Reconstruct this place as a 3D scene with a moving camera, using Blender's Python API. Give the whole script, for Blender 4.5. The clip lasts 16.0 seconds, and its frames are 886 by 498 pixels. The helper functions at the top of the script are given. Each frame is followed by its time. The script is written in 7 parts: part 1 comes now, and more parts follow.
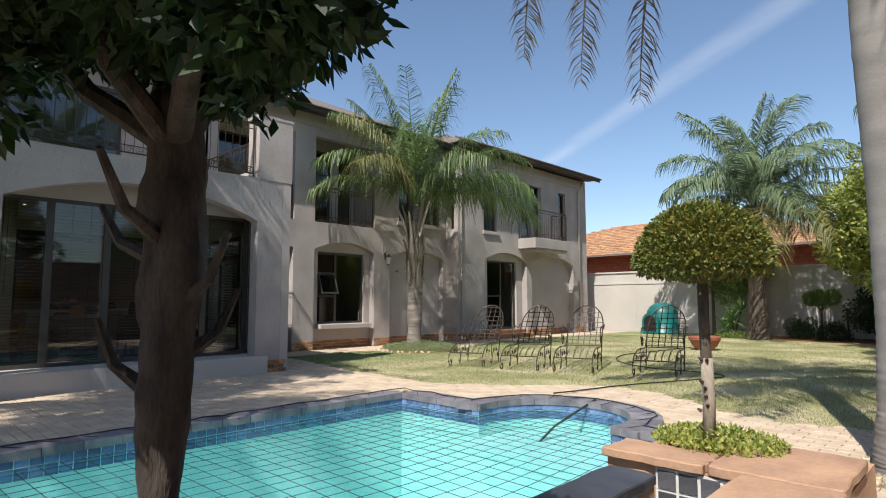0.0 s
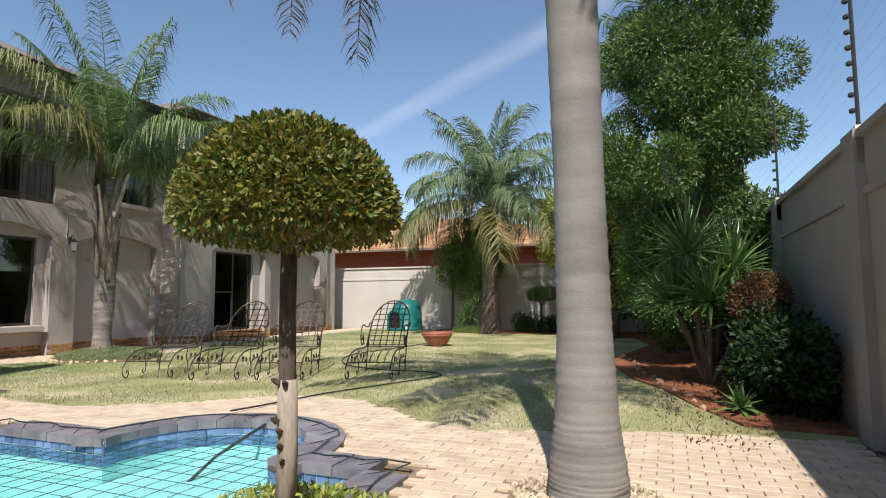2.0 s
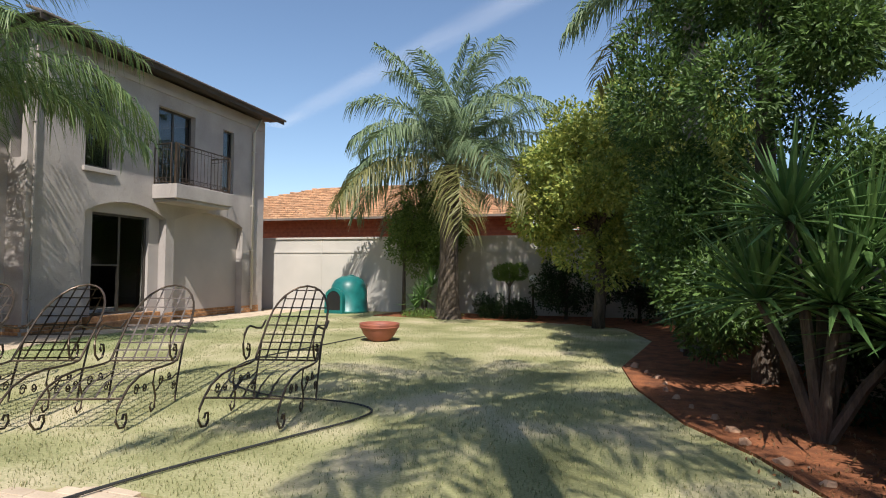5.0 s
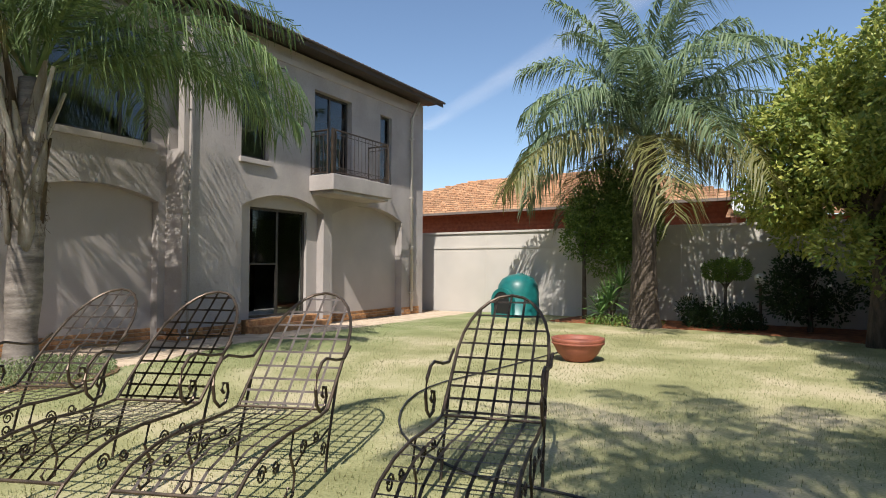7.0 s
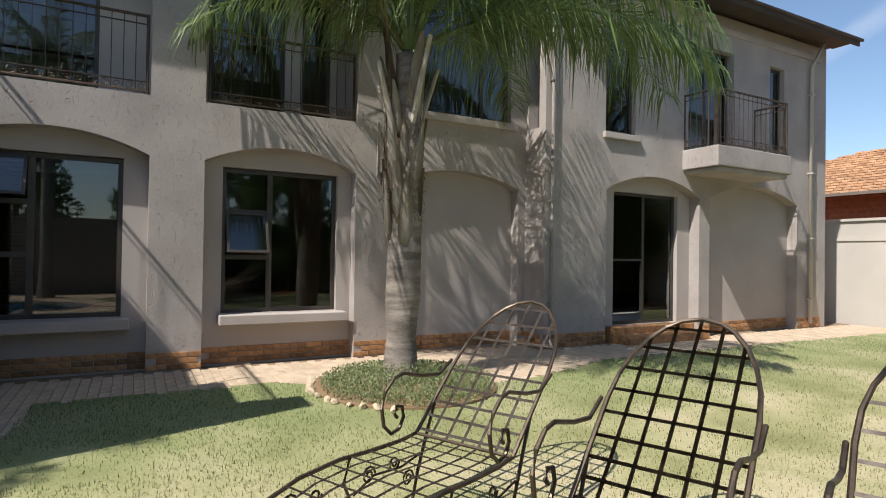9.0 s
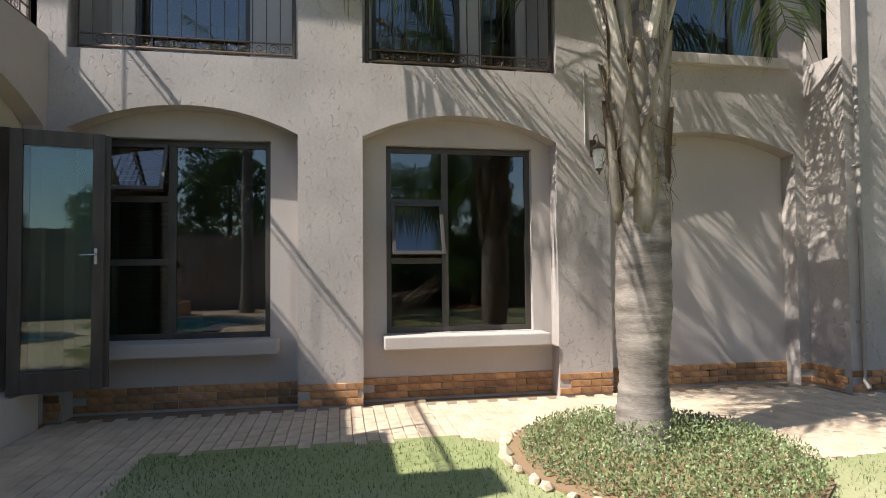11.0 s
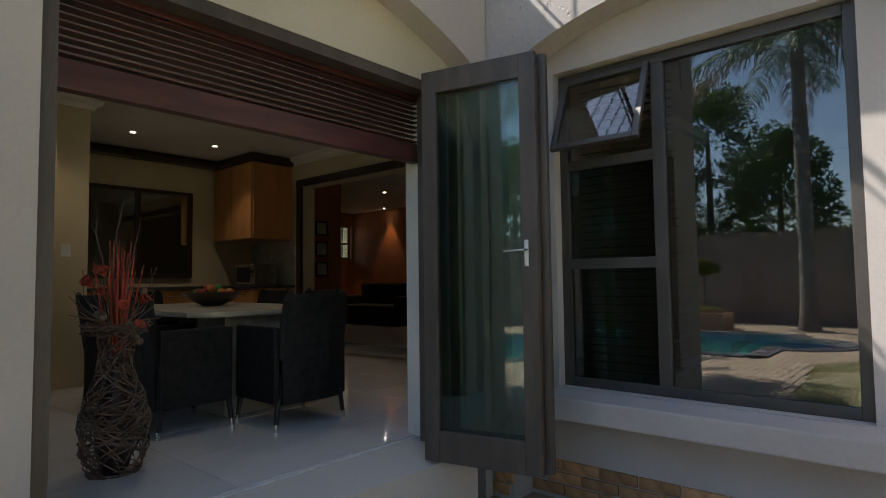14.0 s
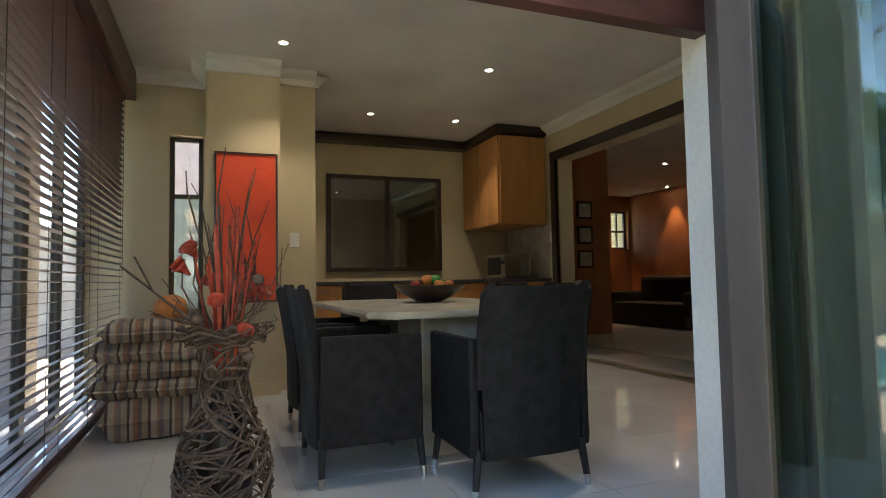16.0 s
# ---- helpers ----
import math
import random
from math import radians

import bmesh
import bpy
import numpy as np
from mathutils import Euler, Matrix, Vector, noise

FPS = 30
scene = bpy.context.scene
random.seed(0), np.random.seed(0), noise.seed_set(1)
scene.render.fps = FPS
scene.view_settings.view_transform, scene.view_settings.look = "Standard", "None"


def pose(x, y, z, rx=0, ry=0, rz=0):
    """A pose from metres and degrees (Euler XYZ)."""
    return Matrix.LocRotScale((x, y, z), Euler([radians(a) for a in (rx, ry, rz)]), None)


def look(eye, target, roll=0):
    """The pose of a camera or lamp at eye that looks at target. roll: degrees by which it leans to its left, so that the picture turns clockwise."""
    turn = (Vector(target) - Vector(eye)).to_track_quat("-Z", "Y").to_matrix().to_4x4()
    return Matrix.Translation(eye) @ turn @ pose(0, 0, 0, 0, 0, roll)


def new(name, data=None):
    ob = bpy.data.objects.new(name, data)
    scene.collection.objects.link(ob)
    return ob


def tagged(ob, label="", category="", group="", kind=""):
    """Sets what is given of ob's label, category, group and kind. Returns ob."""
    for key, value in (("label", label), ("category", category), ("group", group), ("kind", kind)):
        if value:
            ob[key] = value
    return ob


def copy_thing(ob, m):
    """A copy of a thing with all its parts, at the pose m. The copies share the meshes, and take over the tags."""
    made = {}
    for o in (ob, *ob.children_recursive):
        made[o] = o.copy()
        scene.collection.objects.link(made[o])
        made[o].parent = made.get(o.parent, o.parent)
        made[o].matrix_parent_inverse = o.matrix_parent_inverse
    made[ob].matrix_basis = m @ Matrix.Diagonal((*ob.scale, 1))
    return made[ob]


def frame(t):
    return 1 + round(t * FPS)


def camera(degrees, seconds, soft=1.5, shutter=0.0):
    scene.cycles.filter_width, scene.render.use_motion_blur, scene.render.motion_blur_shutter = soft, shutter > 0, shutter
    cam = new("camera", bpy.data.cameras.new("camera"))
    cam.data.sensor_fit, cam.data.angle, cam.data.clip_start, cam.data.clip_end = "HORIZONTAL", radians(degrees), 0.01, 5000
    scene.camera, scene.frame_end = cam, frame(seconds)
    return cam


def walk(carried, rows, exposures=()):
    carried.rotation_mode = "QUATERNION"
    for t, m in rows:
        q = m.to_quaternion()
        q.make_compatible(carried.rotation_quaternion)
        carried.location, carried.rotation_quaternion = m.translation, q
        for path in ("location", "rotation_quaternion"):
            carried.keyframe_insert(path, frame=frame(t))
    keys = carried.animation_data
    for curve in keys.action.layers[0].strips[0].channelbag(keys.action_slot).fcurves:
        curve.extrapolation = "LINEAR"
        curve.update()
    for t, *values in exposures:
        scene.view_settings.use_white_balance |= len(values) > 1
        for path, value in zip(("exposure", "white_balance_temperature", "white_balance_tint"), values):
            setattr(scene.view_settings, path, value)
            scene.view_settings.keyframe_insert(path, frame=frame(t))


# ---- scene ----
cam = camera(75.4, 16.0, 1.0)
PATH = [
    (0, (1.151, 0.556, 1.217), (-0.375, 2.129, 1.418), -0.1),
    (0.5, (1.187, 0.892, 1.195), (-0.112, 2.655, 1.396), 0.2),
    (1, (1.218, 1.252, 1.183), (0.081, 3.123, 1.389), 0.3),
    (1.5, (1.167, 1.672, 1.181), (0.229, 3.651, 1.388), 0.5),
    (2, (1.123, 2.204, 1.165), (0.325, 4.246, 1.355), -0.3),
    (2.5, (1.084, 2.792, 1.167), (0.354, 4.857, 1.367), 0.3),
    (3, (0.993, 3.339, 1.251), (0.308, 5.422, 1.411), 0.8),
    (3.5, (0.871, 3.882, 1.288), (0.232, 5.984, 1.409), 0.5),
    (5.8, (-0.482, 6.265, 1.330), (-1.139, 8.363, 1.407), 0.7),
    (6, (-0.625, 6.467, 1.332), (-1.331, 8.549, 1.409), 0.7),
    (6.5, (-1.055, 6.956, 1.344), (-1.987, 8.949, 1.415), 0.3),
    (7, (-1.533, 7.382, 1.353), (-2.687, 9.254, 1.421), 0.2),
    (7.5, (-2.055, 7.681, 1.377), (-3.450, 9.383, 1.442), 0.2),
    (8, (-2.632, 7.861, 1.405), (-4.290, 9.305, 1.458), 0.2),
    (8.5, (-3.241, 7.926, 1.440), (-5.067, 9.153, 1.483), 0.2),
    (8.7, (-3.475, 7.965, 1.440), (-5.349, 9.116, 1.474), 0.6),
    (10.8, (-5.689, 8.554, 1.288), (-7.836, 9.026, 1.361), -0.8),
    (11, (-5.913, 8.580, 1.285), (-8.077, 8.970, 1.361), -0.5),
    (11.5, (-6.446, 8.547, 1.266), (-8.643, 8.645, 1.349), -0.8),
    (12, (-6.942, 8.579, 1.283), (-9.136, 8.432, 1.362), -0.8),
    (12.5, (-7.475, 8.654, 1.291), (-9.627, 8.207, 1.372), -1.1),
    (13, (-7.931, 8.600, 1.255), (-9.953, 7.740, 1.362), -1.1),
    (13.3, (-8.165, 8.490, 1.264), (-10.095, 7.439, 1.376), -1.0),
    (13.5, (-8.307, 8.389, 1.272), (-10.168, 7.223, 1.383), -1.0),
    (14, (-8.591, 8.161, 1.284), (-10.248, 6.719, 1.403), -0.7),
    (14.5, (-8.859, 7.940, 1.280), (-10.271, 6.257, 1.396), -0.7),
    (15, (-9.151, 7.671, 1.298), (-10.387, 5.855, 1.408), -0.7),
    (15.5, (-9.435, 7.389, 1.302), (-10.471, 5.452, 1.410), -0.7),
    (16, (-9.699, 7.108, 1.234), (-10.492, 5.060, 1.354), -1.0),
]
walk(cam, [(t, look(eye, target, roll)) for t, eye, target, roll in PATH],
     [(0, 0.28), (8.7, 0.28), (10.8, 0.85), (12, 0.95), (13.5, 1.3), (14.5, 1.95), (15.2, 2.7), (16, 3.2)])

# ---- light ----
SUN = Vector((0.19, -0.60, 0.78)).normalized()
world = bpy.data.worlds.new("world")
scene.world = world
world.use_nodes = True
wn, wl = world.node_tree.nodes, world.node_tree.links
sky = wn.new("ShaderNodeTexSky")
sky.sky_type, sky.sun_disc = "NISHITA", False
sky.sun_elevation = math.asin(SUN.z)
sky.sun_rotation = math.atan2(SUN.x, SUN.y)
sky.air_density, sky.dust_density, sky.ozone_density = 1.0, 0.5, 2.3
wn["Background"].inputs["Strength"].default_value = 0.13
wl.new(sky.outputs[0], wn["Background"].inputs["Color"])
sun_data = bpy.data.lights.new("sun", "SUN")
sun_data.energy, sun_data.angle, sun_data.color = 5.0, radians(0.53), (1.0, 0.95, 0.88)
sun_lamp = new("sun", sun_data)
sun_lamp.matrix_world = look(SUN * 40, (0, 0, 0))


# ---- materials ----
def nodes_of(name):
    m = bpy.data.materials.new(name)
    m.use_nodes = True
    return m, m.node_tree.nodes, m.node_tree.links, m.node_tree.nodes["Principled BSDF"]


def surface(name, col, col2=None, rough=0.8, metal=0.0, scale=6.0, fine=60.0, bump=0.15, dist=0.01, jitter=0.0, island=0.0, spec=0.5, stretch=(1, 1, 1), dark=0.75):
    """Two-scale mottled surface: col to col2 by broad noise, fine grain on top, bump from both."""
    m, n, l, p = nodes_of(name)
    col2 = col2 or tuple(c * dark for c in col)
    tc, mp = n.new("ShaderNodeTexCoord"), n.new("ShaderNodeMapping")
    mp.inputs["Scale"].default_value = stretch
    l.new(tc.outputs["Object"], mp.inputs["Vector"])
    a, b = n.new("ShaderNodeTexNoise"), n.new("ShaderNodeTexNoise")
    a.inputs["Scale"].default_value, a.inputs["Detail"].default_value = scale, 5
    b.inputs["Scale"].default_value, b.inputs["Detail"].default_value = fine, 3
    for t in (a, b):
        l.new(mp.outputs[0], t.inputs["Vector"])
    add = n.new("ShaderNodeMath")
    add.operation = "MULTIPLY_ADD"
    add.inputs[1].default_value = 0.35
    l.new(b.outputs[0], add.inputs[0])
    l.new(a.outputs[0], add.inputs[2])
    ramp = n.new("ShaderNodeValToRGB")
    ramp.color_ramp.elements[0].position, ramp.color_ramp.elements[1].position = 0.5, 0.88
    ramp.color_ramp.elements[0].color, ramp.color_ramp.elements[1].color = (*col2, 1), (*col, 1)
    l.new(add.outputs[0], ramp.inputs[0])
    out = ramp.outputs[0]
    if jitter or island:
        src = n.new("ShaderNodeObjectInfo").outputs["Random"] if jitter else n.new("ShaderNodeNewGeometry").outputs["Random Per Island"]
        mr = n.new("ShaderNodeMapRange")
        j = jitter or island
        mr.inputs["To Min"].default_value, mr.inputs["To Max"].default_value = 1 - j, 1 + j
        l.new(src, mr.inputs[0])
        hsv = n.new("ShaderNodeHueSaturation")
        l.new(mr.outputs[0], hsv.inputs["Value"])
        l.new(out, hsv.inputs["Color"])
        out = hsv.outputs[0]
    l.new(out, p.inputs["Base Color"])
    p.inputs["Roughness"].default_value, p.inputs["Metallic"].default_value = rough, metal
    p.inputs["Specular IOR Level"].default_value = spec
    if bump:
        bp = n.new("ShaderNodeBump")
        bp.inputs["Strength"].default_value, bp.inputs["Distance"].default_value = bump, dist
        l.new(add.outputs[0], bp.inputs["Height"])
        l.new(bp.outputs[0], p.inputs["Normal"])
    return m


def leafy(name, col, col2, rough=0.5):
    """Leaves: colour by island, a little light through them."""
    m, n, l, p = nodes_of(name)
    g = n.new("ShaderNodeNewGeometry")
    ramp = n.new("ShaderNodeValToRGB")
    ramp.color_ramp.elements[0].color, ramp.color_ramp.elements[1].color = (*col2, 1), (*col, 1)
    l.new(g.outputs["Random Per Island"], ramp.inputs[0])
    l.new(ramp.outputs[0], p.inputs["Base Color"])
    p.inputs["Roughness"].default_value = rough
    tr, mx = n.new("ShaderNodeBsdfTranslucent"), n.new("ShaderNodeMixShader")
    mx.inputs[0].default_value = 0.3
    l.new(ramp.outputs[0], tr.inputs["Color"])
    l.new(p.outputs[0], mx.inputs[1])
    l.new(tr.outputs[0], mx.inputs[2])
    l.new(mx.outputs[0], n["Material Output"].inputs["Surface"])
    return m


def glassy(name, tint, ior=1.6, rough=0.0, ripple=0.0):
    """A thin pane or a water surface: clear tint below, mirror gloss by Fresnel."""
    m, n, l, p = nodes_of(name)
    n.remove(p)
    tr, gl, mx, fr = n.new("ShaderNodeBsdfTransparent"), n.new("ShaderNodeBsdfGlossy"), n.new("ShaderNodeMixShader"), n.new("ShaderNodeFresnel")
    tr.inputs["Color"].default_value = (*tint, 1)
    gl.inputs["Roughness"].default_value = rough
    fr.inputs["IOR"].default_value = ior
    l.new(fr.outputs[0], mx.inputs[0])
    l.new(tr.outputs[0], mx.inputs[1])
    l.new(gl.outputs[0], mx.inputs[2])
    l.new(mx.outputs[0], n["Material Output"].inputs["Surface"])
    if ripple:
        tc, no, bp = n.new("ShaderNodeTexCoord"), n.new("ShaderNodeTexNoise"), n.new("ShaderNodeBump")
        no.inputs["Scale"].default_value, no.inputs["Detail"].default_value = 5, 3
        l.new(tc.outputs["Object"], no.inputs["Vector"])
        l.new(no.outputs[0], bp.inputs["Height"])
        bp.inputs["Strength"].default_value, bp.inputs["Distance"].default_value = ripple, 0.02
        l.new(bp.outputs[0], gl.inputs["Normal"])
        l.new(bp.outputs[0], fr.inputs["Normal"])
    return m


def pane_glass(name, tint, base, edge=0.85):
    """A window pane: clear tint, mirror gloss that grows towards grazing view from either side."""
    m, n, l, p = nodes_of(name)
    n.remove(p)
    tr, gl, mx, lw = n.new("ShaderNodeBsdfTransparent"), n.new("ShaderNodeBsdfGlossy"), n.new("ShaderNodeMixShader"), n.new("ShaderNodeLayerWeight")
    tr.inputs["Color"].default_value = (*tint, 1)
    gl.inputs["Roughness"].default_value = 0.0
    lw.inputs["Blend"].default_value = 0.5
    pw, ad = n.new("ShaderNodeMath"), n.new("ShaderNodeMath")
    pw.operation, ad.operation = "POWER", "MULTIPLY_ADD"
    pw.inputs[1].default_value = 4.5
    ad.inputs[1].default_value, ad.inputs[2].default_value = edge, base
    l.new(lw.outputs["Facing"], pw.inputs[0])
    l.new(pw.outputs[0], ad.inputs[0])
    l.new(ad.outputs[0], mx.inputs[0])
    l.new(tr.outputs[0], mx.inputs[1])
    l.new(gl.outputs[0], mx.inputs[2])
    l.new(mx.outputs[0], n["Material Output"].inputs["Surface"])
    return m


def glow(name, col, strength):
    m, n, l, p = nodes_of(name)
    p.inputs["Emission Color"].default_value = (*col, 1)
    p.inputs["Emission Strength"].default_value = strength
    p.inputs["Base Color"].default_value = (*col, 1)
    return m


def stucco_material():
    """Grey-beige trowelled plaster with short gouges."""
    m = surface("stucco", (0.47, 0.422, 0.395), (0.36, 0.322, 0.30), 0.93, scale=1.3, fine=35, bump=0.25, dist=0.008, spec=0.2)
    n, l = m.node_tree.nodes, m.node_tree.links
    tc, mp, v = n.new("ShaderNodeTexCoord"), n.new("ShaderNodeMapping"), n.new("ShaderNodeTexNoise")
    mp.inputs["Scale"].default_value = (15, 15, 8)
    v.inputs["Scale"].default_value, v.inputs["Detail"].default_value, v.inputs["Distortion"].default_value = 1.6, 4, 1.2
    l.new(tc.outputs["Object"], mp.inputs[0])
    l.new(mp.outputs[0], v.inputs["Vector"])
    r = n.new("ShaderNodeValToRGB")
    r.color_ramp.elements[0].position, r.color_ramp.elements[1].position = 0.33, 0.39
    l.new(v.outputs[0], r.inputs[0])
    b2 = n.new("ShaderNodeBump")
    b2.inputs["Strength"].default_value, b2.inputs["Distance"].default_value = 0.7, 0.012
    l.new(r.outputs[0], b2.inputs["Height"])
    l.new(n["Bump"].outputs[0], b2.inputs["Normal"])
    l.new(b2.outputs[0], n["Principled BSDF"].inputs["Normal"])
    return m


def lawn_material():
    m = surface("lawn", (0.36, 0.36, 0.13), (0.42, 0.37, 0.19), 0.95, scale=0.9, fine=45, bump=0.6, dist=0.03, spec=0.1)
    n, l = m.node_tree.nodes, m.node_tree.links
    r = n["Color Ramp"].color_ramp
    r.elements[0].color, r.elements[0].position = (0.20, 0.20, 0.09, 1), 0.45
    r.elements[1].color, r.elements[1].position = (0.50, 0.43, 0.28, 1), 0.84
    e = r.elements.new(0.66)
    e.color = (0.33, 0.32, 0.16, 1)
    # watered strip beside the house
    tc, xyz, mr, mx = n.new("ShaderNodeTexCoord"), n.new("ShaderNodeSeparateXYZ"), n.new("ShaderNodeMapRange"), n.new("ShaderNodeMix")
    mr.inputs["From Min"].default_value, mr.inputs["From Max"].default_value = -7.0, -9.0
    mr.inputs["To Max"].default_value = 0.5
    mx.data_type = "RGBA"
    mx.inputs[7].default_value = (0.17, 0.23, 0.09, 1)
    l.new(tc.outputs["Object"], xyz.inputs[0])
    l.new(xyz.outputs["X"], mr.inputs[0])
    l.new(mr.outputs[0], mx.inputs[0])
    l.new(n["Color Ramp"].outputs[0], mx.inputs[6])
    l.new(mx.outputs[2], n["Principled BSDF"].inputs["Base Color"])
    return m


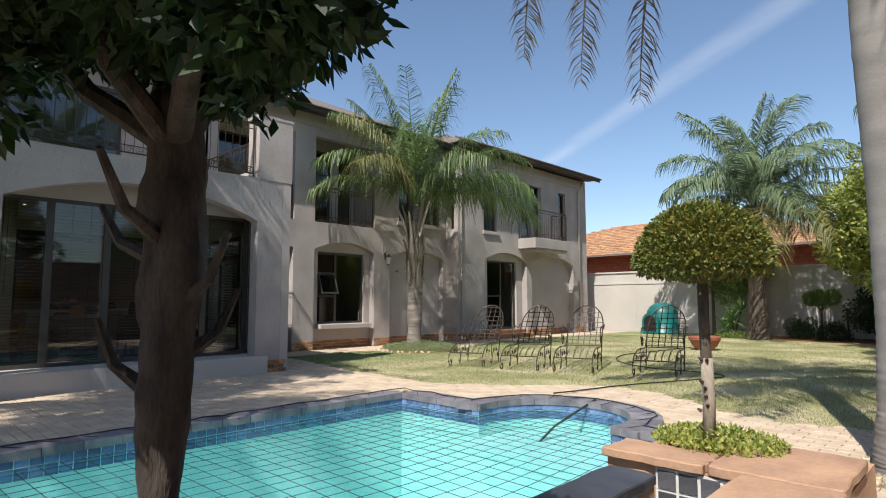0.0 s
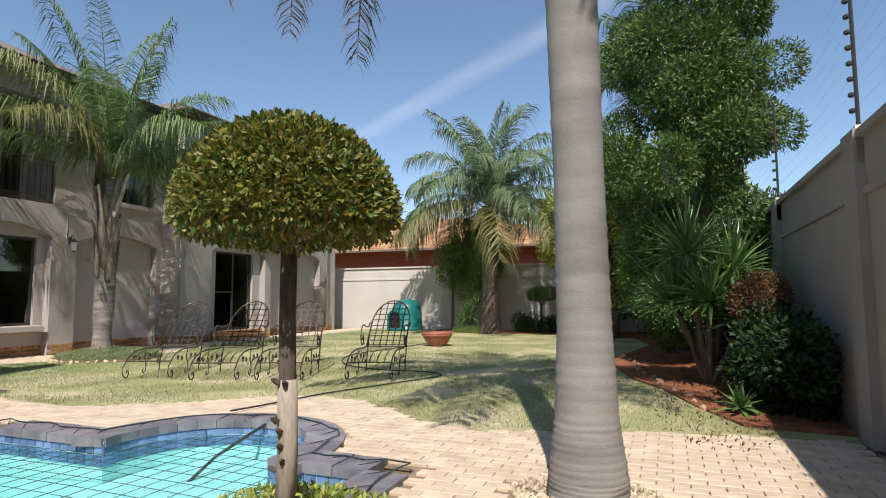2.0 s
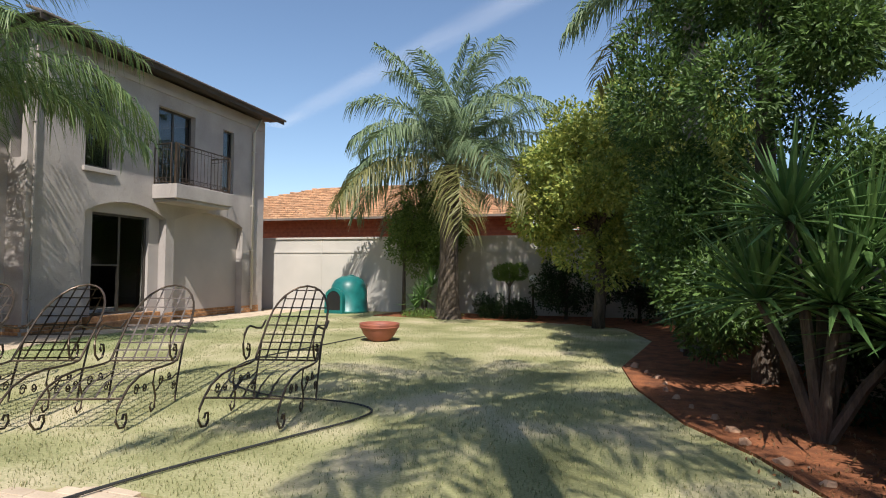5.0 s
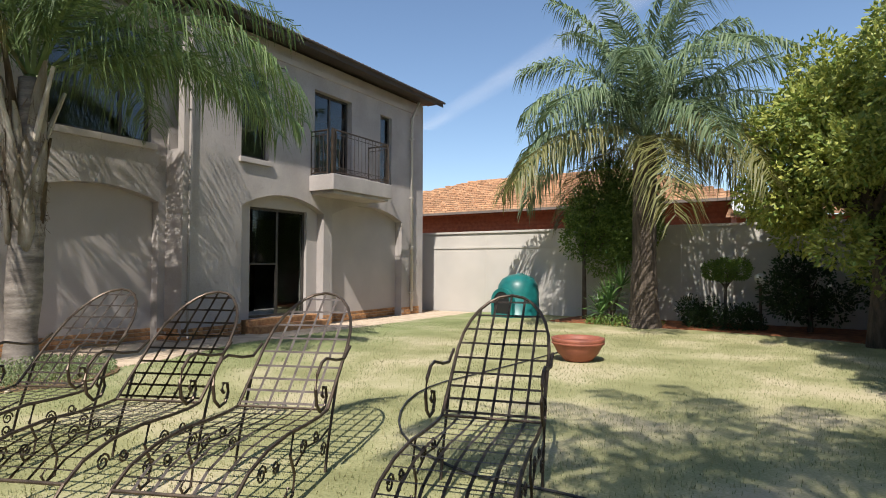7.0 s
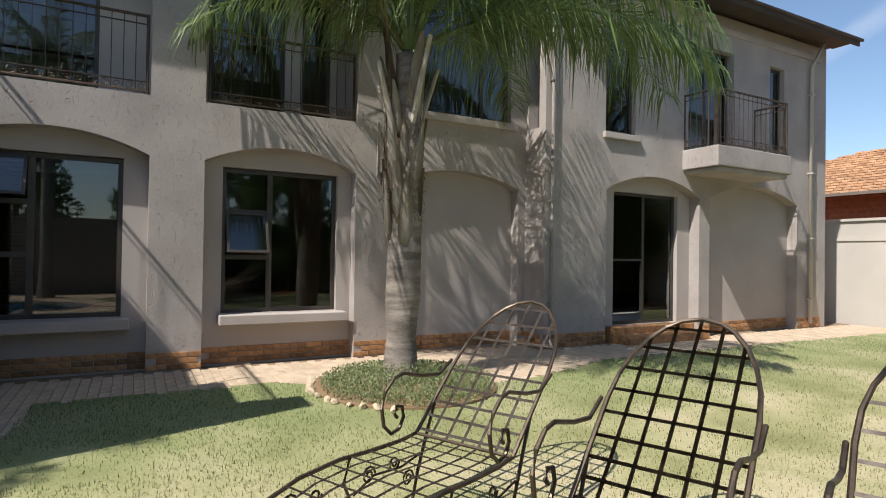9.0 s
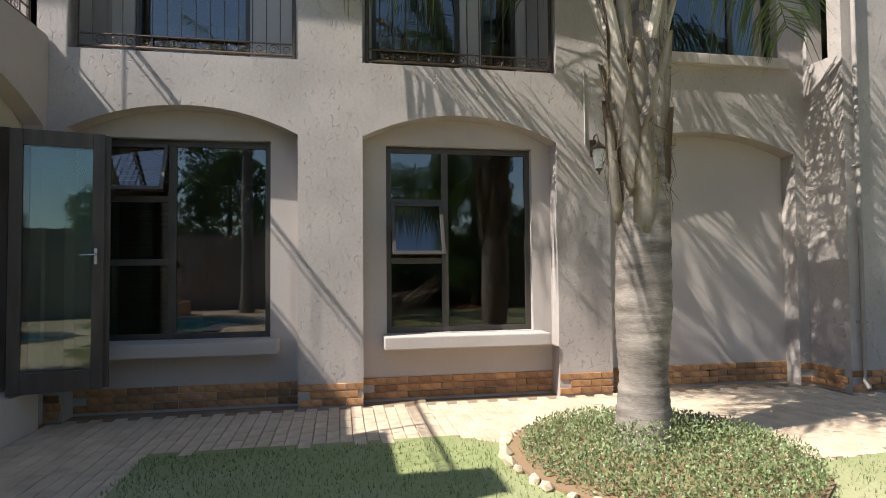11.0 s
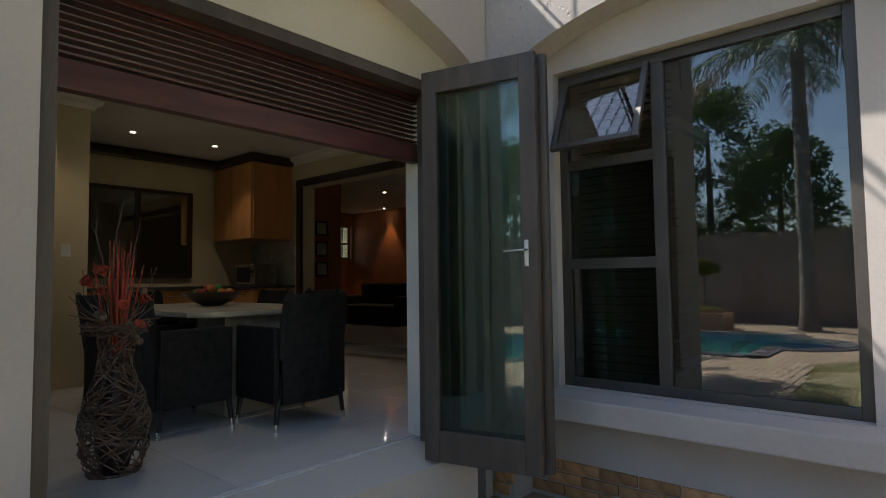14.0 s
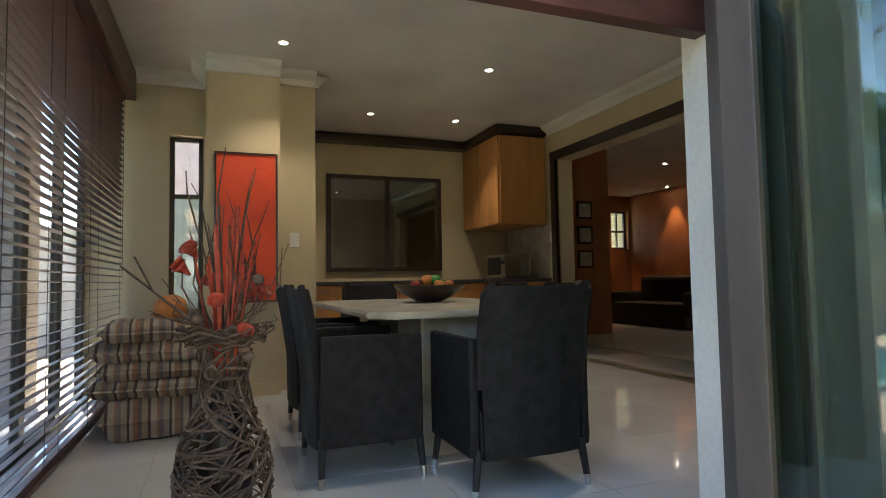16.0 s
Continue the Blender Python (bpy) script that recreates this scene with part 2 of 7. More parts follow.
M = {
    "stucco": stucco_material(),
    "stucco_smooth": surface("stucco_smooth", (0.48, 0.43, 0.40), (0.41, 0.367, 0.34), 0.9, scale=1.0, fine=50, bump=0.12, dist=0.004, spec=0.2),
    # stucco_smooth toned down: shade is put into the colour
    "plaster_shaded": surface("plaster_shaded", (0.34, 0.305, 0.275), (0.27, 0.24, 0.215), 0.9, scale=1.0, fine=50, bump=0.12, dist=0.004, spec=0.2),
    "soffit": surface("soffit", (0.58, 0.52, 0.40), (0.5, 0.45, 0.34), 0.9, scale=1.5, bump=0.05),
    "wall_paint": surface("wall_paint", (0.56, 0.52, 0.47), (0.47, 0.44, 0.40), 0.9, scale=0.8, fine=40, bump=0.1, dist=0.004, spec=0.2),
    "brick": surface("brick", (0.48, 0.26, 0.115), (0.27, 0.13, 0.06), 0.85, scale=14, fine=90, bump=0.35, dist=0.006, jitter=0.4),
    "brick_far": surface("brick_far", (0.40, 0.13, 0.06), (0.28, 0.08, 0.04), 0.85, scale=6, fine=40, jitter=0.15),
    "mortar": surface("mortar", (0.30, 0.25, 0.20), rough=0.95, scale=10),
    "paver": surface("paver", (0.62, 0.50, 0.37), (0.48, 0.37, 0.27), 0.9, scale=5, fine=80, bump=0.3, dist=0.005, jitter=0.07, spec=0.2),
    "paver_joined": surface("paver_joined", (0.62, 0.50, 0.37), (0.48, 0.37, 0.27), 0.9, scale=5, fine=80, bump=0.3, dist=0.005, island=0.07, spec=0.2),
    "sand": surface("sand", (0.30, 0.22, 0.15), rough=0.95, scale=8, spec=0.1),
    "lawn": lawn_material(),
    "blade": leafy("blade", (0.42, 0.38, 0.21), (0.20, 0.23, 0.09), 0.7),
    "blade_green": leafy("blade_green", (0.24, 0.30, 0.12), (0.12, 0.18, 0.06), 0.7),
    "soil": surface("soil", (0.34, 0.13, 0.06), (0.14, 0.06, 0.035), 0.95, scale=5, fine=40, bump=0.8, dist=0.04, spec=0.1),
    "dirt": surface("dirt", (0.30, 0.20, 0.12), rough=0.95, scale=0.5, spec=0.1),
    "sandstone": surface("sandstone", (0.52, 0.32, 0.20), (0.34, 0.20, 0.13), 0.85, scale=3, fine=45, bump=0.4, dist=0.012, jitter=0.1),
    "slate": surface("slate", (0.25, 0.225, 0.235), (0.13, 0.12, 0.14), 0.6, scale=6, fine=50, bump=0.4, dist=0.008, jitter=0.25),
    "granite": surface("granite", (0.06, 0.055, 0.055), (0.025, 0.025, 0.027), 0.35, scale=9, fine=120, bump=0.05),
    "pool_tile": surface("pool_tile", (0.17, 0.24, 0.40), (0.07, 0.11, 0.25), 0.15, scale=8, fine=70, bump=0.02, jitter=0.35),
    "pool_plaster": surface("pool_plaster", (0.50, 0.78, 0.77), (0.40, 0.70, 0.70), 0.7, scale=1.2, bump=0.05),
    "white_tile": surface("white_tile", (0.10, 0.10, 0.11), (0.06, 0.06, 0.07), 0.2, scale=7, bump=0.03, jitter=0.2),
    "grout": surface("grout", (0.72, 0.70, 0.66), rough=0.85, scale=12),
    "water": glassy("water", (0.64, 0.93, 0.94), 1.33, 0.0, 0.25),
    "net": surface("net", (0.03, 0.045, 0.05), rough=0.8, bump=0),
    "glass": pane_glass("glass", (0.55, 0.58, 0.57), 0.10),
    "glass_clear": pane_glass("glass_clear", (0.66, 0.76, 0.73), 0.06),
    "glass_door": pane_glass("glass_door", (0.80, 0.82, 0.82), 0.06, 0.4),
    "glass_hatch": pane_glass("glass_hatch", (0.45, 0.46, 0.42), 0.30),
    "strap": surface("strap", (0.22, 0.18, 0.15), (0.11, 0.085, 0.07), 0.4, 0.6, scale=12, fine=90, bump=0.2, dist=0.002),
    "aluminium": surface("aluminium", (0.085, 0.075, 0.065), (0.06, 0.052, 0.046), 0.45, 0.3, scale=3, bump=0.04),
    "door_wood": surface("door_wood", (0.085, 0.066, 0.054), (0.05, 0.04, 0.033), 0.45, scale=2, fine=30, bump=0.1, stretch=(6, 6, 1)),
    "blind_wood": surface("blind_wood", (0.10, 0.035, 0.03), (0.05, 0.018, 0.016), 0.35, scale=3, fine=40, bump=0.05, stretch=(1, 1, 6)),
    "iron": surface("iron", (0.12, 0.085, 0.06), (0.06, 0.044, 0.032), 0.42, 0.6, scale=12, fine=90, bump=0.3, dist=0.002),
    "steel": surface("steel", (0.6, 0.6, 0.58), rough=0.25, metal=1.0, scale=5, bump=0),
    "roof_tile": surface("roof_tile", (0.58, 0.35, 0.20), (0.42, 0.23, 0.125), 0.85, scale=3, fine=30, bump=0.2, island=0.25),
    "roof_grey": surface("roof_grey", (0.20, 0.16, 0.13), rough=0.85, scale=2),
    "white": surface("white", (0.75, 0.74, 0.72), rough=0.5, scale=3, bump=0.02),
    # palm bark toned down for the shade of the crown above the trunk
    "palm_bark_shaded": surface("palm_bark_shaded", (0.29, 0.265, 0.245), (0.17, 0.155, 0.142), 0.9, scale=1.6, fine=60, bump=0.22, dist=0.004, stretch=(0.8, 0.8, 3.0)),
    # lighter palm bark for a sunlit stem, the sun put into its colour
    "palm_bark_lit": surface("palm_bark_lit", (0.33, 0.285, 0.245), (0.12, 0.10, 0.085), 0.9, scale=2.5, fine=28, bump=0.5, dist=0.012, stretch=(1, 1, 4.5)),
    "sheath": surface("sheath", (0.60, 0.54, 0.46), (0.34, 0.28, 0.21), 0.8, scale=3, fine=40, bump=0.3, dist=0.006, stretch=(4, 4, 0.7)),
    "eave": surface("eave", (0.075, 0.058, 0.046), (0.045, 0.036, 0.03), 0.7, scale=2, bump=0.1),
    "boot": surface("boot", (0.26, 0.19, 0.12), (0.10, 0.07, 0.045), 0.9, scale=6, bump=0.4, stretch=(4, 4, 0.6)),
    "bark": surface("bark", (0.15, 0.115, 0.088), (0.05, 0.038, 0.03), 0.9, scale=6, fine=35, bump=0.7, dist=0.02, stretch=(3, 3, 0.7)),
    # bark darkened for a trunk seen against the light
    "bark_backlit": surface("bark_backlit", (0.075, 0.058, 0.046), (0.025, 0.02, 0.016), 0.9, scale=7, fine=40, bump=0.8, dist=0.02, stretch=(3, 3, 1)),
    # paler bark that stands in for sun on the topiary's lower stem
    "bark_sunlit": surface("bark_sunlit", (0.42, 0.36, 0.29), (0.22, 0.17, 0.13), 0.9, scale=9, fine=50, bump=0.5, stretch=(2, 2, 0.6)),
    "frond": leafy("frond", (0.20, 0.27, 0.085), (0.09, 0.15, 0.05)),
    "frond_old": leafy("frond_old", (0.27, 0.25, 0.09), (0.15, 0.16, 0.055)),
    "frond_grey": leafy("frond_grey", (0.24, 0.31, 0.16), (0.11, 0.17, 0.08)),
    "frond_dead": leafy("frond_dead", (0.30, 0.25, 0.20), (0.16, 0.12, 0.09), 0.8),
    "leaf": leafy("leaf", (0.20, 0.28, 0.06), (0.06, 0.12, 0.022)),
    # near-black green: shade and backlight are put into the leaf colour
    "leaf_shaded": leafy("leaf_shaded", (0.035, 0.07, 0.016), (0.010, 0.026, 0.006), 0.6),
    "leaf_topiary": leafy("leaf_topiary", (0.27, 0.22, 0.04), (0.06, 0.12, 0.02)),
    "leaf_yellow": leafy("leaf_yellow", (0.48, 0.48, 0.11), (0.15, 0.23, 0.045)),
    "leaf_brown": leafy("leaf_brown", (0.26, 0.13, 0.06), (0.09, 0.055, 0.025)),
    "conifer": leafy("conifer", (0.14, 0.23, 0.05), (0.035, 0.075, 0.016)),
    "yucca": leafy("yucca", (0.17, 0.28, 0.08), (0.06, 0.13, 0.04), 0.35),
    "ground_cover": leafy("ground_cover", (0.32, 0.38, 0.18), (0.13, 0.18, 0.07)),
    "petal": leafy("petal", (0.75, 0.73, 0.68), (0.6, 0.56, 0.5)),
    "pebble": surface("pebble", (0.55, 0.46, 0.33), (0.40, 0.31, 0.21), 0.85, scale=5, island=0.3),
    "terracotta": surface("terracotta", (0.34, 0.11, 0.065), (0.22, 0.07, 0.045), 0.6, scale=5, bump=0.1),
    "kennel": surface("kennel", (0.012, 0.17, 0.16), (0.008, 0.11, 0.105), 0.4, scale=4, bump=0.03),
    "black": surface("black", (0.012, 0.012, 0.013), rough=0.6, bump=0.02),
    "cable": surface("cable", (0.03, 0.03, 0.03), rough=0.6, bump=0),
    "inner_wall": surface("inner_wall", (0.55, 0.46, 0.30), (0.48, 0.40, 0.26), 0.85, scale=1.5, bump=0.05),
    "inner_brown": surface("inner_brown", (0.40, 0.15, 0.05), (0.30, 0.11, 0.04), 0.8, scale=2, bump=0.05),
    "ceiling": surface("ceiling", (0.72, 0.69, 0.62), rough=0.9, scale=1, bump=0.03),
    "floor_tile": surface("floor_tile", (0.62, 0.62, 0.61), (0.54, 0.54, 0.53), 0.06, scale=1.5, bump=0.0, jitter=0.04),
    "maple": surface("maple", (0.50, 0.24, 0.08), (0.38, 0.17, 0.055), 0.4, scale=1.5, fine=30, bump=0.04, stretch=(5, 5, 0.7)),
    "wicker": surface("wicker", (0.020, 0.020, 0.022), (0.008, 0.008, 0.009), 0.6, spec=0.2, scale=20, fine=160, bump=0.9, dist=0.004),
    "stone_top": surface("stone_top", (0.52, 0.49, 0.42), (0.38, 0.35, 0.29), 0.25, scale=9, fine=70, bump=0.03),
    "art": surface("art", (0.72, 0.075, 0.02), (0.52, 0.045, 0.012), 0.6, scale=2, bump=0.03),
    "twig": surface("twig", (0.17, 0.115, 0.085), (0.075, 0.05, 0.038), 0.8, scale=15, island=0.3),
    "flower_red": surface("flower_red", (0.55, 0.09, 0.045), (0.24, 0.025, 0.018), 0.6, scale=9),
    "orange": surface("orange", (0.62, 0.24, 0.05), (0.42, 0.14, 0.03), 0.5, scale=7),
    "fruit_green": surface("fruit_green", (0.05, 0.30, 0.06), rough=0.35, scale=9),
    "lamp_glass": glow("lamp_glass", (1.0, 0.9, 0.72), 14),
    "pelmet": surface("pelmet", (0.03, 0.016, 0.012), rough=0.35, scale=3, bump=0.03),
    "dish": surface("dish", (0.7, 0.7, 0.68), rough=0.5, scale=3, bump=0.02),
}


# ---- building blocks ----
def part(name, bm, material, parent=None, label="", smooth=False):
    """Links a bmesh as one mesh object, under a thing or part if one is given."""
    me = bpy.data.meshes.new(name)
    bm.to_mesh(me)
    bm.free()
    if smooth:
        me.polygons.foreach_set("use_smooth", [True] * len(me.polygons))
    me.materials.append(M[material])
    ob = new(name, me)
    if parent:
        ob.parent = parent
    if label:
        ob["label"] = label
    return ob


def thing(name, label, category, at=(0, 0, 0), turn=0, group="", kind=""):
    ob = new(name)
    ob.empty_display_size = 0.1
    ob.matrix_world = pose(*at, 0, 0, turn)
    return tagged(ob, label, category, group, kind)


def setting(name, bm, material, label="", smooth=False):
    return tagged(part(name, bm, material, None, "", smooth), label, name.split("_")[0], kind="structure")


def box(bm, x0, x1, y0, y1, z0, z1, bevel=0.0, m=None):
    made = bmesh.ops.create_cube(bm, size=1)["verts"]
    t = Matrix.Translation(((x0 + x1) / 2, (y0 + y1) / 2, (z0 + z1) / 2)) @ Matrix.Diagonal((abs(x1 - x0), abs(y1 - y0), abs(z1 - z0), 1))
    bmesh.ops.transform(bm, matrix=(m @ t) if m else t, verts=made)
    if bevel:
        edges = list({e for v in made for e in v.link_edges})
        bmesh.ops.bevel(bm, geom=edges, offset=bevel, segments=2, affect="EDGES", profile=0.6)
    return bm


def boxes(*items, bevel=0.0):
    bm = bmesh.new()
    for b in items:
        box(bm, *b, bevel=bevel)
    return bm


def plate(outer, holes, put, depth):
    """A flat plate with holes: outlines in (u, v), put(u, v) gives the place, depth the vector of its thickness."""
    bm = bmesh.new()
    edges = []
    for loop in (outer, *holes):
        vs = [bm.verts.new(put(u, v)) for u, v in loop]
        edges += [bm.edges.new((vs[i], vs[(i + 1) % len(vs)])) for i in range(len(vs))]
    faces = [g for g in bmesh.ops.triangle_fill(bm, use_beauty=True, use_dissolve=False, edges=edges)["geom"] if isinstance(g, bmesh.types.BMFace)]
    made = bmesh.ops.extrude_face_region(bm, geom=faces)["geom"]
    bmesh.ops.translate(bm, vec=depth, verts=[g for g in made if isinstance(g, bmesh.types.BMVert)])
    bmesh.ops.recalc_face_normals(bm, faces=bm.faces)
    return bm


def rect(u0, u1, v0, v1):
    return [(u0, v0), (u1, v0), (u1, v1), (u0, v1)]


def arch(u0, u1, v0, spring, rise, n=14):
    """An opening with a segmental head."""
    w = (u1 - u0) / 2
    r = (w * w + rise * rise) / (2 * rise)
    a = math.asin(w / r)
    top = [((u0 + u1) / 2 + r * math.sin(a - 2 * a * i / n), spring + rise - r + r * math.cos(a - 2 * a * i / n)) for i in range(n + 1)]
    return [(u0, v0), (u1, v0)] + top


def tube(bm, pts, r, sides=5, taper=None, closed=False):
    """A round bar along points; taper gives the radius at the end."""
    pts = [Vector(p) for p in pts]
    rings = []
    n = len(pts)
    up = Vector((0.13, 0.21, 0.97))
    for i, p in enumerate(pts):
        d = (pts[(i + 1) % n] - pts[i - 1]) if closed else (pts[min(i + 1, n - 1)] - pts[max(i - 1, 0)])
        d = d.normalized() if d.length > 1e-9 else Vector((0, 0, 1))
        a = d.cross(up)
        if a.length < 0.05:
            a = d.cross(Vector((1, 0, 0)))
        a.normalize()
        b = d.cross(a)
        rr = r if taper is None else r + (taper - r) * i / max(n - 1, 1)
        rings.append([bm.verts.new(p + (a * math.cos(t) + b * math.sin(t)) * rr) for t in (2 * math.pi * k / sides for k in range(sides))])
    span = n if closed else n - 1
    for i in range(span):
        q, w = rings[i], rings[(i + 1) % n]
        for k in range(sides):
            bm.faces.new((q[k], q[(k + 1) % sides], w[(k + 1) % sides], w[k]))
    if not closed:
        for ring, s in ((rings[0], -1), (rings[-1], 1)):
            if sides > 2:
                bm.faces.new(ring[::s])
    return bm


def lathe(profile, segs=24, m=None, wobble=0.0, seed=0):
    """A turned shape from (radius, height) points."""
    bm = bmesh.new()
    rnd = random.Random(seed)
    rings = []
    for r, z in profile:
        rings.append([bm.verts.new(Vector((r * math.cos(t) * (1 + wobble * rnd.uniform(-1, 1)), r * math.sin(t) * (1 + wobble * rnd.uniform(-1, 1)), z))) for t in (2 * math.pi * k / segs for k in range(segs))])
    for a, b in zip(rings, rings[1:]):
        for k in range(segs):
            bm.faces.new((a[k], a[(k + 1) % segs], b[(k + 1) % segs], b[k]))
    for ring, s in ((rings[0], -1), (rings[-1], 1)):
        bm.faces.new(ring[::s])
    if m:
        bmesh.ops.transform(bm, matrix=m, verts=bm.verts)
    bmesh.ops.recalc_face_normals(bm, faces=bm.faces)
    return bm


def bm_from(verts, faces):
    me = bpy.data.meshes.new("tmp")
    me.from_pydata(verts, [], faces)
    bm = bmesh.new()
    bm.from_mesh(me)
    bpy.data.meshes.remove(me)
    return bm


def leaf_cloud(count, place, size, seed, long=1.9, droop=0.0):
    """Many folded leaves; place(rnd) gives a spot and an outward direction."""
    rnd = random.Random(seed)
    verts, faces = [], []
    for _ in range(count):
        p, out = place(rnd)
        d = (out + Vector((rnd.gauss(0, 0.6), rnd.gauss(0, 0.6), rnd.gauss(0, 0.6) - droop))).normalized()
        s = d.cross(Vector((rnd.gauss(0, 1), rnd.gauss(0, 1), rnd.gauss(0, 1)))).normalized()
        nrm = d.cross(s)
        l, w = size * long * rnd.uniform(0.6, 1.25), size * rnd.uniform(0.7, 1.2) * 0.5
        i = len(verts)
        verts += [p, p + d * l * 0.5 + s * w + nrm * w * 0.35, p + d * l, p + d * l * 0.5 - s * w + nrm * w * 0.35]
        faces += [(i, i + 1, i + 2), (i, i + 2, i + 3)]
    return bm_from(verts, faces)


def ball_place(c, r, flat=(1, 1, 1), shell=0.75, rough=0.12, seed=0):
    c = Vector(c)

    def place(rnd):
        d = Vector((rnd.gauss(0, 1), rnd.gauss(0, 1), rnd.gauss(0, 1))).normalized()
        k = rnd.uniform(shell, 1.0) * (1 + rough * noise.noise(d * 2.3 + Vector((seed, seed * 0.7, 0))))
        return c + Vector((d.x * flat[0], d.y * flat[1], d.z * flat[2])) * r * k, d
    return place


def blobs_place(blobs):
    """Leaves spread over several rounded clumps (x, y, z, r)."""
    weights = [b[3] ** 2 for b in blobs]

    def place(rnd):
        b = rnd.choices(blobs, weights)[0]
        d = Vector((rnd.gauss(0, 1), rnd.gauss(0, 1), rnd.gauss(0, 1))).normalized()
        return Vector(b[:3]) + d * b[3] * rnd.uniform(0.62, 1.05), d
    return place


def cirrus_material():
    """Thin ice cloud: white, see-through, torn by stretched noise."""
    m, n, l, p = nodes_of("cirrus")
    n.remove(p)
    tc, mp, no, gr = n.new("ShaderNodeTexCoord"), n.new("ShaderNodeMapping"), n.new("ShaderNodeTexNoise"), n.new("ShaderNodeSeparateXYZ")
    mp.inputs["Scale"].default_value = (5, 1.2, 1)
    no.inputs["Scale"].default_value, no.inputs["Detail"].default_value = 2.0, 6
    l.new(tc.outputs["Generated"], mp.inputs[0])
    l.new(mp.outputs[0], no.inputs["Vector"])
    l.new(tc.outputs["Generated"], gr.inputs[0])
    a, b, c, d = (n.new("ShaderNodeMath") for _ in range(4))
    a.operation, b.operation, c.operation, d.operation = "SUBTRACT", "MULTIPLY", "MULTIPLY", "MULTIPLY"
    a.inputs[0].default_value = 1.0
    l.new(gr.outputs["Y"], a.inputs[1])
    l.new(gr.outputs["Y"], b.inputs[0])
    l.new(a.outputs[0], b.inputs[1])
    l.new(b.outputs[0], c.inputs[0])
    l.new(b.outputs[0], c.inputs[1])
    l.new(c.outputs[0], d.inputs[0])
    l.new(no.outputs[0], d.inputs[1])
    k = n.new("ShaderNodeMath")
    k.operation, k.use_clamp = "MULTIPLY", True
    k.inputs[1].default_value = 5.0
    l.new(d.outputs[0], k.inputs[0])
    tr, di, mx = n.new("ShaderNodeBsdfTransparent"), n.new("ShaderNodeBsdfTranslucent"), n.new("ShaderNodeMixShader")
    di.inputs["Color"].default_value = (0.6, 0.6, 0.6, 1)
    l.new(k.outputs[0], mx.inputs[0])
    l.new(tr.outputs[0], mx.inputs[1])
    l.new(di.outputs[0], mx.inputs[2])
    l.new(mx.outputs[0], n["Material Output"].inputs["Surface"])
    return m


M["cirrus"] = cirrus_material()

# ---- ground, paving, pool ----
XF, XW = -11.46, -10.95          # faces of the main facade and of the far wing
YK, XK = 6.05, -8.05             # north and east faces of the kitchen wing
FLOOR = 0.34
BACK, RIGHT = 22.75, 2.6         # boundary walls


def pool_outline(grow):
    """The pool's edge with a rounded end, moved outward by grow."""
    cx, cy, r, top = -2.45, 5.92, 0.86 + grow, 5.72 + grow
    a0 = math.asin((top - cy) / r)
    bow = [(cx - r * math.cos(a0 + (math.pi - 2 * a0) * i / 18), cy + r * math.sin(a0 + (math.pi - 2 * a0) * i / 18)) for i in range(19)]
    return [(-4.62 - grow, 0.2 - grow), (-4.62 - grow, top)] + bow + [(-0.8 + grow, top), (-0.8 + grow, 0.2 - grow)]


def inside(p, poly):
    x, y = p
    hit = False
    for (x0, y0), (x1, y1) in zip(poly, poly[1:] + poly[:1]):
        if (y0 > y) != (y1 > y) and x < (x1 - x0) * (y - y0) / (y1 - y0) + x0:
            hit = not hit
    return hit


flat = lambda z: (lambda u, v: (u, v, z))
setting("ground", plate(rect(-300, 300, -300, 300), [pool_outline(0.25)], flat(-0.04), (0, 0, -0.3)), "dirt", "bare reddish earth under the garden")

LAWN = [(-10.3, 7.25), (-9.2, 7.2), (-7.6, 6.9), (-5.1, 6.72), (-4.2, 7.28), (-3.5, 7.95), (-2.9, 8.25), (-2.3, 8.2), (-1.8, 7.88), (-1.1, 7.36), (-0.5, 7.17),
        (0.7, 7.6), (1.6, 7.72), (2.55, 7.85), (2.55, 22.7), (-9.75, 22.7), (-9.85, 14.0), (-9.3, 12.3), (-9.2, 11.4), (-9.7, 10.2), (-10.3, 9.4)]


def lawn_mesh():
    bm = plate(LAWN, [], flat(-0.03), (0, 0, 0.03))
    return bm


lawn = setting("lawn", lawn_mesh(), "lawn", "short patchy lawn, green with dry straw-coloured spots")
setting("paving_bed", plate(rect(-11.7, 3.2, -6.6, 22.7), [pool_outline(0.24)], flat(-0.035), (0, 0, 0.012)), "sand", "sand bed between the pavers")

pool = thing("swimming_pool", "pale blue swimming pool with a rounded end and a dark stone edge", "pool", kind="structure")
ring_in, ring_out = pool_outline(0.0), pool_outline(0.30)


def pool_shell():
    bm = bmesh.new()
    top = [bm.verts.new((x, y, -0.01)) for x, y in ring_in]
    low = [bm.verts.new((x, y, -1.35)) for x, y in ring_in]
    n = len(top)
    for i in range(n):
        bm.faces.new((top[i], low[i], low[(i + 1) % n], top[(i + 1) % n]))
    bm.faces.new(low)
    bmesh.ops.triangulate(bm, faces=[f for f in bm.faces if len(f.verts) > 4])
    return bm


part("basin", pool_shell(), "pool_plaster", pool, "pale blue plastered basin")
part("step", plate([(-2.45 + 0.84 * math.cos(a), 5.9 + 0.84 * math.sin(a)) for a in (math.pi * i / 14 for i in range(15))] + [(-3.28, 5.3), (-1.62, 5.3)], [], flat(-1.34), (0, 0, 1.0)), "pool_plaster", pool, "rounded entry step")
part("step", boxes((-3.2, -1.7, 4.85, 5.3, -1.34, -0.75), bevel=0.02), "pool_plaster", pool)
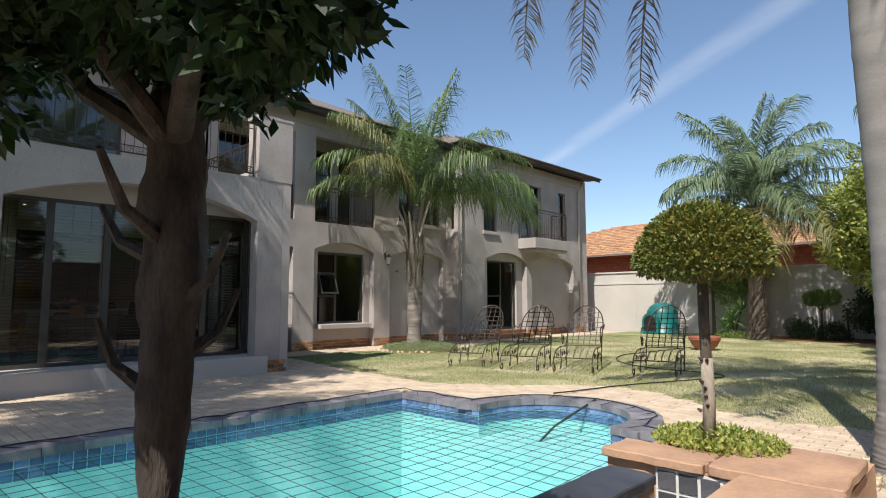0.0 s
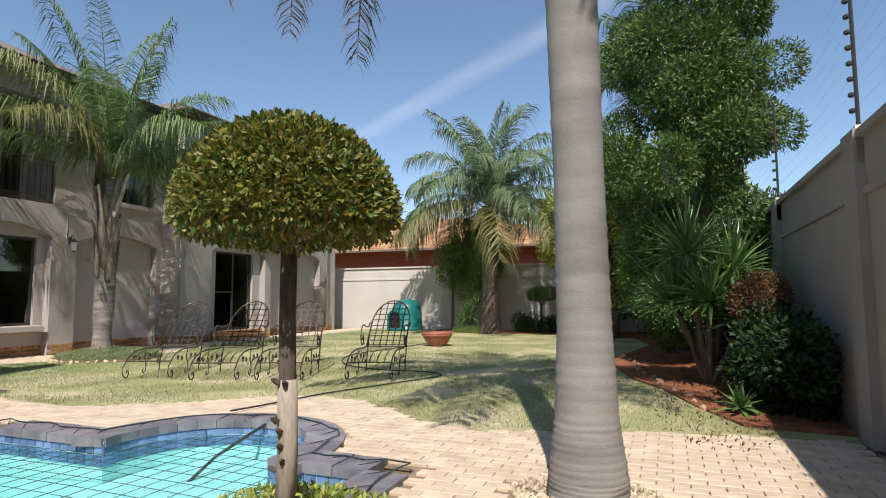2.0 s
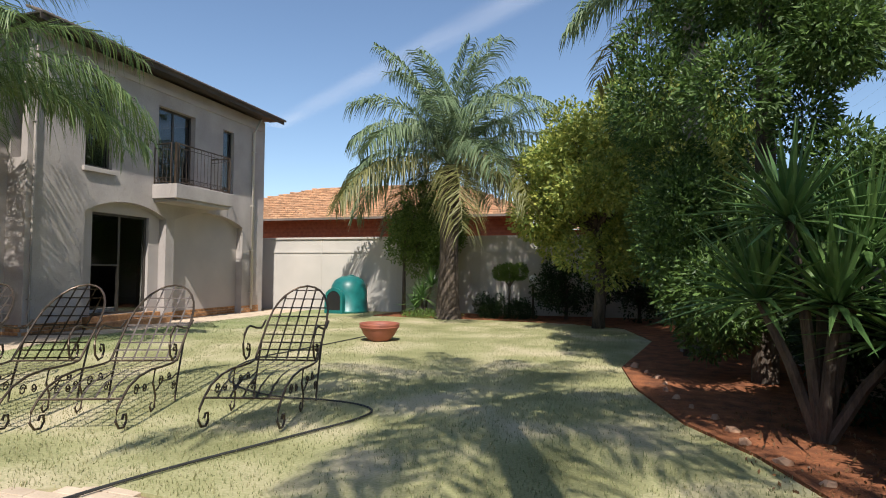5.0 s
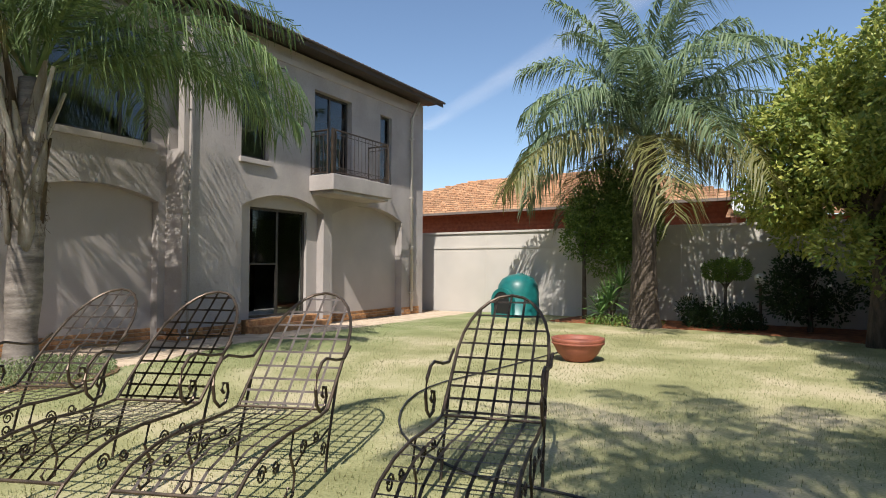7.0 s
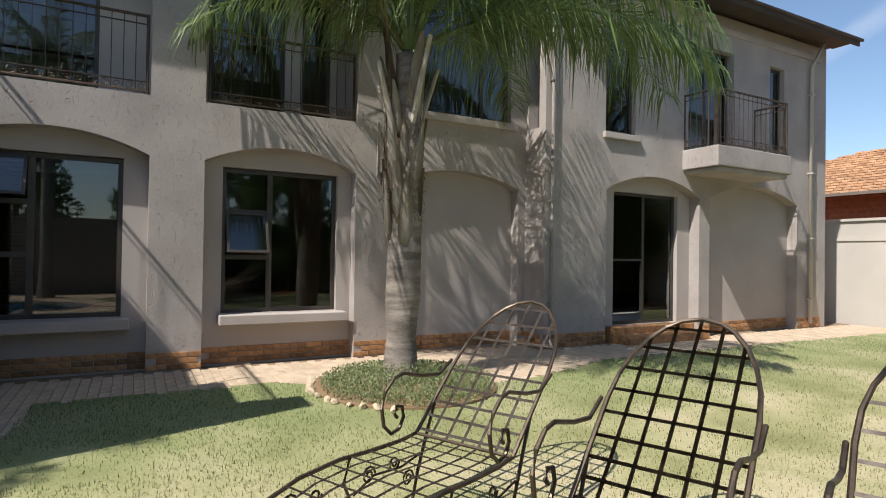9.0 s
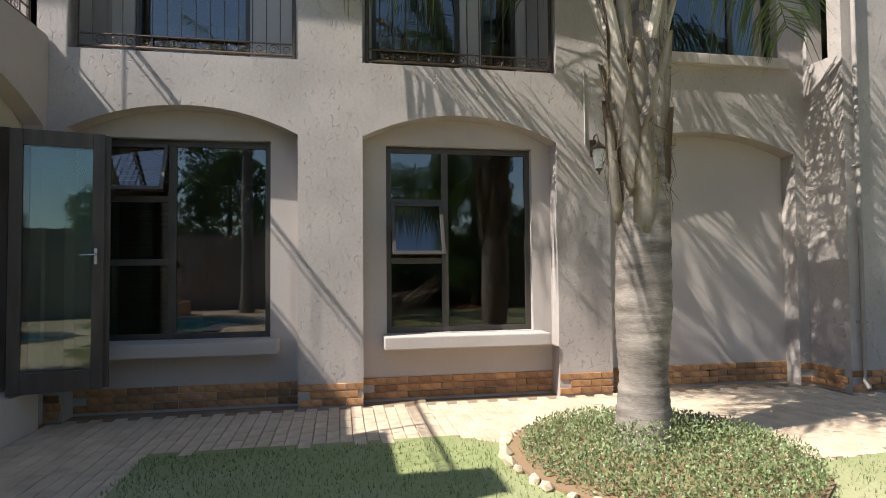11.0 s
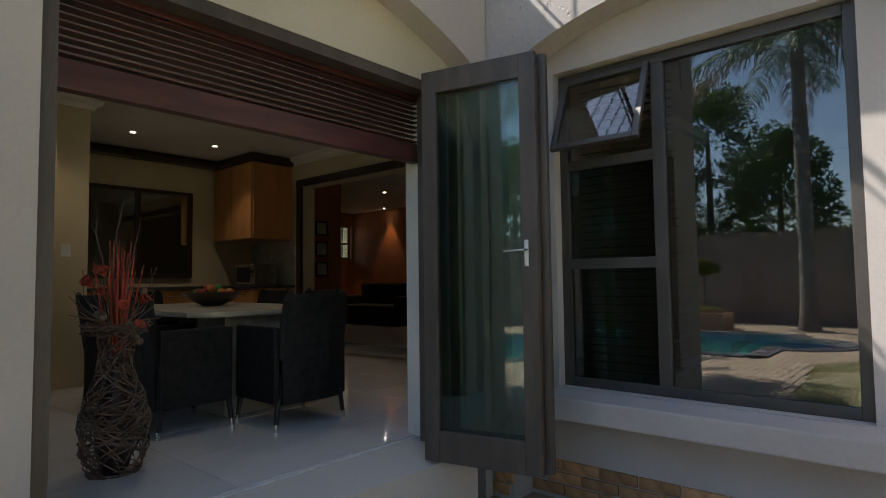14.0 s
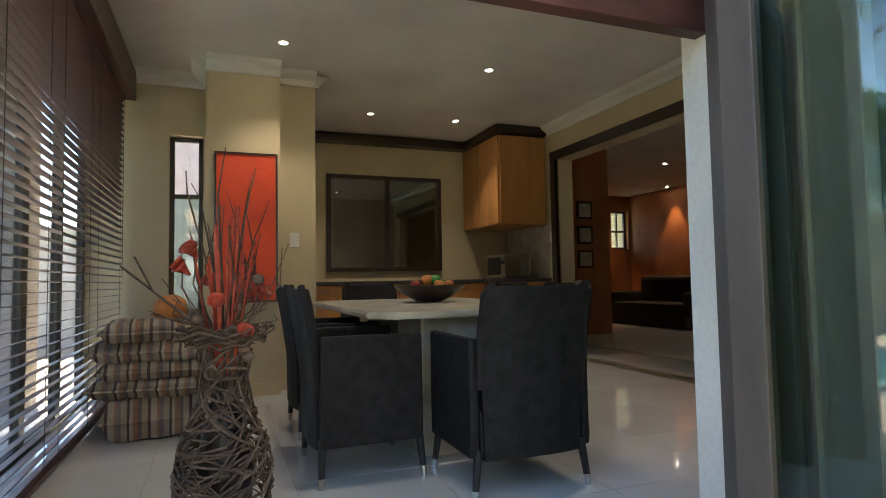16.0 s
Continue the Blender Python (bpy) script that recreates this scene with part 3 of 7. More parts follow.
def water_sheet():
    bm = bmesh.new()
    bm.faces.new([bm.verts.new((x, y, -0.13)) for x, y in pool_outline(0.0)])
    bmesh.ops.triangulate(bm, faces=bm.faces[:])
    bmesh.ops.recalc_face_normals(bm, faces=bm.faces)
    for f in bm.faces:
        if f.normal.z < 0:
            f.normal_flip()
    return bm


water = part("water", water_sheet(), "water", pool, "clear pale turquoise water")
water.visible_shadow = False


def along(outline, step):
    """Spots at even steps along a closed outline: place and direction."""
    spots = []
    for (x0, y0), (x1, y1) in zip(outline, outline[1:] + outline[:1]):
        d = Vector((x1 - x0, y1 - y0, 0))
        n = max(1, round(d.length / step))
        for i in range(n):
            spots.append((Vector((x0, y0, 0)) + d * (i / n), Vector((x0, y0, 0)) + d * ((i + 1) / n)))
    return spots


for a, b in along(ring_in, 0.31):
    mid, d = (a + b) / 2, (b - a)
    if mid.y < 0.3:
        continue
    out = Vector((-d.y, d.x, 0)).normalized()
    if inside((mid + out * 0.05).to_2d(), ring_in):
        out.negate()
    g = d.normalized() * 0.004
    bm = bmesh.new()
    spread = 1.0 + (0.34 / 0.9 if d.length < 0.2 else 0.0)
    far_a, far_b = mid - d * 0.5 * spread + out * 0.3, mid + d * 0.5 * spread + out * 0.3
    quad = [a - out * 0.02 + g, b - out * 0.02 - g, far_b - g, far_a + g]
    lo = [bm.verts.new((p.x, p.y, -0.05)) for p in quad]
    hi = [bm.verts.new((p.x, p.y, 0.022 + 0.003 * math.sin(mid.x * 9))) for p in quad]
    bm.faces.new(hi), bm.faces.new(lo[::-1])
    for i in range(4):
        bm.faces.new((lo[i], lo[(i + 1) % 4], hi[(i + 1) % 4], hi[i]))
    bmesh.ops.recalc_face_normals(bm, faces=bm.faces)
    part("coping_stone", bm, "slate", pool)

tile_mesh = None
for row in range(2):
    for a, b in along(ring_in, 0.105):
        mid, d = (a + b) / 2, (b - a)
        if mid.y < 3.2 and mid.x > -4:
            continue
        out = Vector((-d.y, d.x, 0)).normalized()
        if inside((mid + out * 0.05).to_2d(), ring_in):
            out.negate()
        ang = math.degrees(math.atan2(d.y, d.x))
        if tile_mesh is None:
            t = part("pool_tile", boxes((-0.047, 0.047, -0.004, 0.004, -0.045, 0.045)), "pool_tile", pool, "blue glazed waterline tile")
            tile_mesh = t.data
        else:
            t = new("pool_tile", tile_mesh)
            t.parent = pool
        t.matrix_world = pose(mid.x - out.x * 0.004, mid.y - out.y * 0.004, -0.065 - 0.102 * row, 0, 0, ang)


def safety_net():
    """A cord net stretched over the water, pulled over the edge here and there."""
    bm = bmesh.new()
    rnd = random.Random(4)
    edge = pool_outline(0.02)
    bend = lambda x, y: Vector((x + 0.03 * math.sin(y * 2.1), y + 0.03 * math.sin(x * 1.7), -0.105))
    step = 0.165
    for axis in (0, 1):
        k = -5.2
        while k < 7.5:
            run = []
            j = 0.1 if axis == 0 else -5.0
            while j < 7.2:
                x, y = (k, j) if axis == 0 else (j, k)
                if inside((x, y), edge):
                    run.append(bend(x, y))
                else:
                    if len(run) > 1:
                        tube(bm, run, 0.0028, 3)
                    run = []
                j += 0.16
            if len(run) > 1:
                tube(bm, run, 0.0028, 3)
            k += step
    return bm


tagged(part("pool_net", safety_net(), "net"), "black cord safety net stretched over the pool water", "net")


def net_rope():
    bm = bmesh.new()
    rnd = random.Random(8)
    spots = along(pool_outline(0.2), 0.16)
    pts = [a + Vector((rnd.uniform(-0.05, 0.05), rnd.uniform(-0.05, 0.05), 0.034)) for a, b in spots if a.y > 0.4]
    tube(bm, pts, 0.006, 4)
    for i in range(0, len(pts), 2):
        p = pts[i]
        c = Vector((-2.6, 4.2, -0.1))
        tube(bm, [p, p + (c - p).normalized() * 0.22 + Vector((0, 0, -0.004))], 0.004, 3)
    return bm


tagged(part("net_rope", net_rope(), "net"), "black border rope of the pool net lying on the stone edge", "rope")

# pavers: those near the walk are parts, the rest one sheet of stuff
near_mesh = boxes((-0.098, 0.098, -0.048, 0.048, -0.05, 0.0))
bmesh.ops.bevel(near_mesh, geom=[e for e in near_mesh.edges if all(v.co.z > -0.01 for v in e.verts)], offset=0.005, segments=1, affect="EDGES")
paving = thing("paving", "pale brown clay pavers round the pool and along the house", "paving", kind="structure")
first = part("paver", near_mesh, "paver", paving, "pale sunlit clay paver")
SPA_ZONE = [(-0.26, 0.0), (0.66, 0.0), (0.66, 4.3), (-0.36, 4.3), (-0.36, 3.3), (-0.26, 3.3)]
PALM_RING = (0.62, 5.78, 0.46)
edge_pool = pool_outline(0.30)
far_v, far_f, count = [], [], 0
rnd = random.Random(12)
for j in range(-66, 230):
    for i in range(-60, 20):
        x, y = i * 0.202 + (0.101 if j % 2 else 0), j * 0.1015
        if not (-11.36 < x < 2.5 and -6.4 < y < 22.5) or inside((x, y), LAWN) or inside((x, y), edge_pool) or inside((x, y), SPA_ZONE):
            continue
        if x < XK - 0.05 and 1.4 < y < YK + 0.06 or x < -9.5 and y < 1.5 or x < XW + 0.1 and y > 13.6 or (x - PALM_RING[0]) ** 2 + (y - PALM_RING[1]) ** 2 < PALM_RING[2] ** 2:
            continue
        if y > 9.6 and x > -9.1:
            continue
        near = (x < -9.6 and 7.0 < y < 9.2 and x > -10.9) or (0.7 < x < 1.5 and 4.6 < y < 6.6)
        z, a = rnd.uniform(-0.003, 0.002), rnd.uniform(-0.02, 0.02)
        if near and count < 300:
            ob = first if count == 0 else new("paver", first.data)
            ob.parent = paving
            ob.matrix_world = Matrix.Translation((x, y, z)) @ Matrix.Rotation(a, 4, "Z")
            count += 1
        else:
            k = len(far_v)
            c, s = math.cos(a), math.sin(a)
            for zz, g in ((-0.03, 0.0), (-0.004, 0.0), (0.0, 0.004)):
                for u, v in ((-0.098 + g, -0.048 + g), (0.098 - g, -0.048 + g), (0.098 - g, 0.048 - g), (-0.098 + g, 0.048 - g)):
                    far_v.append((x + u * c - v * s, y + u * s + v * c, z + zz))
            far_f.append((k + 8, k + 9, k + 10, k + 11))
            for q in range(4):
                far_f.append((k + 4 + q, k + 4 + (q + 1) % 4, k + 8 + (q + 1) % 4, k + 8 + q))
                far_f.append((k + q, k + (q + 1) % 4, k + 4 + (q + 1) % 4, k + 4 + q))
tagged(part("pavers", bm_from(far_v, far_f), "paver_joined", paving), kind="stuff")

# ---- house ----
on_x = lambda x: (lambda u, v: (x, u, v))
on_y = lambda y: (lambda u, v: (u, y, v))
LOW, BAND, EAVE = 0.21, 3.29, 6.12
ARCHES = [arch(6.2, 8.19, -0.05, 2.57, 0.24), arch(8.8, 10.77, -0.05, 2.57, 0.24), arch(11.35, 13.56, -0.05, 2.52, 0.22)]
LOGGIAS = [rect(6.2, 8.19, BAND, 5.55), rect(8.8, 10.78, BAND, 5.55)]
setting("wall_main", plate(rect(5.9, 13.9, -0.06, EAVE), [ARCHES[0], ARCHES[1], ARCHES[2], *LOGGIAS, rect(11.69, 13.39, 3.58, 5.6)], on_x(XF - 0.20), (0.20, 0, 0)), "stucco", "grey-beige trowelled plaster facade with arched recesses")
setting("wall_main_inner", plate(rect(5.9, 13.9, -0.06, 3.2), [rect(6.4, 7.92, 0.64, 2.54), rect(9.04, 10.57, 0.64, 2.54)], on_x(XF - 0.45), (0.248, 0, 0)), "stucco_smooth", "smooth plaster wall inside the arches")
setting("wall_upper_rear", plate(rect(-6, 13.9, 3.2, EAVE), [rect(1.2, 4.2, 3.5, 5.5), rect(6.4, 7.6, 3.32, 5.5), rect(8.95, 10.0, 3.32, 5.5), rect(10.25, 10.7, 3.32, 5.5), rect(11.69, 13.39, 3.58, 5.6)], on_x(XF - 1.25), (0.2, 0, 0)), "wall_paint", "pale wall at the back of the upper balconies")
setting("balcony_floor", boxes((XF - 1.3, XF - 0.02, 5.95, 10.85, BAND - 0.22, BAND - 0.004)), "stucco_smooth", "plastered balcony slab")
for y0, y1 in ((5.9, 6.2), (8.19, 8.8), (10.78, 11.69), (13.39, 13.9)):
    setting("wall_fin", boxes((XF - 1.25, XF - 0.2, y0 + 0.02, y1 - 0.02, BAND - 0.1, EAVE - 0.01)), "stucco_smooth", "plastered wall between the balconies")
setting("wall_upper_south", plate(rect(-6, 5.95, 3.2, EAVE), [rect(1.2, 4.2, 3.5, 5.5)], on_x(XF - 0.2), (0.2, 0, 0)), "stucco", "plaster wall behind the roof terrace")

# far wing
FAR_DOOR, FAR_ARCH2 = arch(15.0, 17.33, -0.05, 2.58, 0.3), arch(17.62, 20.45, -0.05, 2.6, 0.3)
UP_HOLES = [rect(14.96, 15.66, 3.55, 5.4), rect(17.0, 18.3, 3.32, 5.45), rect(19.45, 19.95, 3.28, 5.42)]
setting("wall_far_wing", plate(rect(13.9, 21.3, -0.06, EAVE), [FAR_DOOR, FAR_ARCH2, *UP_HOLES], on_x(XW - 0.22), (0.22, 0, 0)), "stucco", "grey-beige plaster wing with arches and a balcony")
setting("wall_far_wing_inner", plate(rect(13.9, 21.3, -0.06, 3.2), [rect(15.38, 17.0, 0.26, 2.6)], on_x(XW - 0.45), (0.228, 0, 0)), "stucco_smooth", "smooth plaster wall inside the arches")
setting("wall_far_side", plate(rect(XF - 0.2, XW, -0.06, EAVE), [rect(-11.4, -11.12, 3.5, 5.4)], on_y(13.7), (0, 0.2, 0)), "stucco", "plaster side of the wing with creeper shadows")
setting("wall_far_north", boxes((-18, XW, 21.3, 21.5, -0.06, EAVE)), "stucco", "plaster end wall")

# house shell behind
setting("wall_house_rear", boxes((-18.3, -18.0, -6, 21.5, -0.06, EAVE)), "inner_wall", "plain rear wall")
setting("floor_house", boxes((-18, XF - 0.45, 6.1, 21.3, 0.1, FLOOR - 0.002)), "floor_tile", "pale tiled floor")
setting("ceiling_house", boxes((-18, XF - 0.46, 6.1, 21.3, 3.0, 3.18)), "ceiling", "plain ceiling")
setting("wall_partition", boxes((-18, XF - 0.46, 10.9, 11.1, FLOOR, 3.0)), "inner_wall", "plain inner wall")
setting("wall_partition_upper", boxes((-18, -17.7, -6, 21.3, 3.18, EAVE)), "inner_wall", "plain inner wall")
setting("wall_house_south", boxes((-13.6, XK - 0.3, -6.2, -6, -0.06, EAVE)), "stucco", "plain plaster wall")


def roof(name, x_eave, y0, y1, z, hip):
    bm = bmesh.new()
    a = [bm.verts.new(p) for p in ((x_eave, y0, z), (x_eave, y1, z), (-18.8, y1, z), (-18.8, y0, z))]
    r = [bm.verts.new(p) for p in ((-14.6, y0 + hip, z + 1.7), (-14.6, y1 - hip, z + 1.7))]
    for f in ((a[0], a[1], r[1], r[0]), (a[1], a[2], r[1]), (a[2], a[3], r[0], r[1]), (a[3], a[0], r[0]), (a[3], a[2], a[1], a[0])):
        bm.faces.new(f)
    ob = setting(name, bm, "roof_grey", "hipped brown tiled roof with a dark gutter")
    part("fascia", boxes((x_eave - 0.03, x_eave, y0, y1, z - 0.14, z), (x_eave - 0.55, x_eave - 0.03, y0, y1, z - 0.03, z - 0.005)), "eave", ob, "dark brown eave board")
    bm = bmesh.new()
    k = y0 + 0.1
    while k < y1:
        tube(bm, [(x_eave + 0.02, k, z + 0.0), (x_eave - 0.5, k, z + 0.20)], 0.032, 6)
        k += 0.14
    tagged(part("edge_tiles", bm, "roof_grey", ob), kind="stuff")
    part("gutter", tube(bmesh.new(), [(x_eave + 0.05, y0, z - 0.03), (x_eave + 0.05, y1, z - 0.03)], 0.035, 8), "eave", ob, "dark rain gutter", True)


roof("roof_main", -10.95, -6.5, 13.7, EAVE + 0.02, 3.0)
roof("roof_far_wing", -10.4, 13.45, 21.75, EAVE + 0.1, 3.2)

# plinth bricks
brick_mesh = boxes((-0.006, 0.012, -0.108, 0.108, -0.031, 0.031))
bmesh.ops.bevel(brick_mesh, geom=brick_mesh.edges[:], offset=0.003, segments=1, affect="EDGES")
plinth = thing("plinth", "course of orange-brown face bricks at the foot of the house", "plinth", kind="structure")
brick0 = part("brick", brick_mesh, "brick", plinth, "orange-brown face brick")
used = 0


def brick_run(x, y, dx, dy, length, z0=0.0, rows=3):
    """Bricks along a line on a wall face; (dx, dy) runs along the wall, with the face to its right."""
    global used
    ang = math.degrees(math.atan2(dy, dx)) - 90
    for r in range(rows):
        s = 0.112 + (0.112 if r % 2 else 0.0) - 0.112
        while s < length - 0.05:
            w = min(0.224, length - s)
            if w > 0.06:
                ob = brick0 if used == 0 else new("brick", brick0.data)
                ob.parent = plinth
                ob.matrix_world = pose(x + dx * (s + w / 2), y + dy * (s + w / 2), z0 + 0.036 + 0.072 * r, 0, 0, ang) @ Matrix.Diagonal((1, (w - 0.008) / 0.216, 1, 1))
                used += 1
            s += w


for x, y, dx, dy, n in ((XF, 5.95, 0, 1, 0.25), (XF - 0.2, 6.2, 0, 1, 1.99), (XF, 8.19, 0, 1, 0.61), (XF - 0.2, 8.8, 0, 1, 1.97), (XF, 10.77, 0, 1, 0.58), (XF - 0.2, 11.35, 0, 1, 2.21), (XF, 13.56, 0, 1, 0.14),
                        (XW, 13.7, 0, 1, 1.3), (XW - 0.22, 15.0, 0, 1, 2.3), (XW, 17.33, 0, 1, 0.3), (XW - 0.22, 17.62, 0, 1, 2.8), (XW, 20.45, 0, 1, 0.85)):
    brick_run(x, y, dx, dy, n)
brick_run(XF - 0.02, 13.695, 1, 0, 0.5)
brick_run(XK, 5.42, 0, 1, 0.6)

# ---- kitchen wing ----
DOOR_W, DOOR_E, HEAD = -11.3, -9.14, 2.47
setting("wall_kitchen_north", plate(rect(XF + 0.01, XK, -0.06, 3.36), [arch(-11.38, -8.72, -0.05, 2.56, 0.33), ], on_y(YK - 0.16), (0, 0.16, 0)), "stucco_smooth", "pale plaster wall with a wide arch over the folding door")
setting("wall_kitchen_north_inner", plate(rect(-13.4, -8.3, -0.06, 3.3), [rect(DOOR_W, DOOR_E, -0.05, HEAD)], on_y(YK - 0.40), (0, 0.235, 0)), "soffit", "cream plaster round the folding door")
setting("jamb_plaster", boxes((DOOR_E + 0.004, -8.72, YK - 0.164, YK - 0.150, -0.04, 2.56)), "stucco_smooth", "grey trowelled plaster beside the folding door")
setting("wall_kitchen_east", plate(rect(1.55, YK - 0.165, -0.06, 3.36), [arch(1.85, 5.42, -0.05, 2.62, 0.37)], on_x(XK - 0.26), (0.26, 0, 0)), "stucco", "plaster wall with wide arched glass doors")
setting("roof_terrace", boxes((XF + 0.01, XK - 0.01, 1.5, YK - 0.01, 3.1, 3.38), (XF + 0.01, -9.62, -6, 1.499, 3.1, 3.38)), "stucco_smooth", "plastered terrace slab over the kitchen")
setting("pier_corner", boxes((XK - 0.38, XK + 0.012, 5.4, YK + 0.01, 3.36, 4.48), (XK - 0.4, XK + 0.02, 5.38, YK + 0.02, 4.48, 4.53)), "stucco", "plastered parapet pier")
setting("parapet_north", boxes((-9.6, XK - 0.38, YK - 0.22, YK, 3.37, 3.75)), "stucco", "low plaster parapet")
setting("step_kitchen", boxes((-11.2, -8.9, YK - 0.45, YK + 0.08, -0.05, FLOOR - 0.012)), "wall_paint", "pale rendered door step")
setting("wall_kitchen_west", plate(rect(-1, YK - 0.42, 0.1, 3.1), [rect(1.4, 5.2, 0.34, 2.62)], on_x(-13.56), (0.2, 0, 0)), "inner_wall", "ochre wall with a wide opening")
setting("lintel_kitchen_east", boxes((-8.76, -8.60, 1.555, YK - 0.405, 2.72, 3.098)), "stucco_smooth", "plaster lintel over the recessed glass doors")
setting("wall_slit", plate(rect(-9.62, -8.62, -0.06, 3.1), [rect(-9.55, -9.28, 0.98, 2.52)], on_y(1.55), (0, 0.2, 0)), "inner_wall", "ochre wall with a narrow window")
setting("pier_kitchen", boxes((-10.15, -9.58, 1.2, 2.26, FLOOR, 3.08)), "inner_wall", "ochre wall pier")
setting("wall_kitchen_outer", boxes((-9.9, -9.62, -6, 1.19, -0.06, 3.1)), "stucco", "plain plaster outer wall")
setting("pier_kitchen_inner", boxes((-10.46, -10.152, 0.0, 2.1, FLOOR, 3.08)), "inner_wall", "ochre wall pier")
setting("wall_kitchen_south", boxes((-13.4, -10.4, -0.1, 0.1, FLOOR, 3.1)), "inner_wall", "ochre kitchen wall")
setting("ceiling_kitchen", boxes((-13.38, -8.61, -0.1, YK - 0.42, 3.05, 3.09)), "ceiling", "cream ceiling with round downlights")


def cornice(name, pts, z):
    bm = bmesh.new()
    for (x0, y0), (x1, y1) in pts:
        d = Vector((x1 - x0, y1 - y0, 0)).normalized()
        o = Vector((d.y, -d.x, 0))
        prof = [(0, 0), (0, -0.11), (0.03, -0.11), (0.05, -0.07), (0.10, -0.045), (0.12, 0)]
        ends = [[bm.verts.new(Vector((x, y, z + h)) + o * w) for w, h in prof] for x, y in ((x0, y0), (x1, y1))]
        for i in range(len(prof)):
            bm.faces.new((ends[0][i], ends[0][(i + 1) % 6], ends[1][(i + 1) % 6], ends[1][i]))
        bm.faces.new(ends[0]), bm.faces.new(ends[1][::-1])
    bmesh.ops.recalc_face_normals(bm, faces=bm.faces)
    return tagged(part(name, bm, "ceiling"), "white moulded cornice under the ceiling", "cornice", kind="structure")


cornice("cornice", [((-13.36, 1.2), (-13.36, 5.6)), ((-9.58, 2.26), (-10.15, 2.26)), ((-10.15, 2.1), (-10.46, 2.1)), ((-8.46, 1.75), (-9.58, 1.75)), ((-9.58, 1.75), (-9.58, 2.26)), ((-10.46, 2.1), (-10.46, 1.0))], 3.048)

floor_kitchen = setting("floor_kitchen", boxes((-18, -8.76, 1.5, YK - 0.35, 0.1, FLOOR - 0.008), (-18, -9.7, -6, 1.5, 0.1, FLOOR - 0.008)), "grout", "grey joints of the tiled floor")
ft = None
for i in range(9):
    for j in range(10):
        x0, y0 = -8.76 - 0.62 * (i + 1), 5.68 - 0.62 * (j + 1)
        if y0 < 1.5 and x0 > -10.3:
            continue
        if ft is None:
            ft = part("floor_tile", boxes((0, 0.616, 0, 0.616, -0.006, 0.0)), "floor_tile", floor_kitchen, "polished pale porcelain tile")
            ob = ft
        else:
            ob = new("floor_tile", ft.data)
            ob.parent = floor_kitchen
        ob.matrix_world = Matrix.Translation((x0, y0, FLOOR))
# living room beyond
setting("wall_living_near", boxes((-14.6, -13.57, 0.5, 0.7, FLOOR, 3.05)), "inner_brown", "rust-brown wall with small pictures")
setting("wall_living_south", plate(rect(-18, -13.4, 0.1, 3.1), [rect(-17.93, -17.48, 1.84, 2.66)], on_y(-3.2), (0, 0.2, 0)), "inner_brown", "rust-brown wall with a small window")
setting("wall_living_east", boxes((-13.57, -13.4, -3.2, -0.1, FLOOR, 3.05)), "inner_brown", "rust-brown wall")
setting("ceiling_living", boxes((-18, -13.57, -4.2, 6.0, 2.98, 3.08)), "ceiling", "cream ceiling")
setting("wall_living_north", boxes((-18, -13.57, 5.7, 5.9, FLOOR, 3.05)), "inner_wall", "ochre wall")
setting("door_frame_living", boxes((-13.37, -13.32, 1.3, 1.4, FLOOR, 2.72), (-13.37, -13.32, 1.4, 5.3, 2.62, 2.72)), "pelmet", "dark timber door casing")

# ---- boundary walls and distance ----
def boundary(name, along_y, at, s0, s1, top, face, skin="wall_paint"):
    """A plastered garden wall with a coping, a raised band, and piers."""
    sign = face
    def b(bm, s_a, s_b, d0, d1, z0, z1):
        if along_y:
            box(bm, min(at + sign * d0, at + sign * d1), max(at + sign * d0, at + sign * d1), s_a, s_b, z0, z1)
        else:
            box(bm, s_a, s_b, min(at + sign * d0, at + sign * d1), max(at + sign * d0, at + sign * d1), z0, z1)
    bm = bmesh.new()
    b(bm, s0, s1, -0.2, 0.0, -0.1, top - 0.06)
    ob = setting(name, bm, skin, "pale grey plastered boundary wall with a coping")
    bm = bmesh.new()
    b(bm, s0, s1, -0.24, 0.05, top - 0.06, top)
    part("wall_coping", bm, skin, ob)
    bm = bmesh.new()
    b(bm, s0, s1, 0.0, 0.028, top - 0.52, top - 0.46)
    part("band", bm, skin, ob)
    k = s0 + 1.5
    while k < s1:
        bm = bmesh.new()
        b(bm, k - 0.02, k + 0.02, 0.0, 0.012, 0.0, top - 0.07) if not along_y else b(bm, k - 0.17, k + 0.17, -0.26, 0.07, 0.0, top + 0.012)
        part("joint_strip" if not along_y else "pier", bm, skin, ob)
        k += 2.75 if not along_y else 3.55
    return ob


boundary("wall_back", False, BACK, -16.5, 2.8, 2.43, -1)
# right wall faces away from the sun; its plaster is darkened for that
boundary("wall_right", True, RIGHT, -8.0, 22.7, 2.48, -1, "plaster_shaded")
boundary("wall_near", False, -6.5, -11.0, 2.8, 2.43, 1, "white")


